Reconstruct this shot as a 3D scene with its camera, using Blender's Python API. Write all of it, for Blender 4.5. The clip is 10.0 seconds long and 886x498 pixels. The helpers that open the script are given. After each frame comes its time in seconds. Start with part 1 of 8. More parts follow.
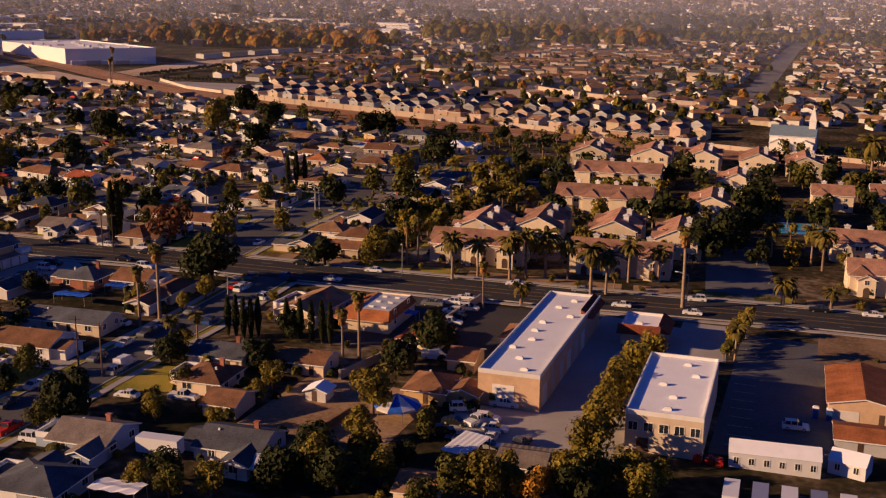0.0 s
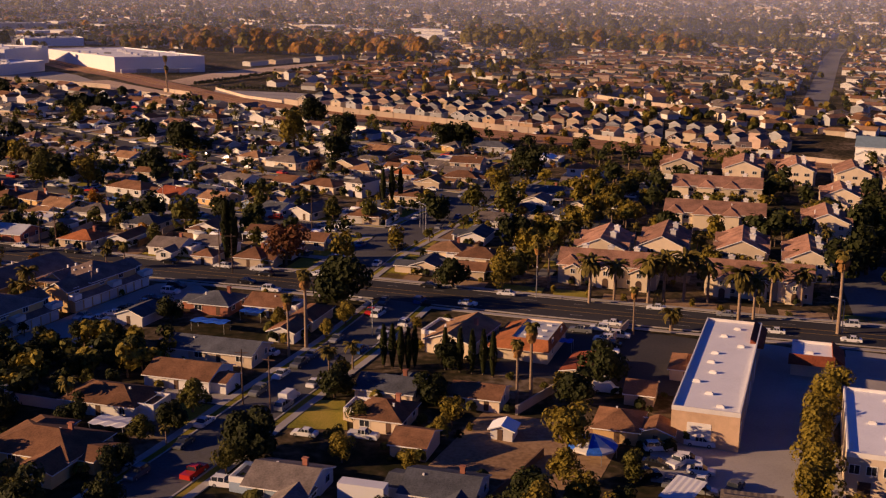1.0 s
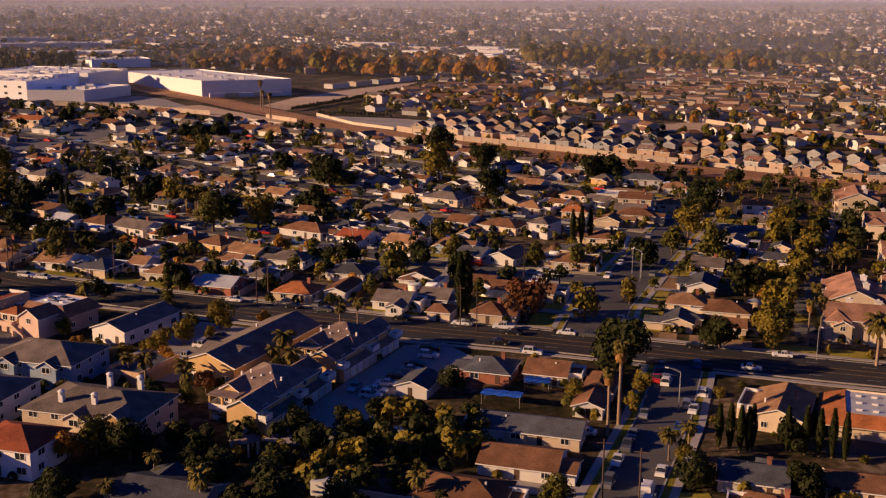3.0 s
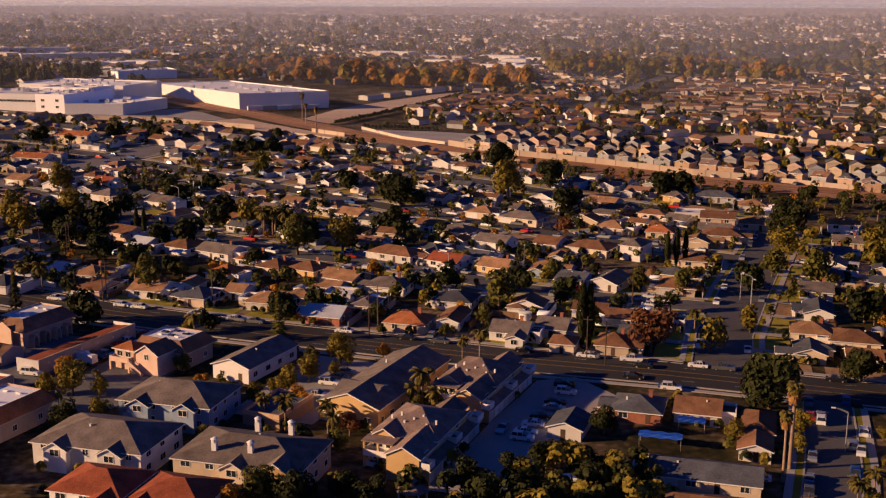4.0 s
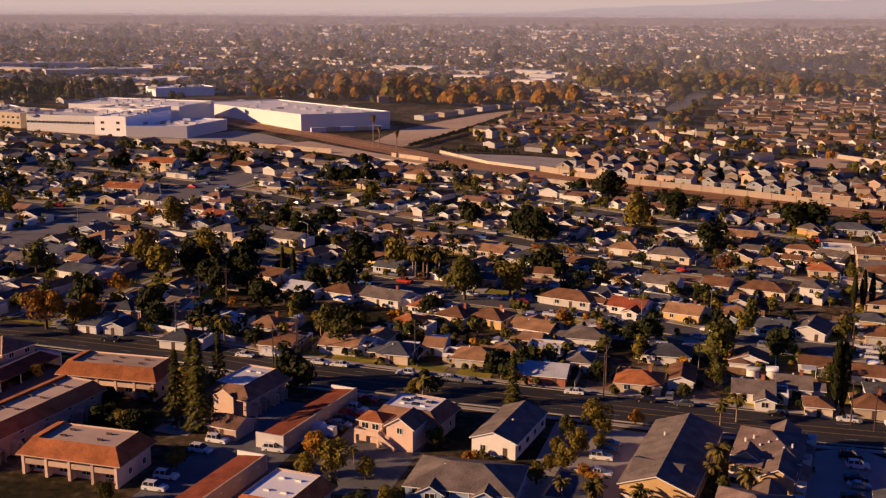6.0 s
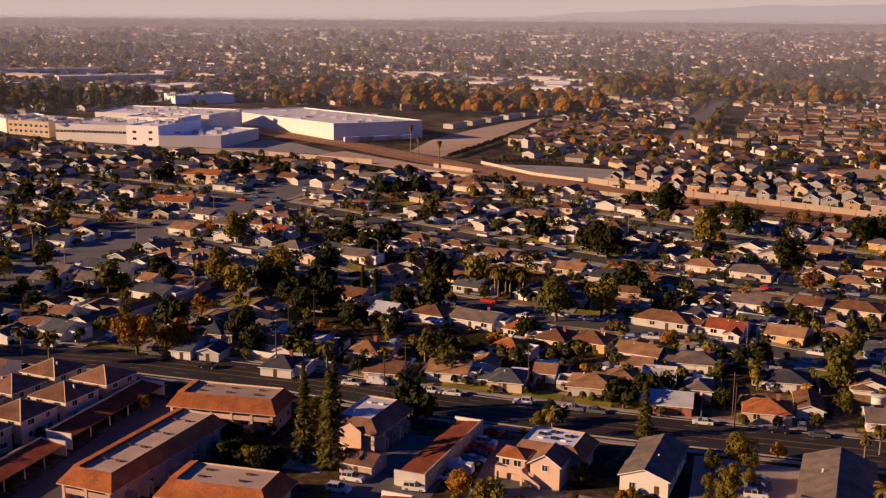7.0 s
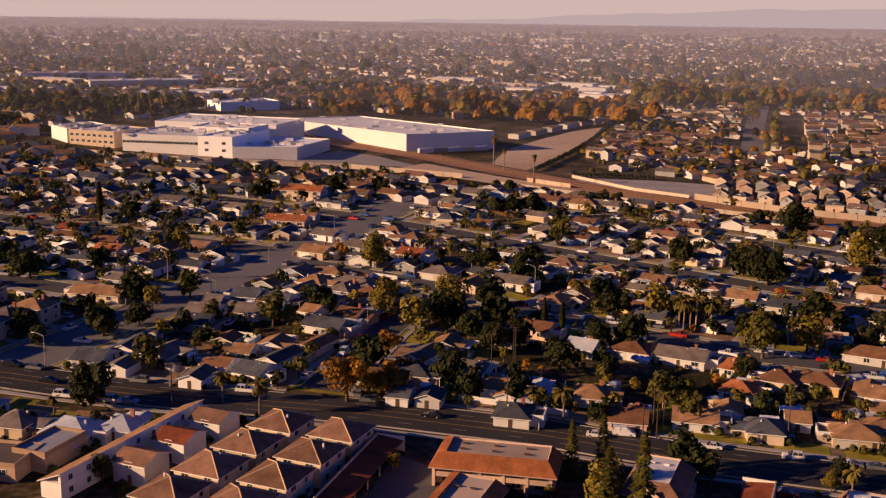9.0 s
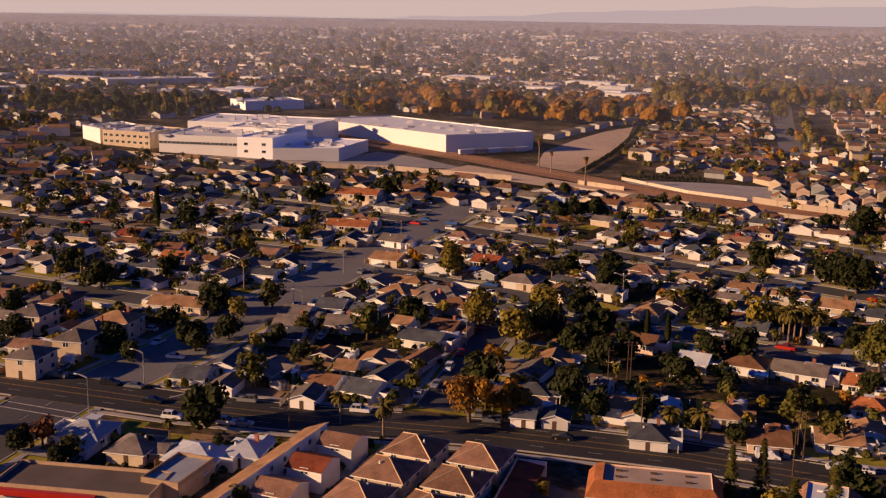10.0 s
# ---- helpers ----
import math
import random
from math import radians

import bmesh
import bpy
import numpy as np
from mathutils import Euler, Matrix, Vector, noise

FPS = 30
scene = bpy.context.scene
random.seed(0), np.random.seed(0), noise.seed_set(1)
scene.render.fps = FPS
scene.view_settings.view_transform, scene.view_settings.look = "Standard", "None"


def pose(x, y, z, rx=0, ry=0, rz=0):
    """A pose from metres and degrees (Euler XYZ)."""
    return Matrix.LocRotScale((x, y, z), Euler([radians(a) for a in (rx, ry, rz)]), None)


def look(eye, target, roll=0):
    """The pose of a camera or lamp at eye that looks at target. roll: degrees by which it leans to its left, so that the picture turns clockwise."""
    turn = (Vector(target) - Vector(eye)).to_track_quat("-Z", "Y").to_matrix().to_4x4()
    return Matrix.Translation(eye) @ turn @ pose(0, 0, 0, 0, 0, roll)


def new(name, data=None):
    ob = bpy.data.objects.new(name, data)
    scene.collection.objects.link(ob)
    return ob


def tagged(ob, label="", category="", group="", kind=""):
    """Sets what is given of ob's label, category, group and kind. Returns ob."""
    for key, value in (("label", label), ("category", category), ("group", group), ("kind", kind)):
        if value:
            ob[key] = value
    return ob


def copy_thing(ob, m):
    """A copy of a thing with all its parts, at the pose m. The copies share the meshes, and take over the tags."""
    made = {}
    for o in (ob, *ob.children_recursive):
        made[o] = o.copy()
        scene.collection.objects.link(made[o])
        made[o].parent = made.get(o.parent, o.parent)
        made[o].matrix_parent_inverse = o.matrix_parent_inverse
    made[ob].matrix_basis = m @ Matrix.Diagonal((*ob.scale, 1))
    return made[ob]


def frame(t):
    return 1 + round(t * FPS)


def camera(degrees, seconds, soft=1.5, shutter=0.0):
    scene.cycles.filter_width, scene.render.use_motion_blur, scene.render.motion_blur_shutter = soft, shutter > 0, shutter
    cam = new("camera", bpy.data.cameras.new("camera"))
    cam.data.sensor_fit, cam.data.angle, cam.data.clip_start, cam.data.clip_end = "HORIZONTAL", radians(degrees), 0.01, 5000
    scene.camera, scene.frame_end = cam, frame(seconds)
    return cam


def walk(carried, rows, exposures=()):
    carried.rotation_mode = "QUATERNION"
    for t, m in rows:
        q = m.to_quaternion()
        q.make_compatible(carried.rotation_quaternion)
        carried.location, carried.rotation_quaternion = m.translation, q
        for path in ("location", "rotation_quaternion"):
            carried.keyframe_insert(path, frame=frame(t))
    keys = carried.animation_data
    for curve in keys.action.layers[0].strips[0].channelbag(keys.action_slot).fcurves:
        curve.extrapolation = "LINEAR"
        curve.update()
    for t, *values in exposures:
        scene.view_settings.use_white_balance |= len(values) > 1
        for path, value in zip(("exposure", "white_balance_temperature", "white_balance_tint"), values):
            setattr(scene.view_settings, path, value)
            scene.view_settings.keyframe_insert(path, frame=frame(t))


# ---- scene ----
cam = camera(43.6, 10.0, soft=1.25)
PATH = [
    (0, (-1.77, 2.09, 74.77), (-7.63, 99.13, 51.36), 0.53),
    (0.5, (-18.59, 6.40, 75.81), (-24.84, 103.46, 52.53), 0.45),
    (1, (-35.19, 10.73, 76.94), (-41.58, 107.80, 53.81), 0.45),
    (1.5, (-51.63, 15.08, 78.22), (-58.12, 112.20, 55.28), 0.45),
    (2, (-67.97, 19.47, 79.65), (-74.53, 116.64, 56.95), 0.41),
    (2.5, (-84.24, 23.90, 81.21), (-90.83, 121.13, 58.78), 0.34),
    (4, (-132.96, 37.32, 86.44), (-138.84, 134.76, 64.72), 0.16),
    (4.5, (-149.20, 41.86, 88.21), (-154.52, 139.36, 66.67), 0.16),
    (5, (-165.44, 46.44, 89.92), (-170.07, 144.02, 68.54), 0.19),
    (5.5, (-181.67, 51.11, 91.53), (-185.55, 148.76, 70.32), 0.24),
    (7, (-230.16, 66.05, 95.55), (-231.87, 163.86, 74.80), 0.44),
    (7.5, (-246.23, 71.49, 96.57), (-247.31, 169.33, 75.95), 0.51),
    (8, (-262.24, 77.22, 97.42), (-262.72, 175.09, 76.88), 0.60),
    (8.5, (-278.19, 83.27, 98.11), (-278.06, 181.14, 77.57), 0.72),
    (9, (-294.09, 89.64, 98.65), (-293.31, 187.49, 78.01), 0.84),
    (9.5, (-309.98, 96.29, 99.03), (-308.55, 194.10, 78.24), 0.95),
    (10, (-325.89, 103.14, 99.24), (-323.94, 200.91, 78.32), 0.96),
]
walk(cam, [(t, look(eye, target, roll)) for t, eye, target, roll in PATH], exposures=((0, 0.44, 6000, 14), (10, 0.44, 6000, 14)))

# ---------------------------------------------------------------- light
SUN_AZ, SUN_EL = math.atan2(-0.25, -0.968), radians(16.5)
sun_dir = Vector((math.cos(SUN_AZ) * math.cos(SUN_EL), math.sin(SUN_AZ) * math.cos(SUN_EL), math.sin(SUN_EL)))
world = bpy.data.worlds.new("sky")
scene.world = world
world.use_nodes = True
wn = world.node_tree.nodes
sky = wn.new("ShaderNodeTexSky")
sky.sky_type, sky.sun_disc = "NISHITA", False
sky.sun_elevation, sky.sun_rotation = SUN_EL, math.atan2(sun_dir.x, sun_dir.y)
sky.dust_density, sky.air_density, sky.ozone_density = 0.3, 1.2, 7.0
wn["Background"].inputs[1].default_value = 0.0198
deep = wn.new("ShaderNodeVectorMath")
deep.operation = "MULTIPLY"
deep.inputs[1].default_value = (0.68, 0.93, 2.10)
world.node_tree.links.new(sky.outputs[0], deep.inputs[0])
world.node_tree.links.new(deep.outputs[0], wn["Background"].inputs[0])
sun = new("sun", bpy.data.lights.new("sun", "SUN"))
sun.data.energy, sun.data.angle, sun.data.color = 5.0, radians(0.6), (1.0, 0.595, 0.285)
sun.matrix_world = look((0, 0, 0), -sun_dir)

# ---------------------------------------------------------------- materials
MATS = {}


def material(name, colors, rough=0.85, scale=0.6, fine=9.0, bump=0.3, spec=0.25, metal=0.0, island=0.0, vary=0.25, stops=None, back=0.0):
    """A surface with a coarse stain and a fine grain, tinted a little from object to object."""
    if name in MATS:
        return MATS[name]
    m = bpy.data.materials.new(name)
    m.use_nodes = True
    nt = m.node_tree
    n, l = nt.nodes, nt.links
    b = n["Principled BSDF"]
    b.inputs["Roughness"].default_value = rough
    b.inputs["Metallic"].default_value = metal
    b.inputs["Specular IOR Level"].default_value = spec
    tex = n.new("ShaderNodeTexCoord")
    big, small = n.new("ShaderNodeTexNoise"), n.new("ShaderNodeTexNoise")
    big.inputs["Scale"].default_value, small.inputs["Scale"].default_value = scale, fine
    big.inputs["Detail"].default_value, small.inputs["Detail"].default_value = 4.0, 3.0
    info = n.new("ShaderNodeObjectInfo")
    shift = n.new("ShaderNodeVectorMath")
    l.new(tex.outputs["Object"], shift.inputs[0])
    l.new(info.outputs["Location"], shift.inputs[1])
    for t in (big, small):
        l.new(shift.outputs[0], t.inputs["Vector"])
    mix = n.new("ShaderNodeMath")
    mix.operation = "MULTIPLY_ADD"
    mix.inputs[1].default_value = 0.4
    l.new(small.outputs[0], mix.inputs[0])
    half = n.new("ShaderNodeMath")
    half.operation = "MULTIPLY"
    half.inputs[1].default_value = 0.6
    l.new(big.outputs[0], half.inputs[0])
    l.new(half.outputs[0], mix.inputs[2])
    ramp = n.new("ShaderNodeValToRGB")
    l.new(mix.outputs[0], ramp.inputs[0])
    e = ramp.color_ramp.elements
    while len(e) < len(colors):
        e.new(0.5)
    for i, c in enumerate(colors):
        e[i].position = stops[i] if stops else 0.34 + 0.32 * i / max(1, len(colors) - 1)
        e[i].color = (*c, 1)
    hsv = n.new("ShaderNodeHueSaturation")
    l.new(ramp.outputs[0], hsv.inputs["Color"])
    rng = n.new("ShaderNodeMapRange")
    rng.inputs["To Min"].default_value, rng.inputs["To Max"].default_value = 1 - vary, 1 + vary
    source = info.outputs["Random"]
    if island:
        geo = n.new("ShaderNodeNewGeometry")
        add = n.new("ShaderNodeMath")
        add.operation = "MULTIPLY_ADD"
        add.inputs[1].default_value = island
        l.new(geo.outputs["Random Per Island"], add.inputs[0])
        keep = n.new("ShaderNodeMath")
        keep.operation = "MULTIPLY"
        keep.inputs[1].default_value = 1 - island
        l.new(info.outputs["Random"], keep.inputs[0])
        l.new(keep.outputs[0], add.inputs[2])
        source = add.outputs[0]
    l.new(source, rng.inputs[0])
    l.new(rng.outputs[0], hsv.inputs["Value"])
    l.new(hsv.outputs[0], b.inputs["Base Color"])
    if bump:
        bp = n.new("ShaderNodeBump")
        bp.inputs["Strength"].default_value = bump
        bp.inputs["Distance"].default_value = 0.05
        l.new(small.outputs[0], bp.inputs["Height"])
        l.new(bp.outputs[0], b.inputs["Normal"])
    if back:
        tr, mx, out = n.new("ShaderNodeBsdfTranslucent"), n.new("ShaderNodeMixShader"), n["Material Output"]
        mx.inputs[0].default_value = back
        l.new(hsv.outputs[0], tr.inputs[0])
        l.new(b.outputs[0], mx.inputs[1])
        l.new(tr.outputs[0], mx.inputs[2])
        l.new(mx.outputs[0], out.inputs[0])
    MATS[name] = m
    return m


def shade(c, k):
    return tuple(min(1.0, v * k) for v in c)


def plain(name, c, lo=0.8, hi=1.2, **kw):
    return material(name, [shade(c, lo), c, shade(c, hi)], **kw)


def shingle(name, c):
    """Roof covering in courses: bands across the slope with broken tabs."""
    m = plain(name, c, 0.62, 1.4, rough=0.92, scale=0.35, fine=3.0, bump=0.5, spec=0.15, vary=0.22)
    n, l = m.node_tree.nodes, m.node_tree.links
    if n.get("Courses"):
        return m
    tex, wave = n.new("ShaderNodeTexCoord"), n.new("ShaderNodeTexWave")
    wave.name = "Courses"
    wave.bands_direction, wave.wave_profile = "Z", "SAW"
    wave.inputs["Scale"].default_value, wave.inputs["Distortion"].default_value = 2.2, 0.6
    l.new(tex.outputs["Object"], wave.inputs["Vector"])
    bp = n.new("ShaderNodeBump")
    bp.inputs["Strength"].default_value, bp.inputs["Distance"].default_value = 0.5, 0.06
    l.new(wave.outputs[0], bp.inputs["Height"])
    old = n["Principled BSDF"].inputs["Normal"].links
    if old:
        l.new(old[0].from_socket, bp.inputs["Normal"])
    l.new(bp.outputs[0], n["Principled BSDF"].inputs["Normal"])
    return m


ROOFS = {
    "b": shingle("roof_brown", (0.19, 0.095, 0.05)),
    "t": shingle("roof_tan", (0.31, 0.175, 0.09)),
    "g": shingle("roof_grey", (0.17, 0.14, 0.12)),
    "d": shingle("roof_slate", (0.085, 0.09, 0.105)),
    "r": shingle("roof_red_tile", (0.27, 0.075, 0.035)),
    "o": shingle("roof_terracotta", (0.38, 0.135, 0.05)),
    "s": shingle("roof_clay_tile", (0.235, 0.13, 0.085)),
    "v": shingle("roof_salmon_tile", (0.33, 0.18, 0.12)),
    "q": shingle("roof_taupe_tile", (0.215, 0.155, 0.13)),
    "w": plain("roof_white_membrane", (0.84, 0.84, 0.85), 0.9, 1.05, rough=0.7, scale=0.12, fine=3.0, bump=0.1),
    "f": plain("roof_gravel", (0.46, 0.35, 0.27), 0.8, 1.15, rough=0.95, scale=0.15, fine=8.0),
    "n": plain("roof_tar", (0.13, 0.10, 0.085), 0.75, 1.2, rough=0.95, scale=0.12, fine=4.0),
    "m": plain("roof_metal_pale", (0.45, 0.47, 0.5), 0.8, 1.15, rough=0.5, scale=0.3, fine=2.0),
}
WALLS = {
    "w": plain("stucco_white", (0.74, 0.71, 0.67), 0.88, 1.06, rough=0.9, scale=0.4, bump=0.15),
    "c": plain("stucco_cream", (0.62, 0.50, 0.36), 0.85, 1.1, rough=0.9, scale=0.4, bump=0.15),
    "y": plain("stucco_yellow", (0.62, 0.42, 0.19), 0.85, 1.1, rough=0.9, scale=0.4, bump=0.15),
    "p": plain("stucco_pink", (0.62, 0.45, 0.35), 0.85, 1.1, rough=0.9, scale=0.4, bump=0.15),
    "g": plain("siding_grey", (0.42, 0.42, 0.42), 0.85, 1.1, rough=0.85, scale=0.4, bump=0.15),
    "b": plain("siding_blue", (0.36, 0.45, 0.58), 0.85, 1.1, rough=0.85, scale=0.4, bump=0.15),
    "k": plain("brick_red", (0.33, 0.13, 0.08), 0.75, 1.2, rough=0.9, scale=1.0, fine=14.0, bump=0.4),
    "e": plain("stucco_pale_cream", (0.64, 0.53, 0.38), 0.88, 1.08, rough=0.9, scale=0.4, bump=0.15),
    "x": plain("painted_factory_panel", (0.87, 0.85, 0.82), 0.94, 1.03, rough=0.85, scale=0.08, bump=0.05),
    "n": plain("block_tan", (0.48, 0.33, 0.21), 0.82, 1.12, rough=0.9, scale=0.6, fine=12.0, bump=0.3),
}
TRIM = plain("white_trim", (0.78, 0.76, 0.72), 0.92, 1.04, rough=0.6, bump=0.05, vary=0.06)
GLASS = plain("window_glass", (0.025, 0.03, 0.04), 0.7, 1.3, rough=0.06, spec=0.6, bump=0.0)
DOORPAINT = plain("garage_door_paint", (0.66, 0.63, 0.58), 0.88, 1.06, rough=0.6, bump=0.05)
DARKDOOR = plain("dark_door_paint", (0.10, 0.06, 0.04), 0.8, 1.2, rough=0.6)
BRICK = WALLS["k"]
ASPHALT = plain("asphalt", (0.045, 0.042, 0.043), 0.72, 1.3, rough=0.9, scale=0.05, fine=2.0, bump=0.1, vary=0.15)
STREETGREY = plain("street_asphalt", (0.095, 0.09, 0.09), 0.75, 1.25, rough=0.9, scale=0.05, fine=2.0, bump=0.1, vary=0.15)
PALEROAD = plain("sun_bleached_asphalt", (0.18, 0.17, 0.165), 0.78, 1.2, rough=0.9, scale=0.05, fine=2.0, bump=0.1, vary=0.1)
LOT = plain("lot_asphalt", (0.13, 0.128, 0.13), 0.7, 1.25, rough=0.92, scale=0.08, fine=1.5, bump=0.1, vary=0.2)
CONCRETE = plain("concrete", (0.36, 0.33, 0.30), 0.82, 1.15, rough=0.9, scale=0.12, fine=3.0, bump=0.15, vary=0.12)
PAINT = plain("road_paint", (0.42, 0.40, 0.36), 0.55, 1.15, rough=0.7, scale=0.8, bump=0.0)
YELLOWLINE = plain("yellow_road_paint", (0.30, 0.19, 0.05), 0.55, 1.1, rough=0.7, scale=0.8, bump=0.0)
LAWN = material("lawn", [(0.12, 0.13, 0.02), (0.28, 0.235, 0.035), (0.44, 0.315, 0.065)], rough=1.0, scale=0.12, fine=4.0, bump=0.4, spec=0.05)
EARTH = material("dry_earth", [(0.16, 0.10, 0.055), (0.28, 0.18, 0.10), (0.38, 0.26, 0.15)], rough=1.0, scale=0.07, fine=1.2, bump=0.4, spec=0.05)
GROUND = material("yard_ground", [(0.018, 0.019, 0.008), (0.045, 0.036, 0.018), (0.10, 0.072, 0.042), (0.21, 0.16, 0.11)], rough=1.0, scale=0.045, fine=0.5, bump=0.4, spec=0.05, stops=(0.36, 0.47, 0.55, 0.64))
FENCE = plain("fence_board", (0.20, 0.12, 0.07), 0.7, 1.3, rough=0.9, scale=1.0)
BLOCKWALL = plain("block_wall", (0.50, 0.42, 0.34), 0.85, 1.12, rough=0.95, scale=0.3)
BARK = plain("bark", (0.13, 0.09, 0.06), 0.7, 1.3, rough=1.0, scale=2.0, bump=0.6)
PALMBARK = plain("palm_trunk", (0.27, 0.19, 0.125), 0.7, 1.25, rough=1.0, scale=1.5, bump=0.6)
STEEL = plain("galvanised_steel", (0.42, 0.42, 0.42), 0.85, 1.1, rough=0.45, metal=0.6, bump=0.0)
POLEWOOD = plain("pole_wood", (0.11, 0.07, 0.05), 0.75, 1.25, rough=0.95, scale=1.5)
TYRE = plain("tyre_rubber", (0.02, 0.02, 0.02), 0.8, 1.2, rough=0.9)
TARP = plain("blue_tarp", (0.03, 0.12, 0.55), 0.7, 1.25, rough=0.5, scale=1.2)
POOL = plain("pool_water", (0.05, 0.30, 0.45), 0.85, 1.15, rough=0.08, scale=0.6, bump=0.1)


def foliage(name, c, lo=0.45, hi=1.6):
    return material(name, [shade(c, lo), c, shade(c, hi)], rough=0.75, scale=0.5, fine=3.0, bump=0.0, spec=0.2, island=0.5, vary=0.38, back=0.15)


LEAF = {
    "dark": foliage("leaf_dark_green", (0.028, 0.032, 0.006)),
    "green": foliage("leaf_green", (0.088, 0.080, 0.011)),
    "olive": foliage("leaf_olive", (0.18, 0.135, 0.014)),
    "gold": foliage("leaf_gold", (0.32, 0.15, 0.012)),
    "rust": foliage("leaf_rust", (0.14, 0.055, 0.02)),
    "palm": foliage("leaf_palm", (0.13, 0.10, 0.018)),
    "thatch": foliage("leaf_dry_palm", (0.30, 0.15, 0.04)),
}
PAINTS = {
    "white": plain("car_white", (0.72, 0.72, 0.72), 0.97, 1.02, rough=0.25, spec=0.6, bump=0.0, vary=0.05),
    "silver": plain("car_silver", (0.42, 0.43, 0.45), 0.95, 1.04, rough=0.25, spec=0.6, metal=0.5, bump=0.0),
    "black": plain("car_black", (0.015, 0.015, 0.018), 0.9, 1.1, rough=0.2, spec=0.6, bump=0.0),
    "grey": plain("car_grey", (0.12, 0.125, 0.13), 0.9, 1.1, rough=0.25, spec=0.6, bump=0.0),
    "red": plain("car_red", (0.42, 0.025, 0.015), 0.9, 1.1, rough=0.25, spec=0.6, bump=0.0),
    "blue": plain("car_blue", (0.03, 0.08, 0.25), 0.9, 1.1, rough=0.25, spec=0.6, bump=0.0),
}
LAMPGLASS = plain("car_lamp", (0.55, 0.45, 0.40), 0.9, 1.1, rough=0.2, bump=0.0)


# ---------------------------------------------------------------- lay of the land
def gz(x, y):
    """Height of the ground: it climbs gently to the left and ahead, and evens out far away."""
    s = min(1.0, max(0.0, (y - 400) / 250.0))
    w = min(1.0, max(0.0, (y - 900) / 2200.0))
    return -4.3 - 0.0245 * max(-900.0, min(700.0, x)) * (1 - w * w * (3 - 2 * w)) + 0.013 * y + 3.7 * s * s * (3 - 2 * s)


# ---------------------------------------------------------------- mesh tools
class Geo:
    """Gathers faces with material slots, and turns them into a mesh."""

    def __init__(self):
        self.v, self.f, self.s = [], [], []

    def face(self, pts, slot=0):
        k = len(self.v)
        self.v.extend(pts)
        self.f.append(tuple(range(k, k + len(pts))))
        self.s.append(slot)

    def box(self, x0, x1, y0, y1, z0, z1, slot=0, top=None):
        k = len(self.v)
        self.v += [(x0, y0, z0), (x1, y0, z0), (x1, y1, z0), (x0, y1, z0), (x0, y0, z1), (x1, y0, z1), (x1, y1, z1), (x0, y1, z1)]
        self.f += [(k, k + 3, k + 2, k + 1), (k + 4, k + 5, k + 6, k + 7), (k, k + 1, k + 5, k + 4), (k + 1, k + 2, k + 6, k + 5), (k + 2, k + 3, k + 7, k + 6), (k + 3, k, k + 4, k + 7)]
        self.s += [slot, slot if top is None else top, slot, slot, slot, slot]

    def tube(self, pts, radii, n=8, slot=0, cap=True):
        k = len(self.v)
        for p, r in zip(pts, radii):
            for i in range(n):
                a = 2 * math.pi * i / n
                self.v.append((p[0] + r * math.cos(a), p[1] + r * math.sin(a), p[2]))
        for j in range(len(pts) - 1):
            for i in range(n):
                a, b = k + j * n + i, k + j * n + (i + 1) % n
                self.f.append((a, b, b + n, a + n))
                self.s.append(slot)
        if cap:
            self.f.append(tuple(k + (len(pts) - 1) * n + i for i in range(n)))
            self.s.append(slot)

    def swap(self):
        """Turn a quarter about the upright axis."""
        self.v = [(-y, x, z) for x, y, z in self.v]
        return self

    def join(self, other, dx, dy):
        """Take in the faces of another one, moved sideways."""
        k = len(self.v)
        self.v += [(p[0] + dx, p[1] + dy, p[2]) for p in other.v]
        self.f += [tuple(i + k for i in f) for f in other.f]
        self.s += other.s
        return self

    def mesh(self, name, mats, smooth=False):
        me = bpy.data.meshes.new(name)
        if len(self.v) < 400:
            seen, first, v = {}, [], []
            for p in self.v:
                k = (round(p[0], 3), round(p[1], 3), round(p[2], 3))
                if k not in seen:
                    seen[k] = len(v)
                    v.append(tuple(p))
                first.append(seen[k])
            faces, slots = [], []
            for f, sl in zip(self.f, self.s):
                q = [first[i] for i in f]
                q = [a for i, a in enumerate(q) if a != q[i - 1]]
                if len(set(q)) > 2:
                    faces.append(tuple(dict.fromkeys(q)))
                    slots.append(sl)
            self.v, self.f, self.s = v, faces, slots
        me.from_pydata([tuple(p) for p in self.v], [], self.f)
        for m in mats:
            me.materials.append(m)
        me.polygons.foreach_set("material_index", self.s)
        if smooth:
            me.polygons.foreach_set("use_smooth", [True] * len(self.f))
        me.update()
        return me


def part(name, g, mats, parent, label="", at=None, smooth=False):
    data = g if isinstance(g, bpy.types.Mesh) else g.mesh(name, mats if isinstance(mats, (list, tuple)) else [mats], smooth)
    ob = new(name, data)
    ob.parent = parent
    if at is not None:
        ob.matrix_basis = at
    return tagged(ob, label)


def thing(name, m, label, category, group="", kind=""):
    ob = new(name)
    ob.empty_display_size = 0.5
    ob.matrix_basis = m
    return tagged(ob, label, category, group, kind)


def solid(name, g, mats, label="", category="", kind="structure", group="", smooth=False):
    return tagged(new(name, g.mesh(name, mats if isinstance(mats, (list, tuple)) else [mats], smooth)), label, category, group, kind)


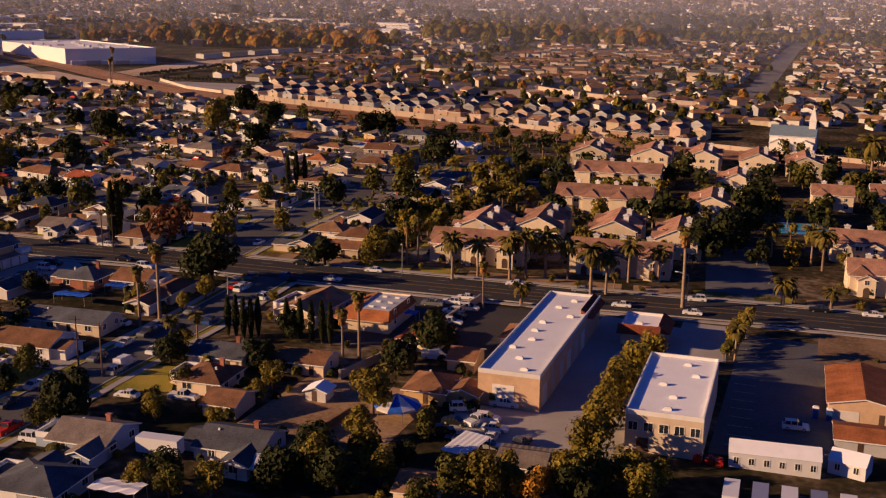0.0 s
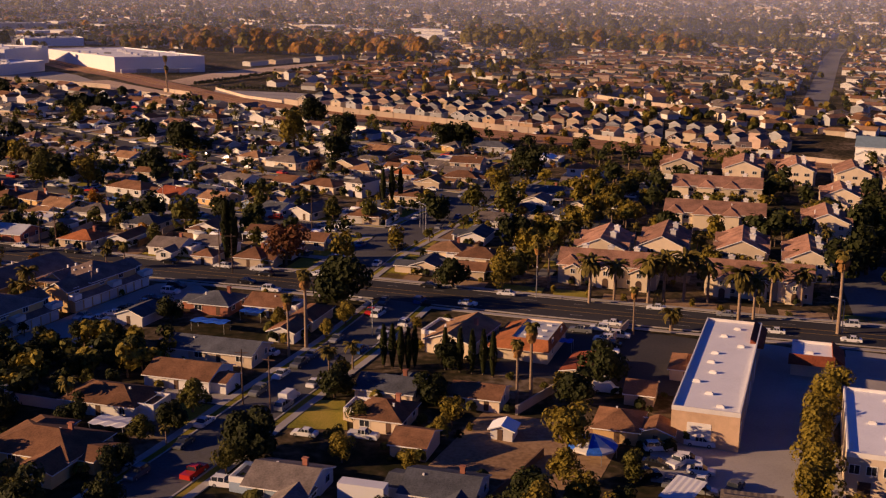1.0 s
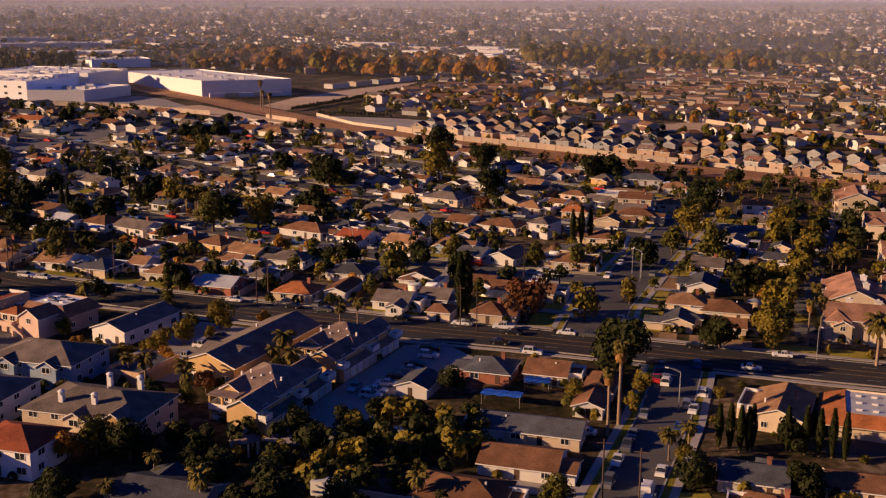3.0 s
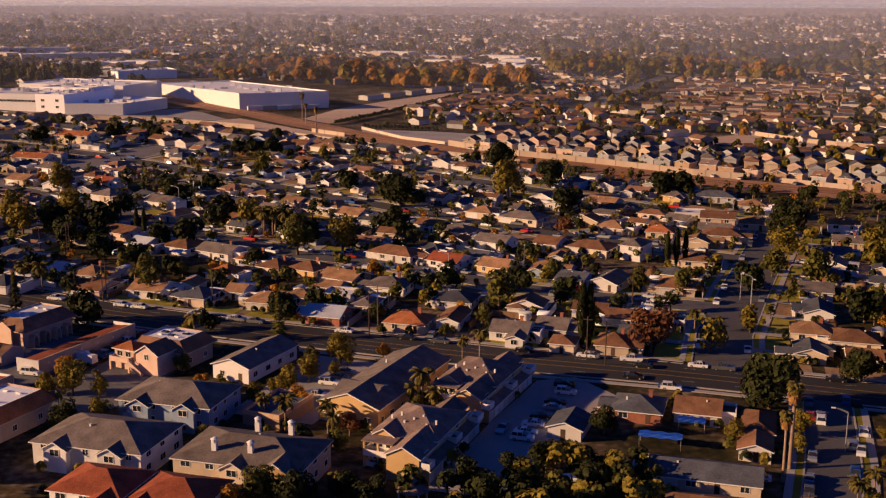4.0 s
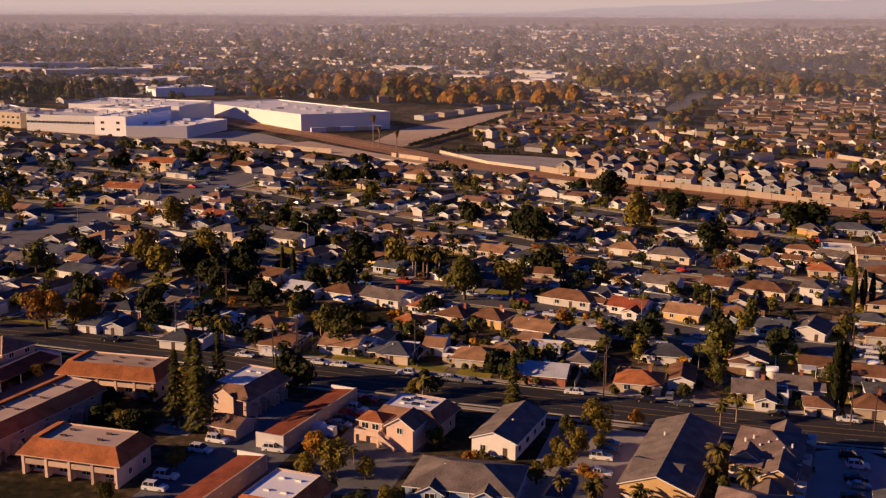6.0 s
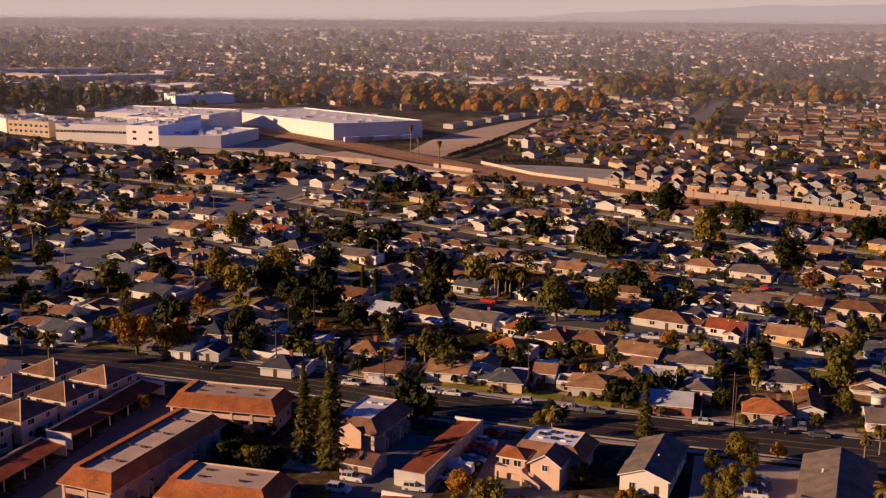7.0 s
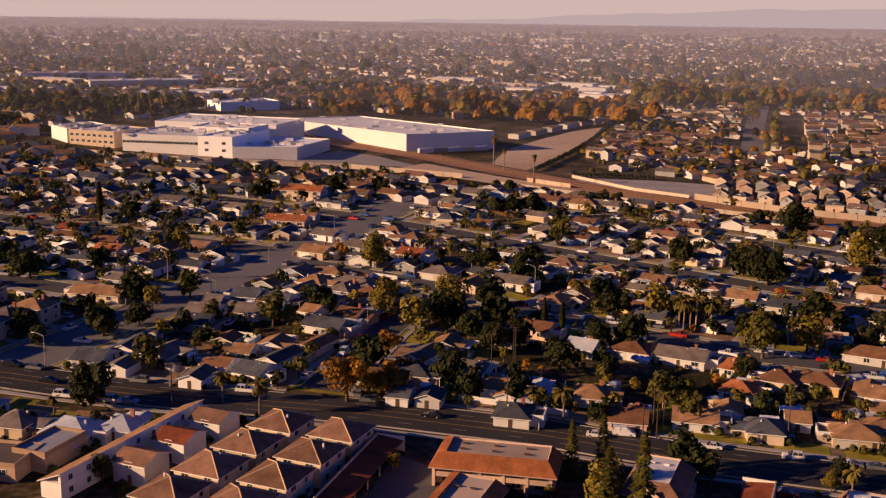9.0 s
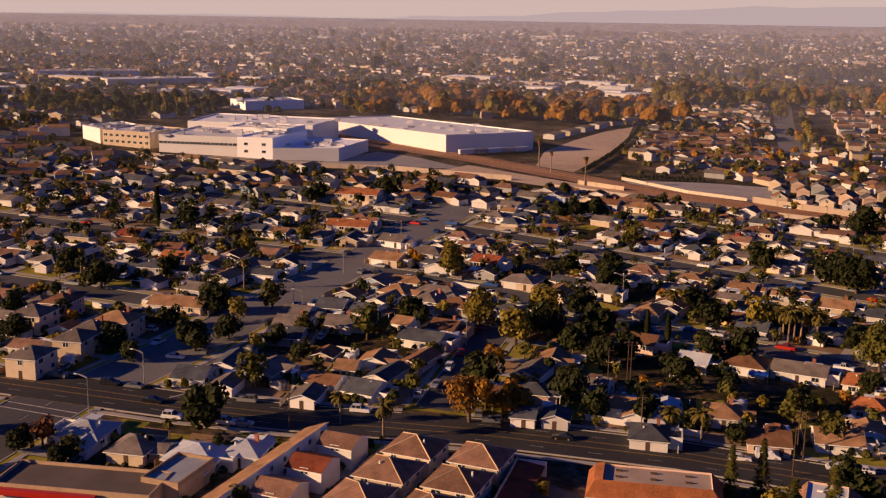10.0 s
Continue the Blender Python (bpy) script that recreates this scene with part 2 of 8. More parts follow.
# ---------------------------------------------------------------- ground, streets
def axis_steps(lo, hi, near_lo, near_hi, fine):
    out, s = [], near_lo
    while s <= near_hi:
        out.append(s)
        s += fine
    step, s = fine, near_hi
    while s < hi:
        step *= 1.25
        s += step
        out.append(min(s, hi))
    step, s = fine, near_lo
    while s > lo:
        step *= 1.25
        s -= step
        out.insert(0, max(s, lo))
    return out


xs, ys = axis_steps(-4200, 3600, -640, 300, 12), axis_steps(-700, 4950, 100, 1000, 12)
g = Geo()
g.v = [(x, y, gz(x, y)) for y in ys for x in xs]
nx = len(xs)
g.f = [(j * nx + i, j * nx + i + 1, (j + 1) * nx + i + 1, (j + 1) * nx + i) for j in range(len(ys) - 1) for i in range(nx - 1)]
g.s = [0] * len(g.f)
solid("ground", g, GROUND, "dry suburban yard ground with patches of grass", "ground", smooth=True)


def dense(line, step=6.0):
    out = []
    for a, b in zip(line, line[1:]):
        a, b = Vector(a), Vector(b)
        n = max(1, int((b - a).length / step))
        out += [a + (b - a) * i / n for i in range(n)]
    return out + [Vector(line[-1])]


def offset(pts, d):
    """Points moved to the left of their way by d."""
    out = []
    for i, p in enumerate(pts):
        t = (pts[min(i + 1, len(pts) - 1)] - pts[max(i - 1, 0)]).normalized()
        out.append(Vector((p.x - t.y * d, p.y + t.x * d)))
    return out


def ribbon(g, line, a, b, lift, step=6.0, thick=0.0, slot=0):
    """A strip along a line, between two offsets from it, lying on the land."""
    pts = dense(line, step)
    la, lb = offset(pts, a), offset(pts, b)
    for i in range(len(pts) - 1):
        q = [la[i], la[i + 1], lb[i + 1], lb[i]]
        top = [(p.x, p.y, gz(p.x, p.y) + lift) for p in q]
        g.face(top[::-1] if a > b else top, slot)
        if thick:
            for p0, p1 in ((top[0], top[1]), (top[2], top[3])):
                g.face([p0, p1, (p1[0], p1[1], p1[2] - thick), (p0[0], p0[1], p0[2] - thick)], slot)


STREETS = {}
PLANS = []


def street(name, line, half, centre=True, label="asphalt residential street with worn surface", verge=True):
    STREETS[name] = (dense(line, 4.0), half)
    PLANS.append((name, line, half, centre, label, verge))


def crossing(name, p, pad=0.3):
    """Whether a point lies on some other street."""
    return any(other != name and any((q - p).length < half + pad for q in pts) for other, (pts, half) in STREETS.items())


def runs(name, line, off, step=3.0):
    """The stretches of a street's edge that no other street crosses."""
    pts = dense(line, step)
    edge = offset(pts, off)
    out, now = [], []
    for p, e in zip(pts, edge):
        if crossing(name, e):
            if len(now) > 1:
                out.append(now)
            now = []
        else:
            now.append(p)
    if len(now) > 1:
        out.append(now)
    return out


def lay_streets():
    rs = random.Random(3)
    for k, (name, line, half, centre, label, verge) in enumerate(PLANS):
        g = Geo()
        ribbon(g, line, half, -half, 0.05 + 0.006 * (len(PLANS) - k))
        solid("road", g, ASPHALT if name == "artery" else PALEROAD if name == "avenue" else STREETGREY, label, "road")
        kerb, grass, lawn, bare, drive = Geo(), Geo(), Geo(), Geo(), Geo()
        for s in (1, -1):
            for run in runs(name, line, s * (half + 2)):
                ribbon(kerb, run, s * (half + 0.35), s * half, 0.24, thick=0.25)
                ribbon(kerb, run, s * (half + 3.2), s * (half + 1.7), 0.19, thick=0.2)
                if verge:
                    ribbon(grass, run, s * (half + 1.7), s * (half + 0.35), 0.15)
                if name == "lane_south" or (name == "artery" and s < 0):
                    continue
                i = 0
                while i + 5 < len(run):
                    n = rs.choice((3, 4, 4, 5))
                    deep = 9.0 if name == "artery" else 9.5
                    ribbon(rs.choice((lawn, lawn, bare)), run[i:i + n + 1], s * (half + deep), s * (half + 3.2), 0.06)
                    i += n
                    if i + 1 < len(run) and name != "artery":
                        ribbon(drive, run[i:i + 2], s * (half + 14), s * (half + 0.1), 0.2)
                    i += 1
        if kerb.f:
            solid("pavement", kerb, CONCRETE, "pale concrete kerbs and sidewalks", "pavement")
        for gg, mat, lab, cat in ((grass, LAWN, "dry grass verge beside the kerb", "verge"), (lawn, LAWN, "dry golden-green front lawns along the street", "lawn"), (bare, EARTH, "bare earth front yards along the street", "yard"), (drive, CONCRETE, "pale concrete driveways across the sidewalk", "driveway")):
            if gg.f:
                solid("pavement" if cat == "driveway" else "ground", gg, mat, lab, cat)
        if centre:
            g = Geo()
            pts = dense(line, 3.0)
            for i in range(0, len(pts) - 1, 3):
                if not crossing(name, pts[i]):
                    ribbon(g, [pts[i], pts[i + 1]], 0.1, -0.1, 0.16, 3.0)
            solid("trim", g, PAINT, "broken white centre line on asphalt", "road marking")
    line = PLANS[0][1]
    g = Geo()
    for o in (1.5, 1.75, -1.5, -1.75):
        ribbon(g, line, o + 0.07, o - 0.07, 0.145)
    solid("trim", g, YELLOWLINE, "double yellow lines of the turning lane", "road marking")
    g = Geo()
    pts = dense(line, 3.0)
    for o in (4.5, -4.5):
        for i in range(0, len(pts) - 1, 4):
            ribbon(g, [pts[i], pts[i + 1]], o + 0.08, o - 0.08, 0.145, 3.0)
    solid("trim", g, PAINT, "white lane lines on the arterial road", "road marking")


# ---------------------------------------------------------------- houses
def roof_gable(w, d, e, rise, ov=0.5, th=0.22, cut=0.35):
    """Two slabs with the ridge along x. Slot 0: covering; 1: fascia."""
    g = Geo()
    hx, hy = w / 2 + cut, d / 2 + ov
    ze = e - rise * ov / (d / 2)
    for s in (1, -1):
        a, b = [(-hx, s * hy, ze), (hx, s * hy, ze), (hx, 0, e + rise), (-hx, 0, e + rise)], None
        lowr = [(x, y, z - th) for x, y, z in a]
        g.face(a if s < 0 else a[::-1], 0)
        g.face(lowr[::-1] if s < 0 else lowr, 1)
        for i in (0, 1, 3):
            j = (i + 1) % 4
            g.face([a[i], lowr[i], lowr[j], a[j]], 1)
    return g


def roof_hip(w, d, e, rise, ov=0.5, th=0.2, caps=False, ridge=None):
    g = Geo()
    hx, hy = w / 2 + ov, d / 2 + ov
    r = max(0.05, hx - hy) if ridge is None else ridge
    ze, zt = e - 0.06, e + rise
    c = [(-hx, -hy, ze), (hx, -hy, ze), (hx, hy, ze), (-hx, hy, ze)]
    a, b = (-r, 0, zt), (r, 0, zt)
    g.face([c[0], c[1], b, a], 0)
    g.face([c[1], c[2], b], 0)
    g.face([c[2], c[3], a, b], 0)
    g.face([c[3], c[0], a], 0)
    low = [(x, y, z - th) for x, y, z in c]
    for i in range(4):
        j = (i + 1) % 4
        g.face([c[i], low[i], low[j], c[j]], 1)
    g.face(low[::-1], 1)
    return g


def ridge_caps(w, d, e, rise, ov=0.5):
    """Half-round cap rows along ridge and hips."""
    g = Geo()
    hx, hy = w / 2 + ov, d / 2 + ov
    r, ze, zt = max(0.05, hx - hy), e - 0.06, e + rise
    runs = [((-r, 0, zt), (r, 0, zt))]
    for sx in (1, -1):
        for sy in (1, -1):
            runs.append(((sx * hx, sy * hy, ze), (sx * r, 0, zt)))
    for p, q in runs:
        p, q = Vector(p), Vector(q)
        if (q - p).length < 0.3:
            continue
        t = (q - p).normalized()
        side = Vector((-t.y, t.x, 0)).normalized() * 0.17
        up = Vector((0, 0, 0.14))
        base = Vector((0, 0, -0.03))
        g.face([p + side + base, q + side + base, q + up, p + up])
        g.face([p + up, q + up, q - side + base, p - side + base])
    return g


def walls_gable(w, d, e, rise, foot=0.9):
    g = Geo()
    x, y = w / 2, d / 2
    g.face([(-x, -y, -foot), (x, -y, -foot), (x, -y, e), (-x, -y, e)])
    g.face([(x, y, -foot), (-x, y, -foot), (-x, y, e), (x, y, e)])
    for s in (1, -1):
        f = [(s * x, -s * y, -foot), (s * x, s * y, -foot), (s * x, s * y, e), (s * x, 0, e + rise - 0.05), (s * x, -s * y, e)]
        g.face(f)
    return g


def walls_box(w, d, e, foot=0.9):
    g = Geo()
    g.box(-w / 2, w / 2, -d / 2, d / 2, -foot, e)
    return g


def opening(w, h, mid=True, glass=0, frame=1):
    """A framed pane in the x-z plane that faces -y, its sill at z = 0."""
    g = Geo()
    f, o = 0.1, 0.07
    A = [(-w / 2 - f, -f), (w / 2 + f, -f), (w / 2 + f, h + f), (-w / 2 - f, h + f)]
    B = [(-w / 2, 0), (w / 2, 0), (w / 2, h), (-w / 2, h)]
    for i in range(4):
        j = (i + 1) % 4
        g.face([(A[i][0], -o, A[i][1]), (A[j][0], -o, A[j][1]), (B[j][0], -o, B[j][1]), (B[i][0], -o, B[i][1])], frame)
        g.face([(A[j][0], -o, A[j][1]), (A[i][0], -o, A[i][1]), (A[i][0], 0.03, A[i][1]), (A[j][0], 0.03, A[j][1])], frame)
        g.face([(B[i][0], -o, B[i][1]), (B[j][0], -o, B[j][1]), (B[j][0], -0.02, B[j][1]), (B[i][0], -0.02, B[i][1])], frame)
    k = 0.04
    for x0, x1, sl in ((-w / 2, -k, glass), (-k, k, frame), (k, w / 2, glass)):
        g.face([(x0, -0.02, 0), (x1, -0.02, 0), (x1, -0.02, h), (x0, -0.02, h)], sl)
    return g


def door_panels(w, h, rows=4):
    g = Geo()
    for i in range(rows):
        z0, z1 = h * i / rows, h * (i + 1) / rows
        g.box(-w / 2, w / 2, -0.05, 0.04, z0 + 0.02, z1 - 0.02)
    g.box(-w / 2, w / 2, -0.02, 0.03, 0, h)
    return g


SHARED = {}


def shared(key, make, mats, smooth=False):
    if key not in SHARED:
        SHARED[key] = make().mesh(key[0] if isinstance(key, tuple) else key, mats, smooth)
    return SHARED[key]


def window_mesh(w, h):
    return shared(("window", w, h), lambda: opening(w, h), [GLASS, TRIM])


def side(which, w, d, along, z):
    """The pose of an opening on one side of a box: s, n, e or w."""
    if which == "s":
        return pose(along, -d / 2, z)
    if which == "n":
        return pose(-along, d / 2, z, 0, 0, 180)
    if which == "e":
        return pose(w / 2, along, z, 0, 0, 90)
    return pose(-w / 2, -along, z, 0, 0, -90)


TONES = {"b": "brown shingle", "t": "tan shingle", "g": "weathered grey shingle", "d": "dark slate-grey shingle", "r": "red tile", "o": "terracotta tile", "s": "clay tile", "q": "taupe tile", "v": "salmon clay tile", "w": "white membrane", "f": "gravel", "m": "pale metal", "n": "brown tar"}
WORDS = {"w": "white stucco", "c": "cream stucco", "y": "yellow stucco", "p": "pink stucco", "g": "grey siding", "b": "blue siding", "k": "red brick", "n": "tan block", "x": "white panel", "e": "pale cream stucco"}
TAKEN = []
HOMES = []
rnd = random.Random(7)


def wing_geo(w, d, ridge, kind, e, rise):
    lw, ld = (w, d) if ridge == "x" else (d, w)
    if kind == "g":
        a, b = walls_gable(lw, ld, e, rise), roof_gable(lw, ld, e, rise)
    elif kind == "h":
        a, b = walls_box(lw, ld, e - 0.1), roof_hip(lw, ld, e, rise)
    else:
        a, b = walls_box(lw, ld, e - 0.3), flat_roof(lw, ld, e)
    if ridge == "y":
        a.swap(), b.swap()
    return a, b


def body(root, w, d, ridge, kind, e, rise, roof, wall, at=None, more=()):
    """Walls and roof of a dwelling, ridge along x or y, with its further wings in the same shell."""
    a, b = wing_geo(w, d, ridge, kind, e, rise)
    for ww, wd, r2, k2, e2, rise2, dx, dy in more:
        a2, b2 = wing_geo(ww, wd, r2, k2, e2, rise2)
        a.join(a2, dx, dy)
        b.join(b2, dx, dy)
    part("wall", a, WALLS[wall], root, at=at)
    part("roof", b, [ROOFS[roof], TRIM if kind != "f" else WALLS[wall]], root, at=at)


def flat_roof(w, d, e, para=0.55, th=0.25):
    """A deck behind a low parapet, all in one piece."""
    g = Geo()
    rings = []
    for k, z in ((-0.02, e - 0.4), (-0.02, e + para), (th, e + para), (th, e - 0.1)):
        x, y = w / 2 - k, d / 2 - k
        rings.append([(-x, -y, z), (x, -y, z), (x, y, z), (-x, y, z)])
    for a, b in zip(rings, rings[1:]):
        for i in range(4):
            j = (i + 1) % 4
            g.face([a[i], a[j], b[j], b[i]], 1)
    g.face(rings[-1], 0)
    return g


def house(x, y, w, d, ridge="x", kind="g", roof="b", wall="c", rot=-13.0, e=2.6, front="s", wing=0, detail=2, rise=None, storeys=1, sw=None, name="house", chimney=None):
    """A dwelling with walls, roof, windows, door and garage door. wing: a gabled wing on the front, + or - its side."""
    TAKEN.append((x, y, math.hypot(w, d) * 0.42))
    HOMES.append((x, y, w, d, rot, front))
    r = random.Random(int(x * 31 + y * 17))
    lo = w if ridge == "y" else d
    rise = rise if rise is not None else min(2.6, lo / 2 * (0.36 if kind == "g" else 0.40))
    e = e + 2.6 * (storeys - 1)
    size = "two-storey " if storeys > 1 else ""
    root = thing(name, pose(x, y, gz(x, y), 0, 0, rot), f"{size}{WORDS[wall]} {name.replace('_', ' ')} with {'hipped' if kind == 'h' else 'gabled' if kind == 'g' else 'flat'} {TONES[roof]} roof", "house" if name == "house" else "building")
    sgn = -1 if front == "s" else 1
    ww, wd = max(4.5, w * 0.4), 4.5
    off = (w / 2 - ww / 2) * (1 if wing > 0 else -1)
    more = []
    if wing:
        more.append((ww, wd + 2.4, "y", "g", e - 0.15, min(1.6, ww / 2 * 0.38), off, sgn * (d / 2 + wd / 2 - 1.2)))
    if name == "house" and storeys == 1 and kind != "f":
        u = r.random()
        if u < 0.45:
            more.append((w * r.uniform(0.35, 0.5), d * 0.9, "y", r.choice("gh"), e - 0.22, min(1.5, w * 0.08), -off * 0.9 if wing else w * r.choice((-0.24, 0.24)), -sgn * d * 0.32))
        if u > 0.3:
            s2 = r.choice((-1, 1))
            more.append((4.2, d * 0.6, "x", r.choice("gf"), e - 0.35, 0.8, s2 * (w / 2 + 1.0), r.uniform(-0.12, 0.12) * d))
    body(root, w, d, ridge, kind, e, rise, roof, wall, more=more)
    if wing and detail > 0:
        yy = sgn * (d / 2 + wd)
        if detail > 1:
            part("garage_door" if r.random() < 0.6 else "window", shared(("garage_door", 3.6), lambda: door_panels(3.6, 2.1), [DOORPAINT]), None, root, "panelled garage door", at=pose(off, yy, 0, 0, 0, 0 if sgn < 0 else 180)) if ww > 5.4 else part("window", window_mesh(1.5, 1.2), None, root, at=pose(off, yy, 0.9, 0, 0, 0 if sgn < 0 else 180))
    if detail > 0:
        for st in range(storeys):
            z = 0.95 + 2.6 * st
            for s in "sew" if detail > 1 else "s":
                length = w if s in "sn" else d
                n = max(1, int(length / (4.2 if detail > 1 else 6.0)))
                for i in range(n):
                    a = (i + 0.5) * length / n - length / 2 + r.uniform(-0.3, 0.3)
                    if wing and s == "s" and front == "s" and (a * wing > 0):
                        continue
                    if s == front and i == n // 2 and st == 0:
                        part("door", shared("door", lambda: door_panels(0.95, 2.05, 3), [DARKDOOR]), None, root, at=side(s, w, d, a, 0.05))
                    elif s == front and not wing and i == 0 and st == 0 and w > 11:
                        part("garage_door", shared(("garage_door", 4.6), lambda: door_panels(4.6, 2.15), [DOORPAINT]), None, root, at=side(s, w, d, -w / 2 + 3.1, 0.0))
                    else:
                        part("window", window_mesh(r.choice((1.1, 1.5, 1.8)), 1.15), None, root, at=side(s, w, d, a, z))
    if chimney is None:
        chimney = detail > 1 and r.random() < 0.4 and kind != "f"
    if chimney:
        g = Geo()
        g.box(-0.4, 0.4, -0.3, 0.3, 0, rise * 0.55 + 1.5)
        g.box(-0.5, 0.5, -0.4, 0.4, rise * 0.55 + 1.5, rise * 0.55 + 1.7)
        part("chimney", g, BRICK, root, "red brick chimney", at=pose(w * 0.22, d * 0.12, e))
    if detail > 1 and kind != "f":
        px, py = r.uniform(-0.3, 0.3) * w, r.uniform(-0.2, 0.2) * d
        g = Geo()
        g.box(px - 0.16, px + 0.16, py - 0.16, py + 0.16, e + rise * 0.3, e + rise * 0.78 + 0.25)
        part("roof_vent", g, TRIM, root, "small white roof vent")
    return root


# ---------------------------------------------------------------- trees
def crown_geo(seed, radius, height, n, leaf, lobes=9, flat=1.0):
    """Leaf clumps over uneven lobes, with gaps between them."""
    r = random.Random(seed)
    g = Geo()
    blobs = []
    for i in range(lobes):
        a, k = r.uniform(0, 2 * math.pi), math.sqrt(r.random()) * 0.62
        zz = r.uniform(-0.32, 0.36)
        blobs.append((Vector((math.cos(a) * k * radius, math.sin(a) * k * radius, zz * height)), r.uniform(0.36, 0.56) * radius))
    for i in range(n):
        c, br = r.choice(blobs)
        q = Vector((r.gauss(0, 1), r.gauss(0, 1), r.gauss(0, 1) + 0.25)).normalized()
        p = c + Vector((q.x * br, q.y * br, q.z * br * height / (2 * radius) * 1.3)) * r.uniform(0.72, 1.08)
        t = q.cross(Vector((r.uniform(-1, 1), r.uniform(-1, 1), r.uniform(-1, 1)))).normalized()
        nrm = (q + Vector((r.uniform(-0.42, 0.42), r.uniform(-0.42, 0.42), r.uniform(-0.35, 0.42)))).normalized()
        u = nrm.cross(t).normalized()
        v2 = nrm.cross(u).normalized()
        s = leaf * r.uniform(0.6, 1.35)
        k = r.uniform(0.5, 0.9)
        pts = [p + u * s, p + v2 * s * k + nrm * s * 0.25, p - u * s * r.uniform(0.7, 1.1), p - v2 * s * k + nrm * s * 0.12]
        g.face(pts)
    return g, blobs


def trunk_geo(h, r0, blobs=(), lean=0.0, top=0.0):
    g = Geo()
    g.tube([(0, 0, -0.6), (lean * 0.3, 0, h * 0.5), (lean, 0, h)], [r0 * 1.25, r0, r0 * 0.7], 7)
    for c, br in list(blobs)[:5]:
        p0, p1 = Vector((lean, 0, h * 0.9)), Vector((c.x, c.y, top + c.z - br * 0.2))
        mid = (p0 + p1) / 2 + Vector((0, 0, -0.2))
        g.tube([p0, mid, p1], [r0 * 0.5, r0 * 0.34, r0 * 0.15], 5)
    return g


TREES = {}
KINDS = {
    # radius, crown height, clear trunk, clumps, clump size, leaf, label
    "round": (4.3, 7.0, 1.8, 1450, 0.42, "green", "broad green shade tree with a rounded uneven crown"),
    "dark": (5.2, 8.5, 1.4, 1650, 0.50, "dark", "large dense dark-green ficus tree"),
    "olive": (4.0, 6.6, 1.8, 1350, 0.40, "olive", "olive-yellow broadleaf tree lit by low sun"),
    "gold": (3.8, 5.8, 2.0, 1470, 0.34, "gold", "golden autumn tree with a spreading crown"),
    "rust": (3.4, 5.0, 1.6, 1190, 0.32, "rust", "rust-red autumn tree with a rounded crown"),
    "bush": (1.6, 2.2, 0.1, 190, 0.34, "green", "rounded green garden shrub"),
    "dbush": (1.8, 2.4, 0.1, 200, 0.36, "dark", "dense dark-green garden shrub"),
    "obush": (1.7, 2.6, 0.1, 200, 0.36, "olive", "yellow-green hedge shrub in sun"),
}


def tree(kind, x, y, s=1.0, spin=None, stretch=1.0):
    z = gz(x, y)
    spin = rnd.uniform(0, 360) if spin is None else spin
    var = rnd.randrange(3)
    key = (kind, var, y > 300 and s < 1.3)
    m = pose(x, y, z, 0, 0, spin)
    return copy_thing(TREES[key], m @ Matrix.Diagonal((s, s, s * stretch, 1)))


def rooted(name, g, mat, m, label, category):
    """A plant whose trunk is the thing itself and carries the crown."""
    ob = new(name, g.mesh(name, mat if isinstance(mat, list) else [mat], True))
    ob.matrix_basis = m
    return tagged(ob, label, category)


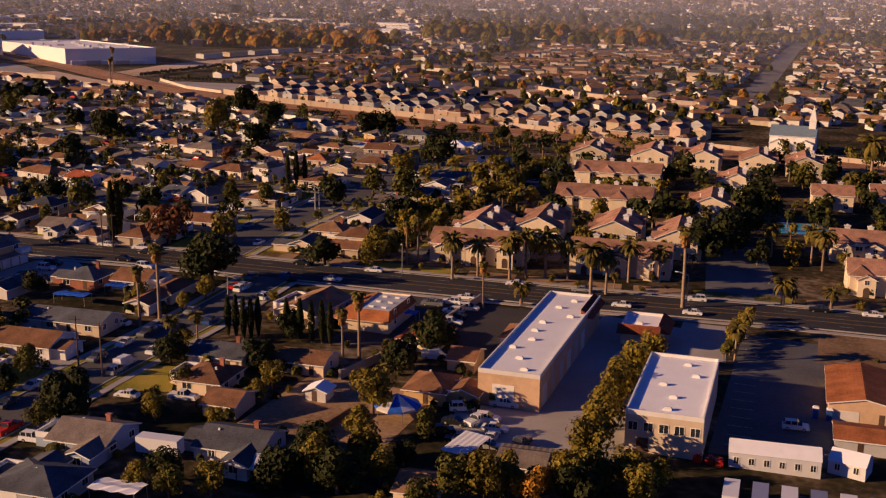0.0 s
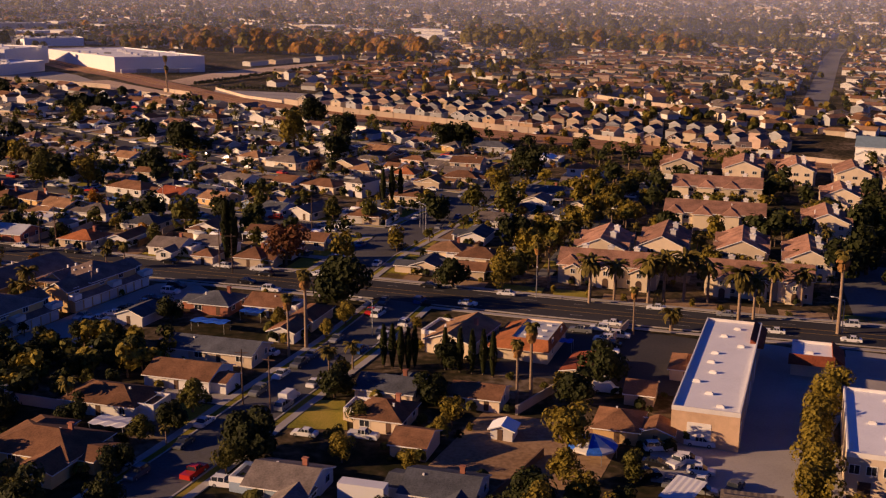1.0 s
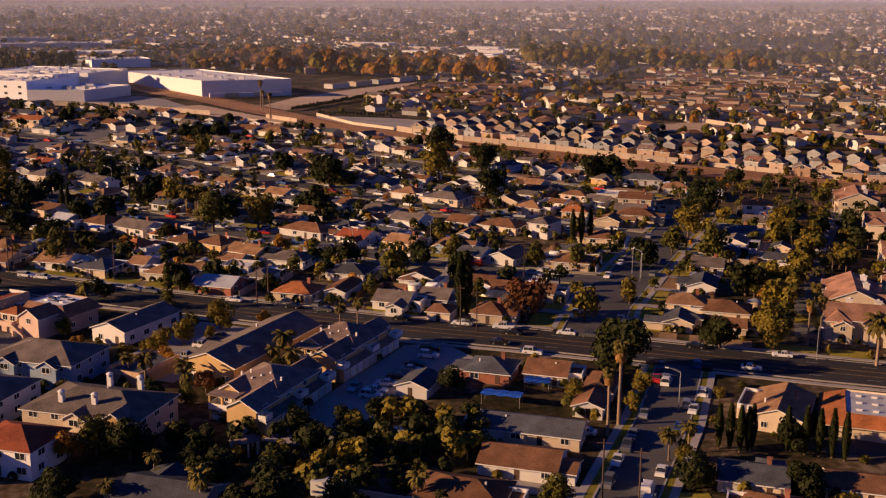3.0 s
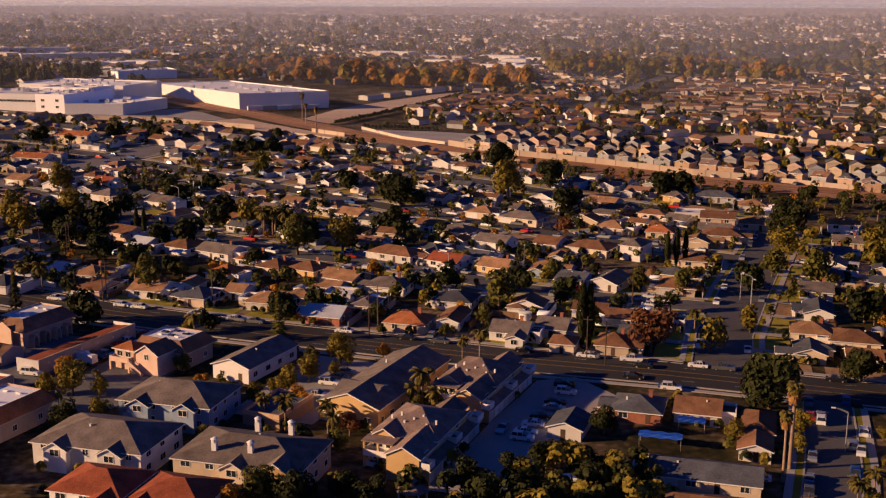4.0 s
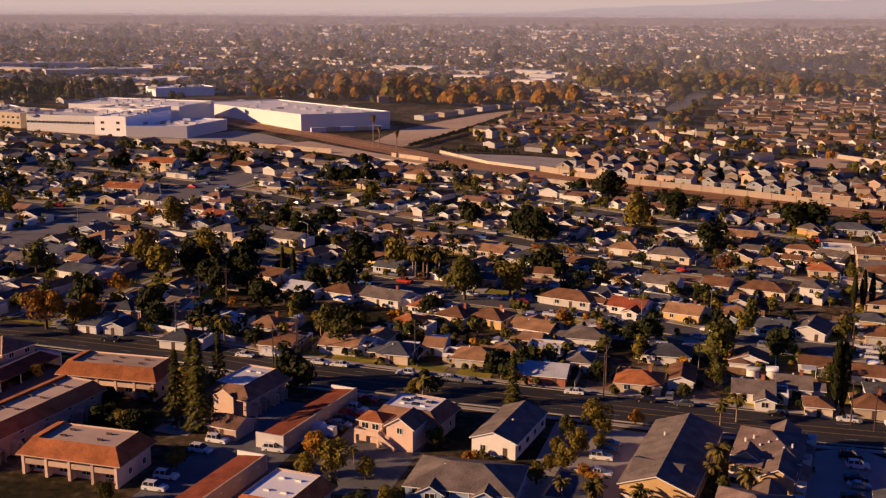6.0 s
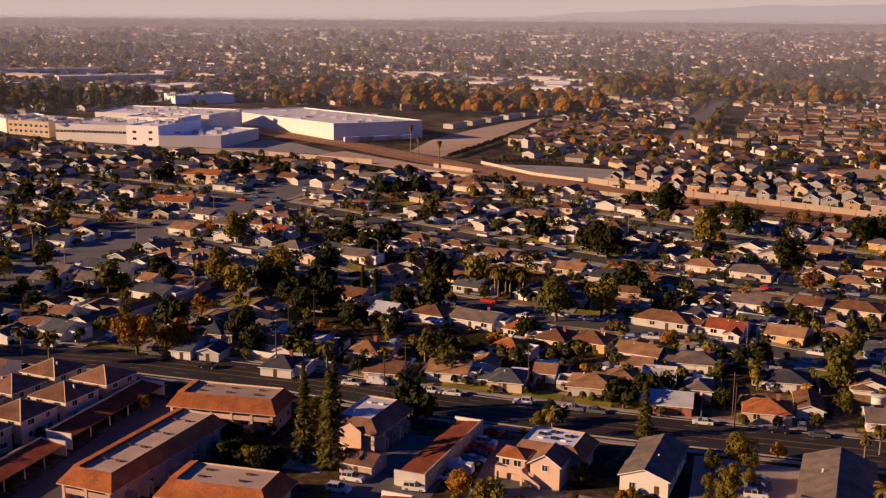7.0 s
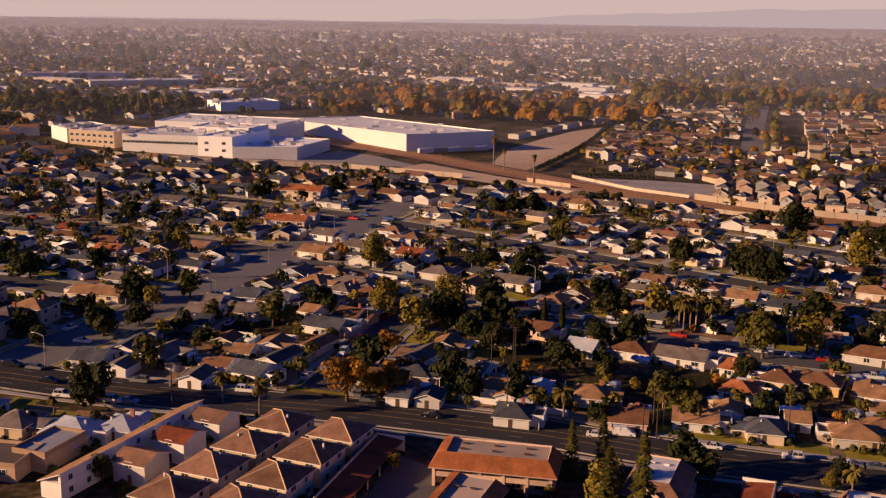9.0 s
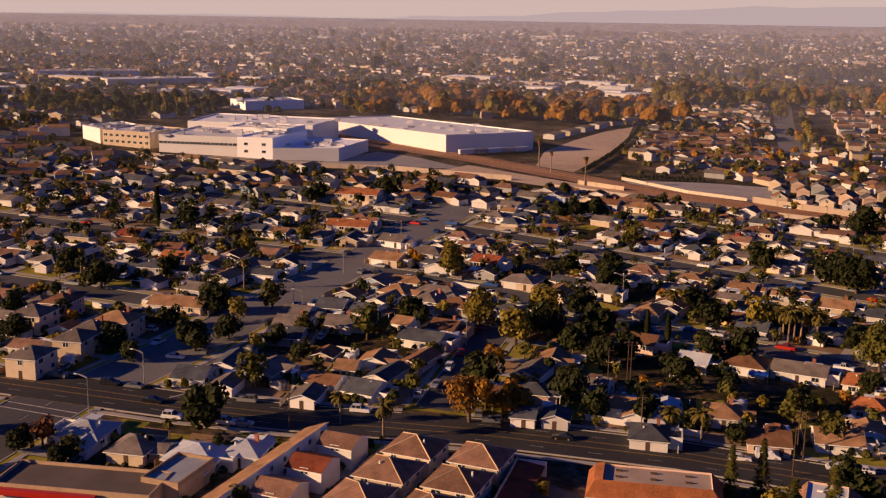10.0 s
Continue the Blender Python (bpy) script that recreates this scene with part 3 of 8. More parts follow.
def build_tree(kind, var, m, far=False):
    if kind in KINDS:
        rad, hgt, clear, n, leaf, tone, label = KINDS[kind]
        if far:
            n, leaf = int(n * 0.33), leaf * 1.66
        cr, blobs = crown_geo(11 * var + len(kind) * 7, rad, hgt, n, leaf)
        bush = "bush" in kind
        root = rooted("shrub" if bush else "tree", trunk_geo(clear + hgt * 0.3, 0.10 if bush else 0.07 * rad, () if bush else blobs, 0.15, clear + hgt * 0.5), BARK, m, label, "shrub" if bush else "tree")
        part("crown", cr, LEAF[tone], root, at=pose(0, 0, clear + hgt * 0.5))
        return root
    if kind == "cypress":
        root = rooted("cypress_tree", trunk_geo(8.8, 0.2), BARK, m, "tall narrow dark-green cypress tree", "tree")
        r = random.Random(var)
        g = Geo()
        h = 11.0
        for i in range(420):
            t = r.random()
            rr = 1.05 * (math.sin(min(1.0, t * 1.25 + 0.16) * math.pi * 0.52) if t < 0.4 else 1.0 - (t - 0.4) ** 1.7 * 2.0) * r.uniform(0.75, 1.05)
            a = r.uniform(0, 6.283)
            p = Vector((math.cos(a) * rr, math.sin(a) * rr, 0.5 + t * h))
            out = Vector((math.cos(a), math.sin(a), 0.2))
            tan = Vector((-math.sin(a), math.cos(a), 0)) * 0.3
            up = (Vector((0, 0, 1)) + out * 0.35) * r.uniform(0.5, 0.9)
            g.face([p - tan, p + out * 0.12 - up * 0.4, p + tan, p + up])
        part("crown", g, LEAF["dark"], root)
        return root
    if kind == "conifer":
        root = rooted("conifer_tree", trunk_geo(15.2, 0.3), BARK, m, "tall tiered conifer with drooping branches", "tree")
        r = random.Random(var + 5)
        g = Geo()
        h = 16.0
        for i in range(640):
            t = r.random() ** 1.3
            tier = 0.75 + 0.25 * math.sin(t * 42)
            rr = 3.3 * (1 - t) ** 0.85 * tier * math.sqrt(r.uniform(0.25, 1.0)) + 0.15
            a = r.uniform(0, 6.283)
            p = Vector((math.cos(a) * rr, math.sin(a) * rr, 1.5 + t * h - rr * 0.12))
            out = Vector((math.cos(a), math.sin(a), -0.25)) * r.uniform(0.5, 0.85)
            tan = Vector((-math.sin(a), math.cos(a), r.uniform(-0.3, 0.3))) * 0.42
            g.face([p - tan, p - out * 0.5 + Vector((0, 0, 0.3)), p + tan, p + out])
        part("crown", g, LEAF["green"], root)
        return root
    # palms
    fan = kind == "palm"
    h = {"palm": 13.0, "queen": 6.6, "short": 4.2}[kind]
    r = random.Random(var + 40)
    lean = r.uniform(-0.4, 0.4)
    g = Geo()
    r0 = {"palm": 0.26, "queen": 0.2, "short": 0.34}[kind]
    g.tube([(0, 0, -0.5), (lean * 0.4, 0, h * 0.5), (lean, 0.1, h)], [r0 * 1.35, r0, r0 * 0.85], 8)
    root = rooted("palm_tree", g, PALMBARK, m, {"palm": "tall fan palm with a thin trunk and dry skirt", "queen": "feathery queen palm with arching fronds", "short": "stocky date palm with arching fronds"}[kind], "palm tree")
    g = Geo()
    nf = 52 if fan else 40
    length = {"palm": 1.7, "queen": 2.9, "short": 3.0}[kind]
    for i in range(nf):
        a, el = r.uniform(0, 6.283), r.uniform(-0.5, 1.15)
        d = Vector((math.cos(a), math.sin(a), 0))
        sd = Vector((-math.sin(a), math.cos(a), 0))
        last = Vector((lean, 0.1, h))
        seg = 4
        wid = 0.52 if fan else 0.5
        for k in range(seg):
            drop = el - k * (0.42 if not fan else 0.5)
            nxt = last + (d * math.cos(drop) + Vector((0, 0, math.sin(drop)))) * length / seg
            w0, w1 = wid * (1 - abs(k / seg - 0.4)), wid * (1 - abs((k + 1) / seg - 0.4)) * (0.25 if k == seg - 1 else 1)
            sag = Vector((0, 0, -0.18))
            g.face([last + sd * w0 + sag, nxt + sd * w1 + sag, nxt, last])
            g.face([last, nxt, nxt - sd * w1 + sag, last - sd * w0 + sag])
            last = nxt
    part("crown", g, LEAF["palm"], root)
    if fan:
        g = Geo()
        for i in range(60):
            a, t = r.uniform(0, 6.283), r.random()
            p = Vector((lean + math.cos(a) * 0.3, 0.1 + math.sin(a) * 0.3, h - 0.2 - t * 1.7))
            q = p + Vector((math.cos(a) * 0.75 * (1.1 - t * 0.6), math.sin(a) * 0.75 * (1.1 - t * 0.6), -1.1))
            sd = Vector((-math.sin(a), math.cos(a), 0)) * 0.32
            g.face([p - sd * 0.4, q - sd, q + sd, p + sd * 0.4])
        part("skirt", g, LEAF["thatch"], root, "skirt of dry brown fronds")
    return root


# ---------------------------------------------------------------- cars
CARS = {}
PROFILES = {
    # length, width, lower body top line (x, z), cabin line (x, z)
    "sedan": (4.7, 1.8, [(-2.35, 0.5), (-2.3, 0.92), (-1.6, 1.0), (1.0, 0.98), (2.1, 0.82), (2.35, 0.55)], [(-1.75, 0.98), (-1.05, 1.43), (0.25, 1.45), (1.05, 0.98)]),
    "suv": (4.75, 1.9, [(-2.38, 0.5), (-2.35, 1.05), (-1.9, 1.12), (1.0, 1.1), (2.15, 0.98), (2.38, 0.6)], [(-2.2, 1.1), (-1.95, 1.72), (0.2, 1.76), (1.1, 1.1)]),
    "van": (5.3, 2.0, [(-2.65, 0.5), (-2.65, 1.2), (0.9, 1.2), (1.5, 1.15), (2.4, 0.95), (2.65, 0.6)], [(-2.62, 1.2), (-2.55, 2.1), (0.7, 2.12), (1.7, 1.15)]),
    "pickup": (5.5, 1.95, [(-2.75, 0.55), (-2.75, 1.1), (-0.9, 1.12), (1.2, 1.12), (2.55, 1.05), (2.75, 0.65)], [(-0.95, 1.12), (-0.8, 1.75), (0.5, 1.78), (1.3, 1.12)]),
}


def extrude(g, line, y, base, inset=0.0, slot=0):
    """A side profile drawn across the car's width, drawn in a little at the top."""
    n = len(line)
    zmax = max(z for _, z in line)
    zmin = min(z for _, z in line)

    def wy(z):
        return y - inset * (z - zmin) / max(0.01, zmax - zmin)
    for s in (1, -1):
        pts = [(x, s * wy(z), z) for x, z in line] + [(line[-1][0], s * y, base), (line[0][0], s * y, base)]
        g.face(pts if s < 0 else pts[::-1], slot)
    ring = list(line)
    for (x0, z0), (x1, z1) in zip(ring, ring[1:]):
        g.face([(x0, -wy(z0), z0), (x1, -wy(z1), z1), (x1, wy(z1), z1), (x0, wy(z0), z0)], slot)
    for x, z, s in ((*line[0], 1), (*line[-1], -1)):
        q = [(x, -wy(z), z), (x, wy(z), z), (x, y, base), (x, -y, base)]
        g.face(q if s > 0 else q[::-1], slot)


for i, k in enumerate(("round", "dark", "olive", "gold", "rust", "bush", "dbush", "obush", "cypress", "conifer", "palm", "queen", "short")):
    for v in range(3):
        px, py = -600 + 9.5 * i + 3 * v, 885 + 21 * v - 5 * (i % 3)
        TREES[(k, v, True)] = build_tree(k, v, pose(px, py, gz(px, py)), True)
        if k in KINDS:
            TREES[(k, v, False)] = build_tree(k, v, pose(px - 130, py + 12, gz(px - 130, py + 12)))
        else:
            TREES[(k, v, False)] = TREES[(k, v, True)]


def car(x, y, rot, kind="sedan", color="white"):
    far = y > 335
    key = (kind, color, far)
    TAKEN.append((x, y, 2.6))
    m = pose(x, y, gz(x, y) + 0.06, 0, math.degrees(0.0), rot)
    if key in CARS:
        return copy_thing(CARS[key], m)
    length, width, low, cab = PROFILES[kind]
    g = Geo()
    extrude(g, low, width / 2, 0.28, 0.06)
    top = [(x0, z0) for x0, z0 in cab[1:3]]
    g.box(cab[1][0] + 0.06, cab[2][0] - 0.06, -width / 2 + 0.24, width / 2 - 0.24, cab[1][1], cab[1][1] + 0.05)
    for px in (cab[1][0], (cab[1][0] + cab[2][0]) / 2, cab[2][0]):
        for s in (1, -1):
            g.box(px - 0.05, px + 0.05, s * (width / 2 - 0.15) - 0.09, s * (width / 2 - 0.15) + 0.09, cab[0][1], cab[1][1] + 0.02)
    if far:
        for sx in (1, -1):
            for sy in (1, -1):
                g.box(sx * length * 0.3 - 0.3, sx * length * 0.3 + 0.3, sy * (width / 2 - 0.12) - 0.1, sy * (width / 2 - 0.12) + 0.1, 0.0, 0.6, 1)
    nm = "van" if kind == "van" else "pickup_truck" if kind == "pickup" else "car"
    root = rooted(nm, g, [PAINTS[color], TYRE], m, f"{color} {'SUV' if kind == 'suv' else kind} parked on grey asphalt", nm.replace("_", " "))
    root.data.polygons.foreach_set("use_smooth", [False] * len(root.data.polygons))
    g = Geo()
    extrude(g, cab, width / 2 - 0.07, cab[0][1] - 0.02, 0.15)
    part("glazing", g, GLASS if kind != "van" else PAINTS[color], root, "dark tinted windows" if kind != "van" else "")
    def wheel():
        g = Geo()
        for k in range(12):
            a, b = 2 * math.pi * k / 12, 2 * math.pi * (k + 1) / 12
            p, q = (math.cos(a) * 0.33, math.sin(a) * 0.33), (math.cos(b) * 0.33, math.sin(b) * 0.33)
            g.face([(p[0], -0.11, p[1]), (q[0], -0.11, q[1]), (q[0], 0.11, q[1]), (p[0], 0.11, p[1])], 0)
            for yy in (-0.11, 0.11):
                g.face([(p[0], yy, p[1]), (q[0], yy, q[1]), (q[0] * 0.6, yy * 1.05, q[1] * 0.6), (p[0] * 0.6, yy * 1.05, p[1] * 0.6)], 0)
                g.face([(0, yy * 1.05, 0), (p[0] * 0.6, yy * 1.05, p[1] * 0.6), (q[0] * 0.6, yy * 1.05, q[1] * 0.6)], 1)
        return g
    for sx in () if far else (1, -1):
        for sy in (1, -1):
            part("wheel", shared("wheel", wheel, [TYRE, STEEL]), None, root, at=pose(sx * length * 0.3, sy * (width / 2 - 0.1), 0.33))
    CARS[key] = root
    return root


def free(x, y, r):
    return all((x - a) ** 2 + (y - b) ** 2 > (r + c) ** 2 for a, b, c in TAKEN)


def on_street(x, y, pad):
    for pts, half in STREETS.values():
        for p in pts:
            if (p.x - x) ** 2 + (p.y - y) ** 2 < (half + pad) ** 2:
                return True
    return False


# ---------------------------------------------------------------- street plan
street("artery", [(-560, 404), (-460, 368), (-380, 346), (-355, 341), (-310, 335.5), (-270, 326.5), (-238, 315), (-200, 305.5), (-180, 301.5), (-130, 291.5), (-95, 287), (-30, 275), (20, 267), (65, 261.5), (130, 250), (300, 222)], 7.7, centre=False, label="wide asphalt arterial road with turning lane", verge=False)
street("lane_south", [(-100, 140), (-88, 178), (-81, 203), (-70, 240), (-62, 274)], 5.0, centre=False)
street("lane_north", [(-82, 291), (-76, 320), (-62, 364), (-43.4, 420), (-31, 456)], 7.0, centre=False)
street("avenue_south", [(-446, 220), (-430, 275), (-410, 346)], 9.5)
street("avenue", [(-401, 360), (-387.5, 392), (-377, 420), (-361, 458), (-349, 488), (-333, 527), (-311, 583), (-293, 628), (-286, 645)], 9.0)
street("court", [(-322, 349), (-318, 364), (-309, 398), (-303, 418)], 5.0, centre=False)
street("first", [(-74, 345), (-101, 349.5), (-130, 357), (-168, 379), (-201, 388), (-235, 408), (-272, 432), (-297, 455), (-331, 473), (-350, 482)], 5.5, centre=False)
street("second", [(-52, 405), (-80, 416), (-105, 428), (-128, 440), (-175, 466), (-206, 484), (-246, 509), (-290, 537), (-330, 558)], 5.5, centre=False)
street("third", [(-31, 456), (-60, 480), (-90, 495), (-150, 531), (-230, 578), (-300, 625)], 5.5, centre=False)
street("west_one", [(-386, 424), (-430, 440), (-520, 470), (-640, 505)], 5.5, centre=False)
street("west_two", [(-350, 492), (-420, 515), (-520, 548), (-660, 590)], 5.5, centre=False)
street("west_three", [(-330, 560), (-400, 590), (-520, 630), (-680, 680)], 5.5, centre=False)
street("west_four", [(-560, 404), (-600, 420), (-700, 450)], 5.5, centre=False)
lay_streets()
g = Geo()
for a, b in (((-384.5, 350.7), (-376, 359)), ((-379.8, 347.5), (-371, 356)), ((-421, 342), (-403, 336)), ((-420, 345), (-402, 339))):
    ribbon(g, [a, b], 0.2, -0.2, 0.15)
solid("trim", g, PAINT, "white crosswalk lines at the junction", "road marking")
g = Geo()
for line in ([(-85, 815), (-63, 894), (-20, 1040), (24, 1180), (60, 1300)], [(150, 720), (165, 771), (290, 1200), (407, 1554)]):
    ribbon(g, line, 8, -8, 0.1, 12)
solid("road", g, PALEROAD, "distant grey avenues running away through the town", "road")


# ---------------------------------------------------------------- dwellings
house(-69.6, 169.5, 10.8, 10.0, "x", "g", "g", "b", wing=1)
house(-45.1, 169.9, 11.7, 10.0, "x", "g", "d", "w", wing=1)
house(-71.1, 151.7, 11.6, 10.0, "x", "h", "d", "g")
house(-98.3, 213.0, 14.0, 10.0, "x", "g", "b", "w")
house(-96.5, 228.0, 19.8, 9.0, "x", "g", "d", "c")
house(-104.9, 260.0, 9.9, 10.0, "x", "h", "d", "k")
house(-81.6, 253.0, 6.0, 12.5, "y", "h", "b", "c", detail=1, name="garage")
house(-84.5, 242.1, 6.0, 8.0, "y", "g", "b", "w", detail=1, name="garage")
house(-57.6, 198.0, 8.9, 10.0, "x", "h", "b", "c")
house(-51.3, 187.0, 6.4, 8.0, "x", "g", "b", "c", detail=1, name="garage")
house(-41.1, 210.1, 9.8, 8.0, "x", "g", "b", "c")
house(-36.2, 194.8, 4.0, 4.0, "y", "g", "w", "w", e=2.2, detail=1, name="garage")
house(-46.0, 243.5, 10.5, 17.0, "y", "g", "t", "c", rot=-20, e=3.2)
house(-19.0, 229.0, 9.0, 12.0, "y", "g", "r", "c", rot=-17, e=2.3, detail=1, name="garage", rise=0.9)
house(-15.5, 199.5, 8.0, 10.0, "x", "h", "b", "y")
house(-9.8, 216.4, 5.6, 8.0, "x", "g", "b", "c", detail=1, name="garage")
house(-9.1, 196.9, 6.0, 6.0, "y", "g", "b", "y", detail=1, name="garage")
house(-14.3, 158.4, 6.2, 8.0, "x", "g", "t", "c", e=2.3, detail=1, name="garage")
house(1.8, 169.1, 7.5, 7.0, "x", "g", "g", "c", e=2.3, detail=1, name="garage")
house(1.2, 232.1, 6.0, 10.0, "y", "h", "b", "c", detail=1, name="garage")
house(-92.4, 260.6, 9.3, 10.0, "x", "g", "b", "w")
house(-108.3, 198.5, 15.0, 10.0, "x", "h", "b", "w")
house(-58.2, 211.3, 11.6, 9.0, "x", "g", "d", "c")
house(-155.5, 192.1, 15.1, 10.0, "x", "g", "d", "g")
house(-153.8, 180.9, 10.4, 10.0, "x", "g", "b", "g")
house(-344.0, 371.9, 5.5, 8.0, "x", "g", "t", "w", detail=1, name="garage")
house(-334.0, 367.6, 6.0, 12.5, "y", "g", "d", "w", detail=1, rot=-27, name="garage")
house(-325.9, 379.5, 6.0, 13.0, "y", "g", "b", "p", detail=1, rot=-27, name="garage")
house(-338.5, 356.3, 8.0, 10.0, "x", "g", "d", "w", rot=-27)
house(-362.3, 397.4, 10.0, 10.0, "x", "g", "d", "g")
house(-361.8, 418.6, 8.0, 10.0, "x", "g", "g", "w")
house(-324.6, 398.5, 12.4, 10.0, "x", "g", "d", "g", rot=-27)
house(-318.2, 409.6, 8.0, 10.0, "x", "g", "b", "c", rot=-27)
house(-296.9, 373.4, 6.9, 12.5, "y", "g", "g", "w", detail=1, rot=-27, name="garage")
house(-294.6, 342.0, 6.0, 7.0, "y", "g", "d", "w", detail=1, name="garage")
house(-301.7, 343.1, 5.5, 8.0, "x", "g", "d", "w", detail=1, name="garage")
house(-336.8, 436.6, 6.0, 12.5, "y", "g", "g", "w", detail=1, rot=-27, name="garage")
house(-319.7, 445.5, 16.1, 10.0, "x", "h", "g", "c", rot=-27)
house(-283.1, 363.0, 8.0, 10.0, "x", "g", "g", "w", rot=-27)
house(-267.4, 349.8, 6.0, 8.0, "y", "g", "m", "w", detail=1, name="garage")
house(-275.0, 333.1, 8.2, 10.0, "x", "h", "d", "w")
house(-254.8, 347.5, 8.0, 10.0, "x", "h", "t", "w")
house(-248.7, 332.6, 9.0, 10.0, "x", "g", "b", "p")
house(-232.6, 334.3, 10.2, 10.0, "x", "g", "t", "w")
house(-223.5, 339.6, 6.0, 8.0, "y", "g", "t", "w", detail=1, name="garage")
house(-218.0, 328.8, 8.0, 10.0, "x", "h", "d", "c")
house(-265.3, 403.2, 13.5, 10.0, "x", "g", "b", "p", rot=-27)
house(-238.6, 385.4, 11.5, 10.0, "x", "h", "b", "w", rot=-27)
house(-225.2, 381.2, 13.8, 10.0, "x", "g", "g", "w", rot=-27)
house(-212.0, 372.7, 8.6, 10.0, "x", "h", "o", "w", rot=-27)
house(-216.6, 354.7, 8.6, 10.0, "x", "h", "o", "w", rot=-27)
house(-251.9, 386.6, 8.0, 10.0, "x", "g", "m", "g", rot=-27)
house(-281.0, 451.2, 7.6, 12.5, "y", "g", "t", "c", detail=1, rot=-27, name="garage")
house(-267.3, 455.6, 11.9, 10.0, "x", "g", "g", "w", rot=-27)
house(-254.7, 433.7, 8.1, 12.5, "y", "h", "t", "c", rot=-27)
house(-226.6, 419.4, 9.0, 10.0, "x", "g", "d", "g", rot=-27)
house(-197.4, 327.0, 11.4, 10.0, "x", "h", "t", "c")
house(-189.7, 332.6, 7.7, 8.0, "x", "h", "t", "w", detail=1)
house(-184.0, 344.0, 7.9, 7.0, "x", "g", "t", "y", detail=1, name="garage")
house(-181.3, 354.9, 12.0, 10.0, "x", "g", "t", "y", rot=-27)
house(-208.3, 335.7, 5.5, 8.0, "x", "g", "t", "g", detail=1, name="garage")
house(-203.6, 364.2, 9.3, 10.0, "x", "h", "b", "c", rot=-27)
house(-193.4, 363.4, 10.3, 10.0, "x", "h", "b", "y", rot=-27)
house(-169.4, 387.6, 17.1, 10.0, "x", "h", "b", "w", rot=-27)
house(-151.7, 381.2, 10.8, 10.0, "x", "g", "r", "w", wing=1, rot=-27)
house(-135.7, 376.5, 10.6, 10.0, "x", "g", "t", "y", rot=-27)
house(-167.3, 348.1, 11.9, 10.0, "x", "h", "g", "w")
house(-179.7, 335.8, 8.9, 8.0, "x", "f", "w", "w")
house(-171.3, 327.7, 6.4, 9.0, "y", "h", "g", "w", detail=1, name="garage")
house(-147.3, 335.9, 10.9, 10.0, "x", "h", "d", "w")
house(-180.3, 317.3, 10.4, 10.0, "x", "g", "m", "k")
house(-158.2, 313.7, 10.8, 10.0, "x", "h", "o", "c")
house(-147.1, 318.4, 6.0, 12.5, "y", "g", "b", "w", detail=1, name="garage")
house(-137.4, 410.9, 11.9, 10.0, "x", "g", "g", "w", rot=-27)
house(-118.5, 411.4, 8.7, 10.0, "x", "g", "b", "g", rot=-27)
house(-151.0, 424.0, 13.6, 10.0, "x", "h", "g", "w", rot=-27)
house(-178.4, 436.0, 16.9, 10.0, "x", "h", "d", "w", rot=-27)
house(-191.3, 446.4, 10.2, 10.0, "x", "g", "t", "c", rot=-27)
house(-142.4, 458.0, 11.3, 10.0, "x", "h", "t", "c", rot=-27)
house(-127.5, 450.6, 15.9, 10.0, "x", "h", "g", "c", rot=-27)
house(-374.0, 373.6, 6.0, 12.5, "y", "g", "d", "w", detail=1, name="garage")
house(-380.8, 362.3, 8.0, 10.0, "x", "g", "d", "w")
house(-372.2, 356.6, 6.0, 8.0, "y", "g", "g", "w", detail=1, name="garage")
house(-362.0, 408.6, 9.3, 10.0, "x", "g", "g", "w")
house(-352.1, 350.7, 6.0, 9.0, "y", "g", "g", "w", detail=1, name="garage")
house(-330.2, 412.5, 5.6, 8.0, "x", "g", "t", "w", detail=1, rot=-27, name="garage")
house(-348.5, 410.3, 8.0, 10.0, "x", "g", "g", "c")
house(-352.3, 427.6, 8.2, 10.0, "x", "g", "d", "b")
house(-333.1, 446.2, 9.7, 10.0, "x", "h", "t", "c", rot=-27)
house(-322.3, 439.0, 8.4, 12.5, "y", "h", "g", "g", rot=-27)
house(-326.3, 424.7, 6.4, 8.0, "x", "h", "g", "c", detail=1, rot=-27, name="garage")
house(-314.2, 432.4, 11.0, 10.0, "x", "h", "b", "g", rot=-27)
house(-291.8, 463.6, 11.2, 10.0, "x", "h", "g", "c", rot=-27)
house(-335.8, 515.7, 9.9, 10.0, "x", "g", "g", "w", rot=-27)
house(-323.0, 498.2, 13.8, 10.0, "x", "h", "g", "w", rot=-27)
house(-337.1, 487.8, 11.1, 10.0, "x", "g", "t", "c", rot=-27)
house(-301.8, 488.9, 9.8, 10.0, "x", "g", "r", "w", rot=-27)
house(-421.2, 365.0, 8.0, 10.0, "x", "h", "g", "c", storeys=2)
house(-414.7, 379.8, 8.0, 10.0, "x", "h", "g", "c", storeys=2)
house(-412.8, 388.1, 8.0, 10.0, "x", "h", "g", "c", storeys=2)
house(-408.5, 397.3, 10.4, 10.0, "x", "h", "t", "c", storeys=2)
house(-432.6, 400.4, 9.3, 10.0, "x", "h", "g", "c", storeys=2)
house(-428.9, 413.2, 8.0, 10.0, "x", "h", "b", "p", storeys=2)
house(-397.4, 424.2, 16.7, 10.0, "x", "g", "t", "c")
house(-415.9, 466.8, 13.1, 10.0, "x", "g", "d", "g")
house(-410.0, 478.6, 9.5, 10.0, "x", "g", "o", "c")
house(-433.3, 509.3, 8.6, 10.0, "x", "g", "r", "w")
house(-399.6, 493.3, 6.0, 12.5, "y", "g", "d", "w", detail=1, name="garage")
house(-446.4, 483.6, 6.0, 12.5, "y", "g", "d", "w", detail=1, name="garage")
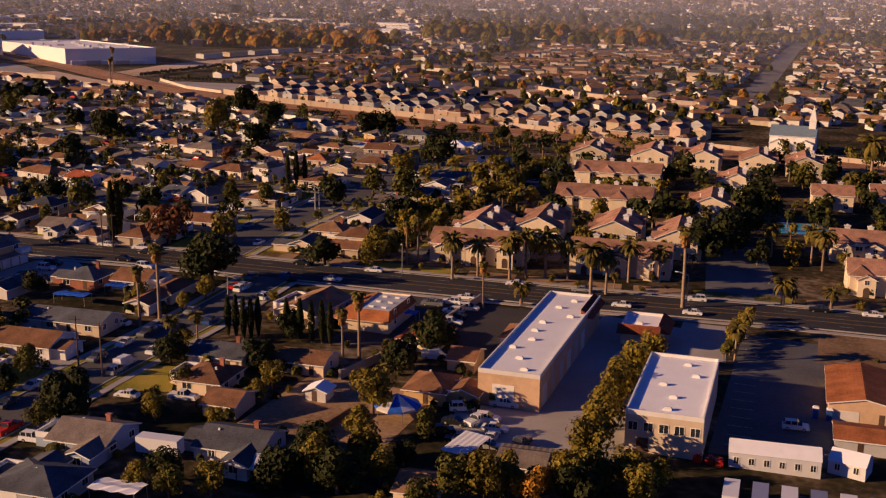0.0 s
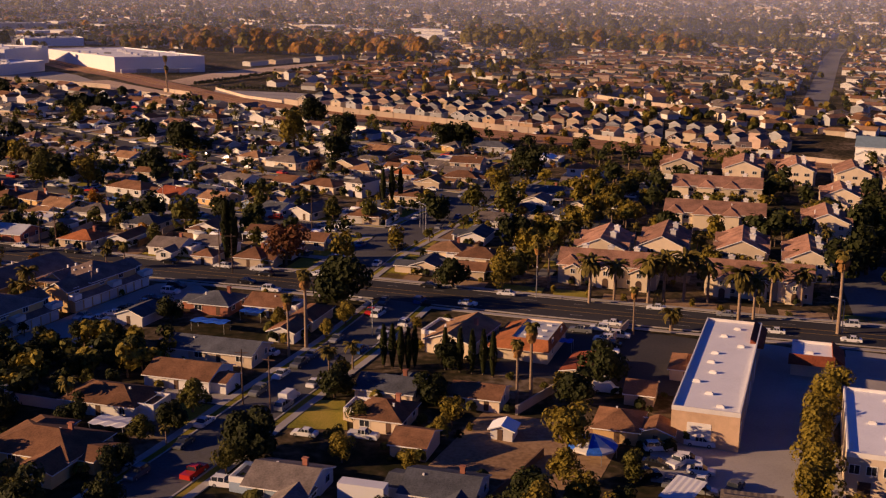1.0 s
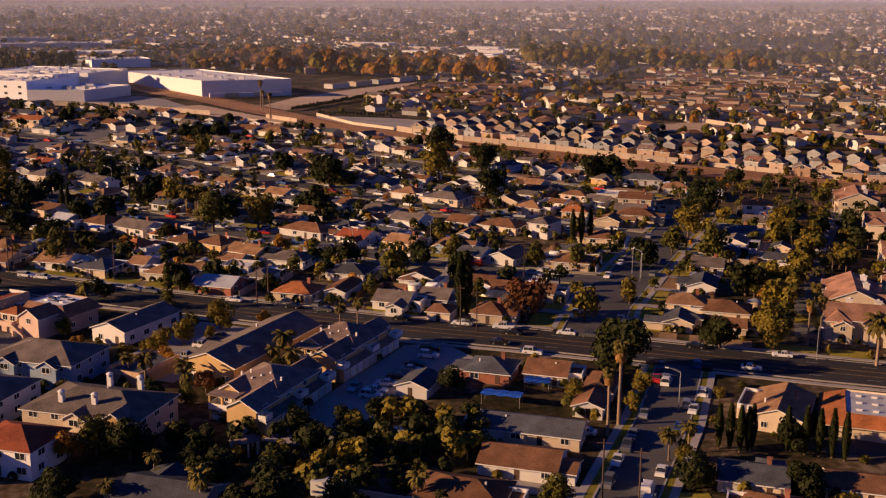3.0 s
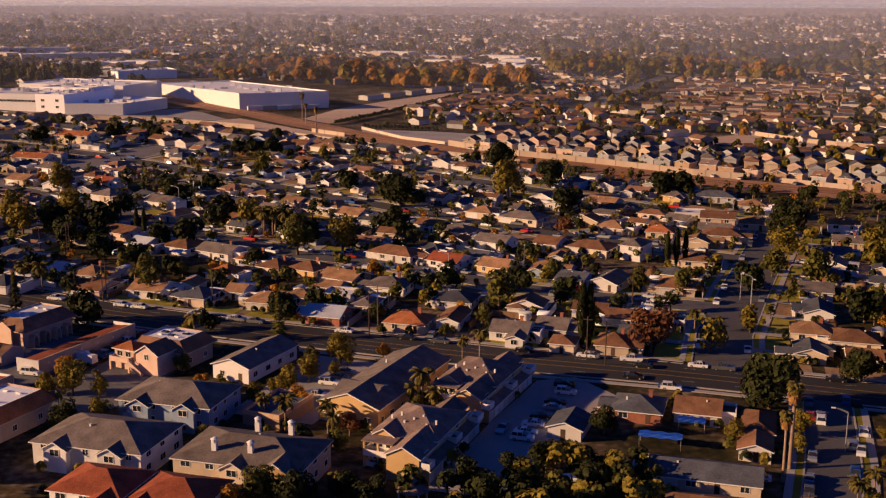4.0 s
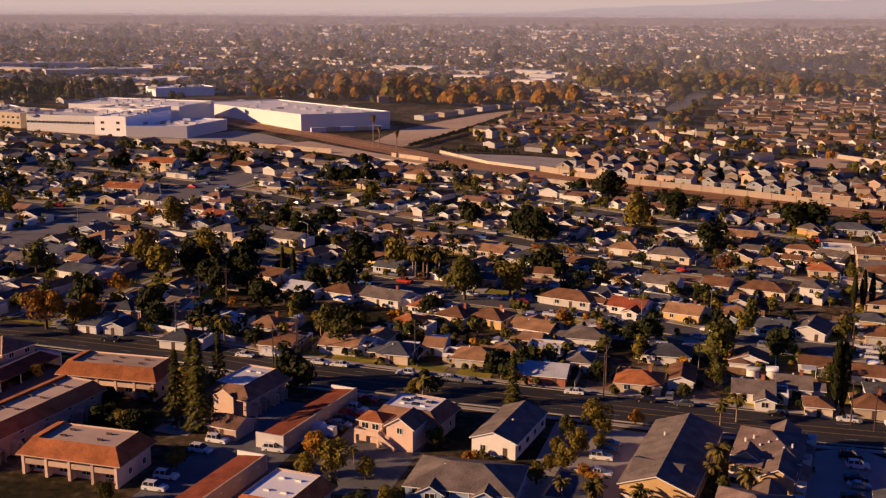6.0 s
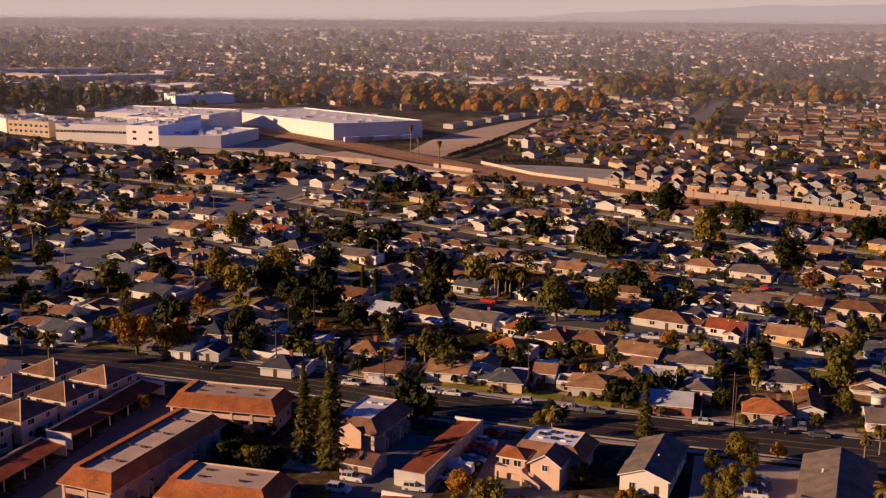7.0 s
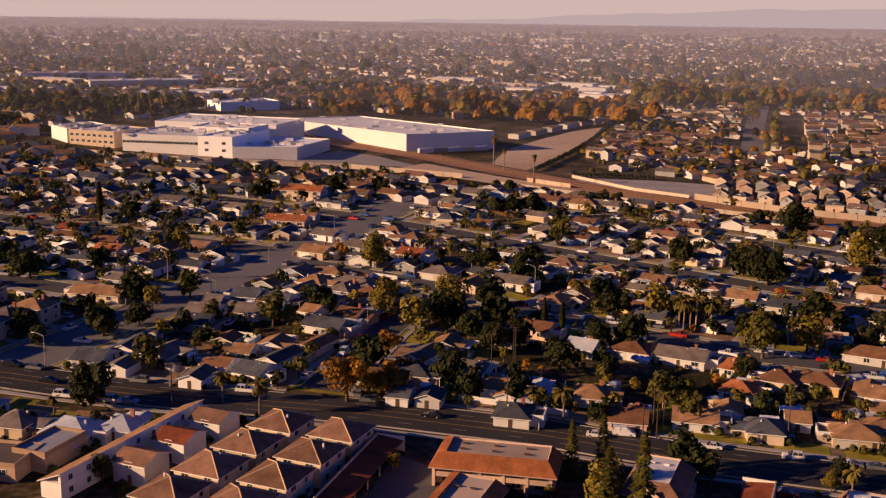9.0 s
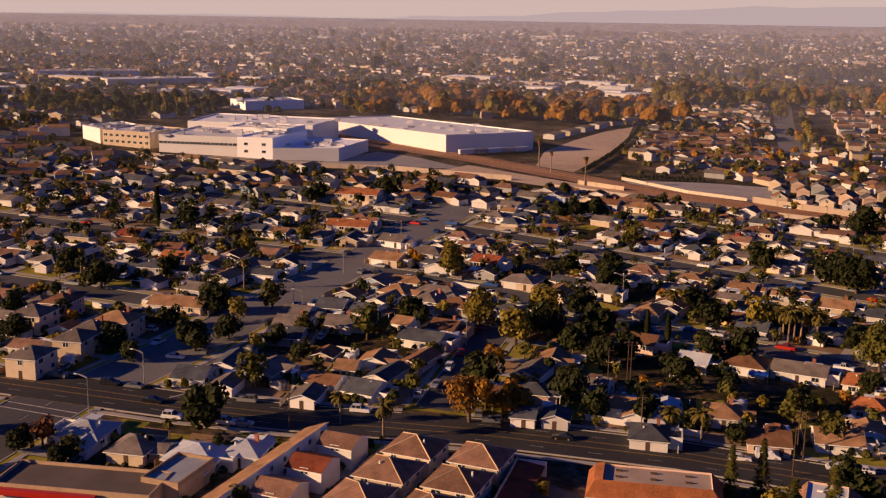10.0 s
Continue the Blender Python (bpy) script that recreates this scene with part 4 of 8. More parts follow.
house(-352.5, 515.8, 7.7, 12.5, "y", "g", "d", "c", detail=1)
house(-354.4, 538.0, 17.3, 10.0, "x", "g", "o", "c")
house(-354.0, 589.8, 19.2, 10.0, "x", "g", "o", "c", storeys=2)
house(-395.6, 324.5, 9.5, 10.0, "x", "h", "m", "w", wing=1)
house(-383.8, 317.5, 8.0, 10.0, "x", "h", "g", "c")
house(-370.6, 314.5, 10.6, 10.0, "x", "h", "m", "w", wing=1)
house(-361.1, 317.3, 8.0, 9.0, "x", "h", "m", "w")
house(-131.6, 310.2, 9.7, 10.0, "x", "g", "g", "w", wing=1)
house(-120.8, 314.8, 8.0, 10.0, "x", "g", "g", "w")
house(-118.8, 301.3, 6.0, 7.0, "y", "h", "b", "c", detail=1, name="garage")
house(-106.2, 302.9, 8.1, 10.0, "x", "h", "b", "c")
house(-97.4, 325.3, 17.4, 9.0, "x", "g", "b", "c")
house(-102.4, 363.6, 9.7, 12.5, "y", "g", "g", "w", rot=-27)
house(-112.7, 363.9, 8.9, 10.0, "x", "g", "d", "b", rot=-27)
house(-82.7, 360.4, 11.2, 10.0, "x", "h", "b", "c")
house(-90.3, 402.4, 7.1, 11.0, "y", "h", "g", "w", storeys=2, detail=1, rot=-27)
house(-104.6, 406.8, 14.5, 10.0, "x", "h", "b", "c", rot=-27)
house(-70.7, 394.9, 10.7, 10.0, "x", "h", "b", "c")
house(-77.7, 436.3, 9.6, 10.0, "x", "h", "o", "c")
house(-62.0, 469.8, 11.0, 10.0, "x", "f", "w", "w")
house(-54.3, 452.2, 12.5, 10.0, "x", "g", "b", "c", storeys=2)
house(-94.3, 440.6, 10.9, 10.0, "x", "h", "t", "c", rot=-27)
house(-55.6, 434.7, 13.9, 10.0, "x", "h", "b", "c")
house(-33.3, 489.5, 11.3, 10.0, "x", "h", "t", "c")
house(-24.8, 480.8, 11.0, 12.5, "y", "h", "w", "w")
house(-111.1, 478.7, 10.5, 12.5, "y", "g", "g", "w", rot=-27)
house(-94.1, 485.7, 12.1, 10.0, "x", "g", "t", "c", rot=-27)
house(-46.1, 505.5, 16.8, 10.0, "x", "h", "d", "g")
house(-185.4, 553.3, 12.7, 10.0, "x", "h", "b", "c", rot=-27)
house(-213.9, 594.8, 13.7, 10.0, "x", "g", "g", "w", rot=-27)
house(-225.4, 595.8, 15.4, 10.0, "x", "h", "t", "c", rot=-27)
house(-240.4, 601.6, 10.7, 10.0, "x", "g", "b", "w", rot=-27)
house(-53.6, 320.1, 10.2, 10.0, "x", "h", "t", "c")
house(-46.5, 340.5, 7.7, 12.5, "y", "g", "d", "w", detail=1)
house(-44.4, 314.6, 12.1, 10.0, "x", "h", "b", "c")
house(-41.4, 362.8, 9.6, 10.0, "x", "g", "g", "w")
house(-23.5, 413.2, 13.5, 10.0, "x", "g", "d", "c")
house(-12.3, 431.3, 10.3, 10.0, "x", "g", "g", "c")
house(-8.9, 449.2, 10.4, 10.0, "x", "h", "o", "w", storeys=2)
house(-39.9, 456.4, 10.7, 10.0, "x", "h", "t", "c")
house(-57.1, 443.1, 11.5, 10.0, "x", "g", "g", "c")


# ---------------------------------------------------------------- standing trees
PLANTED = []


def plant(kind, x, y, s):
    if kind in KINDS and s > 0.6:
        if any(math.hypot(x - a, y - b) < 7.6 for a, b in PLANTED):
            return None
        PLANTED.append((x, y))
    TAKEN.append((x, y, 1.0))
    return tree(kind, x, y, s)


plant("dark", -76.0, 267.3, 1.46)
plant("cypress", -114.3, 303.5, 1.43)
plant("cypress", -112.5, 303.9, 1.40)
plant("rust", -97.5, 302.1, 1.76)
plant("round", -135.3, 334.4, 1.18)
plant("palm", -82.0, 230.0, 1.00)
plant("palm", -79.4, 235.7, 1.28)
plant("palm", -34.0, 209.1, 0.97)
plant("palm", -31.3, 213.7, 1.13)
plant("olive", -25.4, 188.2, 1.08)
plant("round", -14.8, 179.0, 0.58)
plant("olive", -24.1, 166.6, 0.81)
plant("dark", -77.9, 179.0, 0.89)
plant("dark", -50.0, 207.0, 0.75)
plant("dark", -23.2, 211.7, 0.81)
plant("round", -62.4, 195.2, 0.51)
plant("queen", -67.5, 223.9, 0.81)
plant("queen", -71.7, 219.6, 0.82)
plant("olive", -31.1, 159.7, 0.87)
plant("olive", -45.6, 153.6, 0.65)
plant("round", -51.6, 151.9, 0.58)
plant("olive", -5.1, 159.2, 0.73)
plant("olive", 8.8, 160.6, 0.92)
plant("round", 20.1, 160.5, 0.55)
plant("queen", 46.5, 227.3, 1.10)
plant("queen", 52.0, 242.9, 0.76)
plant("olive", 27.8, 219.4, 0.89)
plant("olive", 24.1, 211.5, 0.91)
plant("olive", 20.9, 203.0, 0.93)
plant("olive", 18.6, 195.2, 0.95)
plant("olive", 16.3, 187.1, 0.96)
plant("olive", 14.5, 179.0, 1.00)
plant("olive", 12.1, 171.0, 0.98)
plant("palm", 41.0, 264.5, 1.51)
plant("short", 1.7, 260.2, 1.10)
plant("short", 66.6, 271.2, 1.36)
plant("palm", -7.4, 256.4, 0.84)
plant("queen", -16.1, 279.6, 1.60)
plant("queen", -9.6, 283.5, 1.37)
plant("queen", -1.2, 282.3, 1.61)
plant("queen", 3.0, 284.6, 1.71)
plant("queen", 8.2, 285.6, 1.71)
plant("queen", 14.1, 285.0, 1.45)
plant("queen", 19.1, 270.3, 1.79)
plant("queen", 23.0, 272.5, 1.47)
plant("queen", 29.9, 285.1, 1.45)
plant("queen", 37.9, 286.5, 1.28)
plant("dark", 54.8, 313.0, 1.16)
plant("dark", 64.3, 321.2, 1.52)
plant("dark", 68.4, 309.3, 0.65)
plant("queen", 74.6, 319.9, 1.32)
plant("queen", 84.0, 312.2, 1.47)
plant("queen", 85.6, 306.4, 1.54)
plant("queen", 139.8, 441.1, 2.56)
plant("queen", 121.0, 405.8, 1.42)
plant("round", 109.2, 423.7, 1.23)
plant("dark", 79.0, 369.2, 1.55)
plant("palm", -26.0, 291.9, 0.95)
plant("palm", -29.0, 291.3, 0.89)
plant("olive", -38.0, 288.0, 0.95)
plant("olive", -26.4, 339.3, 1.09)
plant("olive", -12.4, 401.8, 1.15)
plant("olive", -6.5, 419.6, 1.20)
plant("dark", -50.7, 287.3, 0.93)
plant("dark", -30.8, 443.3, 1.45)
plant("dark", -6.6, 509.7, 0.85)
plant("round", -49.6, 383.0, 1.03)
plant("olive", -133.3, 493.4, 1.75)
plant("dark", -181.7, 481.5, 1.29)
plant("dark", -110.0, 467.4, 1.19)
plant("rust", -112.8, 430.1, 1.12)
plant("cypress", -81.4, 391.3, 0.99)
plant("cypress", -78.4, 392.0, 1.08)
plant("cypress", -75.5, 392.7, 0.99)
plant("round", -93.9, 358.9, 0.82)
plant("round", -82.1, 356.9, 0.82)
plant("dark", -116.6, 345.1, 0.84)
plant("dark", -65.1, 518.5, 1.04)
plant("cypress", -61.5, 226.7, 0.78)
plant("cypress", -59.6, 225.9, 0.81)
plant("cypress", -57.8, 225.4, 0.79)
plant("cypress", -56.3, 225.7, 0.77)
plant("cypress", -55.1, 227.4, 0.76)
plant("cypress", -48.8, 226.9, 0.77)
plant("cypress", -45.7, 225.9, 0.81)
plant("cypress", -43.2, 225.5, 0.79)
plant("cypress", -40.9, 225.2, 0.81)
plant("cypress", -38.9, 224.0, 0.81)
plant("olive", -133.2, 330.0, 1.39)
plant("round", -114.2, 340.1, 0.98)
plant("rust", -95.3, 297.5, 1.92)
plant("round", -91.4, 356.7, 0.78)
plant("round", -79.5, 354.4, 0.78)
plant("dark", -150.7, 351.2, 0.86)
plant("round", -201.7, 386.9, 1.45)
plant("olive", -187.6, 392.0, 1.39)
plant("dark", -180.8, 393.0, 1.05)
plant("conifer", -189.4, 298.4, 0.74)
plant("dark", -115.1, 519.3, 1.30)
plant("dark", -136.7, 562.7, 1.49)
plant("dark", -67.2, 509.3, 1.17)
plant("dark", -58.7, 510.7, 1.17)
plant("olive", -176.7, 476.4, 1.71)
plant("round", -105.8, 472.1, 1.31)
plant("dark", -29.5, 439.6, 1.28)
plant("round", -243.7, 525.9, 1.20)
plant("olive", -315.1, 474.0, 1.39)
plant("cypress", -261.3, 405.8, 0.87)
plant("dark", -240.0, 303.6, 1.03)
plant("conifer", -261.8, 277.9, 0.97)
plant("conifer", -256.2, 275.0, 1.18)
plant("olive", -260.5, 287.5, 1.13)
plant("dark", -269.2, 273.5, 0.61)
plant("olive", -224.9, 255.5, 0.88)
plant("olive", -213.6, 240.9, 0.66)
plant("olive", -171.7, 283.4, 0.85)
plant("olive", -177.0, 270.3, 0.72)
plant("olive", -180.3, 261.4, 0.66)
plant("olive", -230.9, 255.4, 0.57)
plant("queen", -181.8, 246.9, 0.76)
plant("queen", -176.6, 242.3, 0.99)
plant("queen", -150.6, 258.7, 1.12)
plant("queen", -152.4, 255.6, 0.78)
plant("rust", -163.6, 241.4, 0.8)
plant("olive", -159.1, 236.8, 0.90)
plant("round", -194.5, 242.9, 0.50)
plant("queen", -210.0, 295.8, 0.93)
plant("queen", -239.4, 338.8, 0.81)
plant("dark", -262.9, 459.1, 1.07)
plant("olive", -309.0, 414.7, 1.45)
plant("olive", -288.3, 418.1, 1.50)
plant("gold", -306.7, 379.4, 0.90)
plant("dark", -290.1, 355.0, 1.02)
plant("round", -238.2, 347.4, 0.92)
plant("gold", -172.7, 361.0, 0.79)
plant("round", -119.0, 367.5, 0.77)
plant("queen", -218.3, 412.6, 1.33)
plant("queen", -214.5, 413.2, 1.38)
plant("queen", -210.4, 411.4, 1.32)
plant("dark", -174.3, 423.7, 1.11)
plant("dark", -238.6, 439.4, 0.95)
plant("queen", -139.4, 292.9, 0.91)
plant("queen", -143.5, 290.5, 0.75)
plant("olive", -69.0, 322.1, 0.80)
plant("olive", -82.3, 303.7, 1.00)
plant("dark", -60.4, 363.9, 1.02)
plant("queen", -83.8, 320.2, 0.83)
plant("dark", -310.9, 362.8, 1.03)
plant("gold", -314.5, 341.6, 1.50)
plant("gold", -304.6, 344.6, 1.25)
plant("dark", -373.1, 334.2, 1.15)
plant("round", -366.4, 360.2, 0.98)
plant("dark", -385.6, 385.8, 1.00)
plant("dark", -378.7, 397.6, 0.80)
plant("round", -370.8, 428.2, 1.02)
plant("round", -340.7, 400.9, 1.13)
plant("olive", -299.3, 400.4, 1.25)
plant("dark", -290.2, 406.6, 1.19)
plant("olive", -308.2, 417.6, 0.99)
plant("cypress", -256.7, 400.0, 0.93)
plant("dark", -237.0, 422.0, 0.90)
plant("queen", -247.3, 435.4, 1.12)
plant("queen", -219.3, 414.6, 1.26)
plant("queen", -215.8, 415.0, 1.34)
plant("queen", -211.8, 414.4, 1.22)
plant("dark", -262.4, 462.5, 1.01)
plant("dark", -241.5, 522.7, 1.08)
plant("cypress", -429.1, 530.9, 1.37)
plant("dark", -418.0, 532.8, 1.00)
plant("olive", -408.3, 493.6, 0.85)
plant("olive", -387.9, 492.5, 0.90)
plant("palm", -382.6, 448.9, 0.74)
plant("queen", -343.6, 338.4, 0.96)
plant("queen", -333.7, 331.1, 1.11)
plant("olive", -312.4, 472.2, 1.24)
plant("conifer", -258.8, 304.4, 0.76)
plant("conifer", -265.4, 302.7, 0.72)
plant("dark", -176.2, 470.1, 1.39)
plant("dark", -200.6, 402.0, 1.02)
plant("dark", -260.6, 368.4, 0.97)
plant("dark", -266.4, 367.9, 0.88)
plant("olive", -225.1, 420.6, 1.25)
plant("queen", -263.7, 332.1, 1.15)
plant("queen", -270.0, 334.8, 1.01)
plant("dark", -248.4, 365.5, 0.73)
plant("round", -233.9, 334.5, 0.87)
plant("gold", -328.0, 486.7, 0.80)
plant("dark", -335.0, 485.7, 0.62)
plant("round", -369.9, 514.0, 0.74)
plant("olive", -24.0, 1037.7, 2.06)
plant("dark", -372.6, 587.5, 1.03)
plant("dark", -340.7, 606.9, 1.07)
plant("dark", -319.8, 611.0, 0.94)
plant("olive", -379.0, 413.7, 0.81)
plant("dark", -434.3, 391.2, 0.78)
plant("dark", -406.8, 384.4, 0.84)
plant("dark", -400.2, 375.9, 0.59)
plant("dark", -443.1, 463.0, 0.86)
plant("dark", -426.7, 444.4, 1.10)
plant("cypress", -430.3, 450.7, 0.80)
plant("dark", -443.2, 411.6, 0.75)
plant("olive", -430.8, 413.1, 0.70)
plant("dark", -396.8, 406.1, 0.66)
plant("dark", -386.9, 421.4, 1.03)
plant("dark", -409.0, 460.5, 0.77)
plant("round", -357.9, 399.9, 0.81)
plant("dark", -351.7, 400.7, 0.81)
plant("dark", -357.4, 380.4, 0.61)
plant("rust", -404.0, 320.7, 1.01)
plant("bush", -385.6, 319.2, 1.31)
plant("bush", -354.5, 321.7, 1.33)
plant("dark", -285.3, 347.0, 0.81)
plant("dark", -269.7, 389.7, 0.94)
plant("dark", -284.0, 398.0, 0.89)
plant("dark", -257.1, 488.8, 0.83)
plant("olive", -238.2, 436.5, 0.87)
plant("dark", -200.6, 496.6, 1.06)
plant("dark", -256.0, 332.7, 0.64)
plant("dark", -233.3, 355.3, 0.70)
plant("dark", -211.3, 369.0, 0.74)
plant("dark", -238.9, 389.9, 1.12)
plant("dark", -208.7, 304.2, 0.57)
plant("dark", -247.7, 388.5, 0.93)
plant("dark", -277.5, 383.9, 0.92)
plant("dark", -273.3, 345.3, 0.82)
plant("dark", -327.5, 416.0, 1.01)
plant("dark", -275.3, 407.6, 1.18)
plant("dark", -185.2, 325.6, 0.69)
plant("dark", -167.2, 318.4, 0.59)
plant("dark", -128.8, 354.3, 0.83)
plant("olive", -55.5, 358.8, 1.20)
plant("olive", -41.2, 405.5, 1.37)
plant("dark", -191.6, 315.3, 0.88)
plant("dark", -276.2, 432.0, 1.00)
plant("dark", -273.9, 481.8, 0.87)
plant("olive", -38.0, 296.6, 1.09)
plant("olive", -30.9, 316.5, 1.13)
plant("olive", -23.7, 334.9, 1.15)
plant("olive", -17.1, 353.2, 1.09)
plant("olive", -9.2, 376.0, 1.03)
plant("olive", -1.2, 400.1, 0.95)
plant("olive", 7.1, 424.0, 0.91)
plant("dark", -35.2, 335.9, 1.00)
plant("dark", -51.2, 286.2, 0.85)
plant("round", -37.5, 376.8, 1.26)
plant("dark", -171.5, 266.9, 0.68)
plant("olive", -174.5, 277.1, 0.66)
plant("dark", -137.3, 188.7, 0.95)
plant("dark", -156.1, 209.3, 0.64)
plant("dark", -134.8, 212.2, 0.53)
plant("dark", -129.3, 215.7, 0.65)
plant("dark", -120.0, 211.7, 0.53)
plant("dark", -117.6, 222.8, 0.56)
plant("dark", -169.5, 227.2, 0.46)
plant("queen", -149.8, 189.1, 1.02)
plant("queen", -165.1, 189.2, 0.65)
plant("queen", -115.7, 195.7, 0.82)
plant("dark", -113.2, 248.8, 0.62)
plant("dark", -68.8, 208.8, 0.72)
plant("dark", -47.9, 211.6, 0.62)
plant("dark", -48.1, 227.0, 0.67)
plant("dark", -17.2, 223.2, 0.98)

# ---------------------------------------------------------------- parked cars
car(-81.1, 217.7, 253, "sedan", "white")
car(-77.0, 206.0, 73, "van", "white")
car(-89.5, 192.5, 73, "sedan", "white")
car(-71.1, 190.1, 168, "sedan", "white")
car(-60.7, 190.5, -12, "pickup", "white")
car(-86.4, 230.1, 168, "sedan", "white")
car(-74.7, 173.6, -12, "suv", "silver")
car(-79.7, 169.2, -12, "suv", "white")
car(-102.5, 215.4, 168, "sedan", "black")
car(-76.9, 230.8, 73, "sedan", "silver")
car(-56.6, 286.6, -12, "sedan", "black")
car(-66.9, 260.5, 73, "suv", "white")
car(-59.4, 255.0, 73, "sedan", "white")
car(-10.7, 253.6, -12, "suv", "white")
car(-14.1, 242.3, -12, "suv", "white")
car(-4.8, 188.0, -12, "suv", "white")
car(-3.3, 184.0, -12, "sedan", "white")
car(-1.7, 195.6, -12, "pickup", "white")
car(50.7, 192.2, -12, "suv", "white")
car(42.5, 258.9, 168, "sedan", "white")
car(-16.3, 219.0, -12, "van", "white")
car(-3.8, 180.3, 73, "sedan", "white")
car(-46.2, 272.6, -12, "sedan", "white")
car(-112.7, 296.0, 168, "sedan", "silver")
car(-100.6, 290.3, 168, "sedan", "black")
car(-103.6, 282.3, -12, "sedan", "black")
car(-96.4, 276.8, -12, "sedan", "blue")
car(-59.9, 255.0, 73, "suv", "white")
car(-63.4, 244.9, 253, "sedan", "white")
car(-66.7, 262.0, 73, "pickup", "silver")
car(-87.4, 292.3, 168, "sedan", "white")
car(-89.2, 348.0, -12, "pickup", "white")
car(-95.0, 349.3, -12, "sedan", "silver")
car(-127.4, 250.9, 168, "sedan", "white")
car(-129.6, 243.5, -12, "suv", "white")
car(-128.8, 246.6, -12, "sedan", "white")
car(-125.5, 255.4, 168, "sedan", "black")
car(-133.5, 247.6, 253, "sedan", "silver")
car(-119.8, 270.2, -12, "suv", "white")
car(-122.7, 260.3, -12, "sedan", "silver")
car(-122.3, 263.8, -12, "sedan", "black")
car(-119.8, 274.9, -12, "suv", "black")
car(-172.1, 269.2, -12, "suv", "white")
car(-169.5, 276.4, -12, "sedan", "silver")
car(-173.6, 261.0, -12, "pickup", "white")
car(-170.4, 272.9, -12, "sedan", "grey")
car(-231.0, 277.7, -12, "van", "white")
car(-227.0, 281.1, -12, "sedan", "silver")
car(-238.8, 266.6, -12, "suv", "white")
car(-232.3, 272.0, 168, "sedan", "white")
car(-256.8, 251.8, -12, "suv", "white")
car(-257.5, 246.6, -12, "suv", "white")
car(-95.9, 276.1, -12, "suv", "white")
car(-158.2, 303.8, 168, "sedan", "black")
car(-204.2, 313.3, -12, "sedan", "white")
car(-198.4, 311.9, -12, "sedan", "grey")
car(-113.7, 296.1, 168, "sedan", "white")
car(-381.0, 338.2, -12, "suv", "white")
car(-387.4, 347.5, -12, "sedan", "black")
car(-400.3, 358.3, -12, "suv", "black")
car(-339.5, 345.8, -12, "suv", "white")
car(-325.8, 357.5, 73, "suv", "white")
car(-294.2, 333.4, 168, "sedan", "black")
car(-351.6, 347.3, 168, "sedan", "black")
car(-364.9, 335.6, -12, "sedan", "silver")
car(-368.5, 335.9, -12, "suv", "white")
car(-237.2, 321.5, -12, "sedan", "white")
car(-257.0, 324.9, -12, "sedan", "white")
car(-389.4, 379.5, -12, "sedan", "white")
car(-239.0, 416.0, -12, "suv", "white")
car(-226.3, 413.7, 168, "sedan", "silver")
car(-420.0, 1440.1, -12, "sedan", "white")
car(-250.6, 326.2, -12, "van", "white")
car(-184.4, 386.3, 168, "sedan", "red")
car(-192.3, 389.3, 168, "sedan", "white")
car(-175.8, 372.6, -12, "pickup", "white")
car(-157.6, 369.1, -12, "suv", "white")
car(-203.5, 313.1, -12, "sedan", "silver")


# ---------------------------------------------------------------- paved yards
def patch(name, corners, mat, label, category, lift=0.035):
    """A flat piece of ground with many corners, laid on the land."""
    bm = bmesh.new()
    vs = [bm.verts.new((x, y, gz(x, y) + lift)) for x, y in corners]
    f = bm.faces.new(vs)
    bmesh.ops.recalc_face_normals(bm, faces=[f])
    if f.normal.z < 0:
        f.normal_flip()
    bmesh.ops.triangulate(bm, faces=bm.faces[:])
    me = bpy.data.meshes.new(name)
    bm.to_mesh(me)
    bm.free()
    me.materials.append(mat)
    return tagged(new(name, me), label, category, kind="structure")


patch("pavement", [(-12, 180), (18, 174), (24, 205), (44, 246), (21, 255), (5, 200), (-10, 199)], CONCRETE, "pale concrete service yard between workshops", "yard")
patch("pavement", [(33, 180), (58, 175), (72, 240), (52, 246)], LOT, "worn grey asphalt parking lot", "parking lot", 0.045)
patch("pavement", [(-147, 219), (-134, 217), (-123, 243), (-108, 270), (-117, 281.5), (-126, 278), (-136, 252)], CONCRETE, "pale concrete apartment parking court", "parking lot")
patch("pavement", [(-190, 250), (-172, 246), (-158, 284), (-180, 289)], CONCRETE, "pale concrete driveway court", "parking lot")
patch("pavement", [(-232, 250), (-215, 246), (-204, 290), (-222, 294)], LOT, "grey asphalt apartment parking court", "parking lot")
patch("pavement", [(-262, 240), (-243, 236), (-228, 292), (-245, 296)], LOT, "dark asphalt car court beside red carports", "parking lot", 0.045)
patch("pavement", [(-316, 246), (-300, 243), (-286, 298), (-302, 312)], LOT, "dark asphalt lane between apartments", "parking lot")
patch("pavement", [(-40, 228), (0, 218), (12, 254), (-26, 264)], ASPHALT, "dark asphalt restaurant parking lot", "parking lot")
patch("pavement", [(46, 262), (66, 258), (74, 330), (58, 332)], LOT, "dark entry drive to the townhouses", "driveway", 0.06)
patch("ground", [(-74.8, 193), (-64, 193.5), (-66.5, 207), (-75.2, 206.5)], LAWN, "bright sunlit front lawn", "lawn", 0.12)
patch("pavement", [(-101.5, 209.5), (-86, 206), (-86.8, 201.5), (-101, 203.5)], CONCRETE, "wide pale concrete driveway", "driveway", 0.13)
patch("ground", [(-97, 191), (-90.5, 189.5), (-88, 200.8), (-101, 202.8)], LAWN, "shaded green front lawn", "lawn", 0.12)
patch("ground", [(-49, 180), (-22, 174), (-14, 200), (-40, 206)], EARTH, "bare brown back yard", "yard")
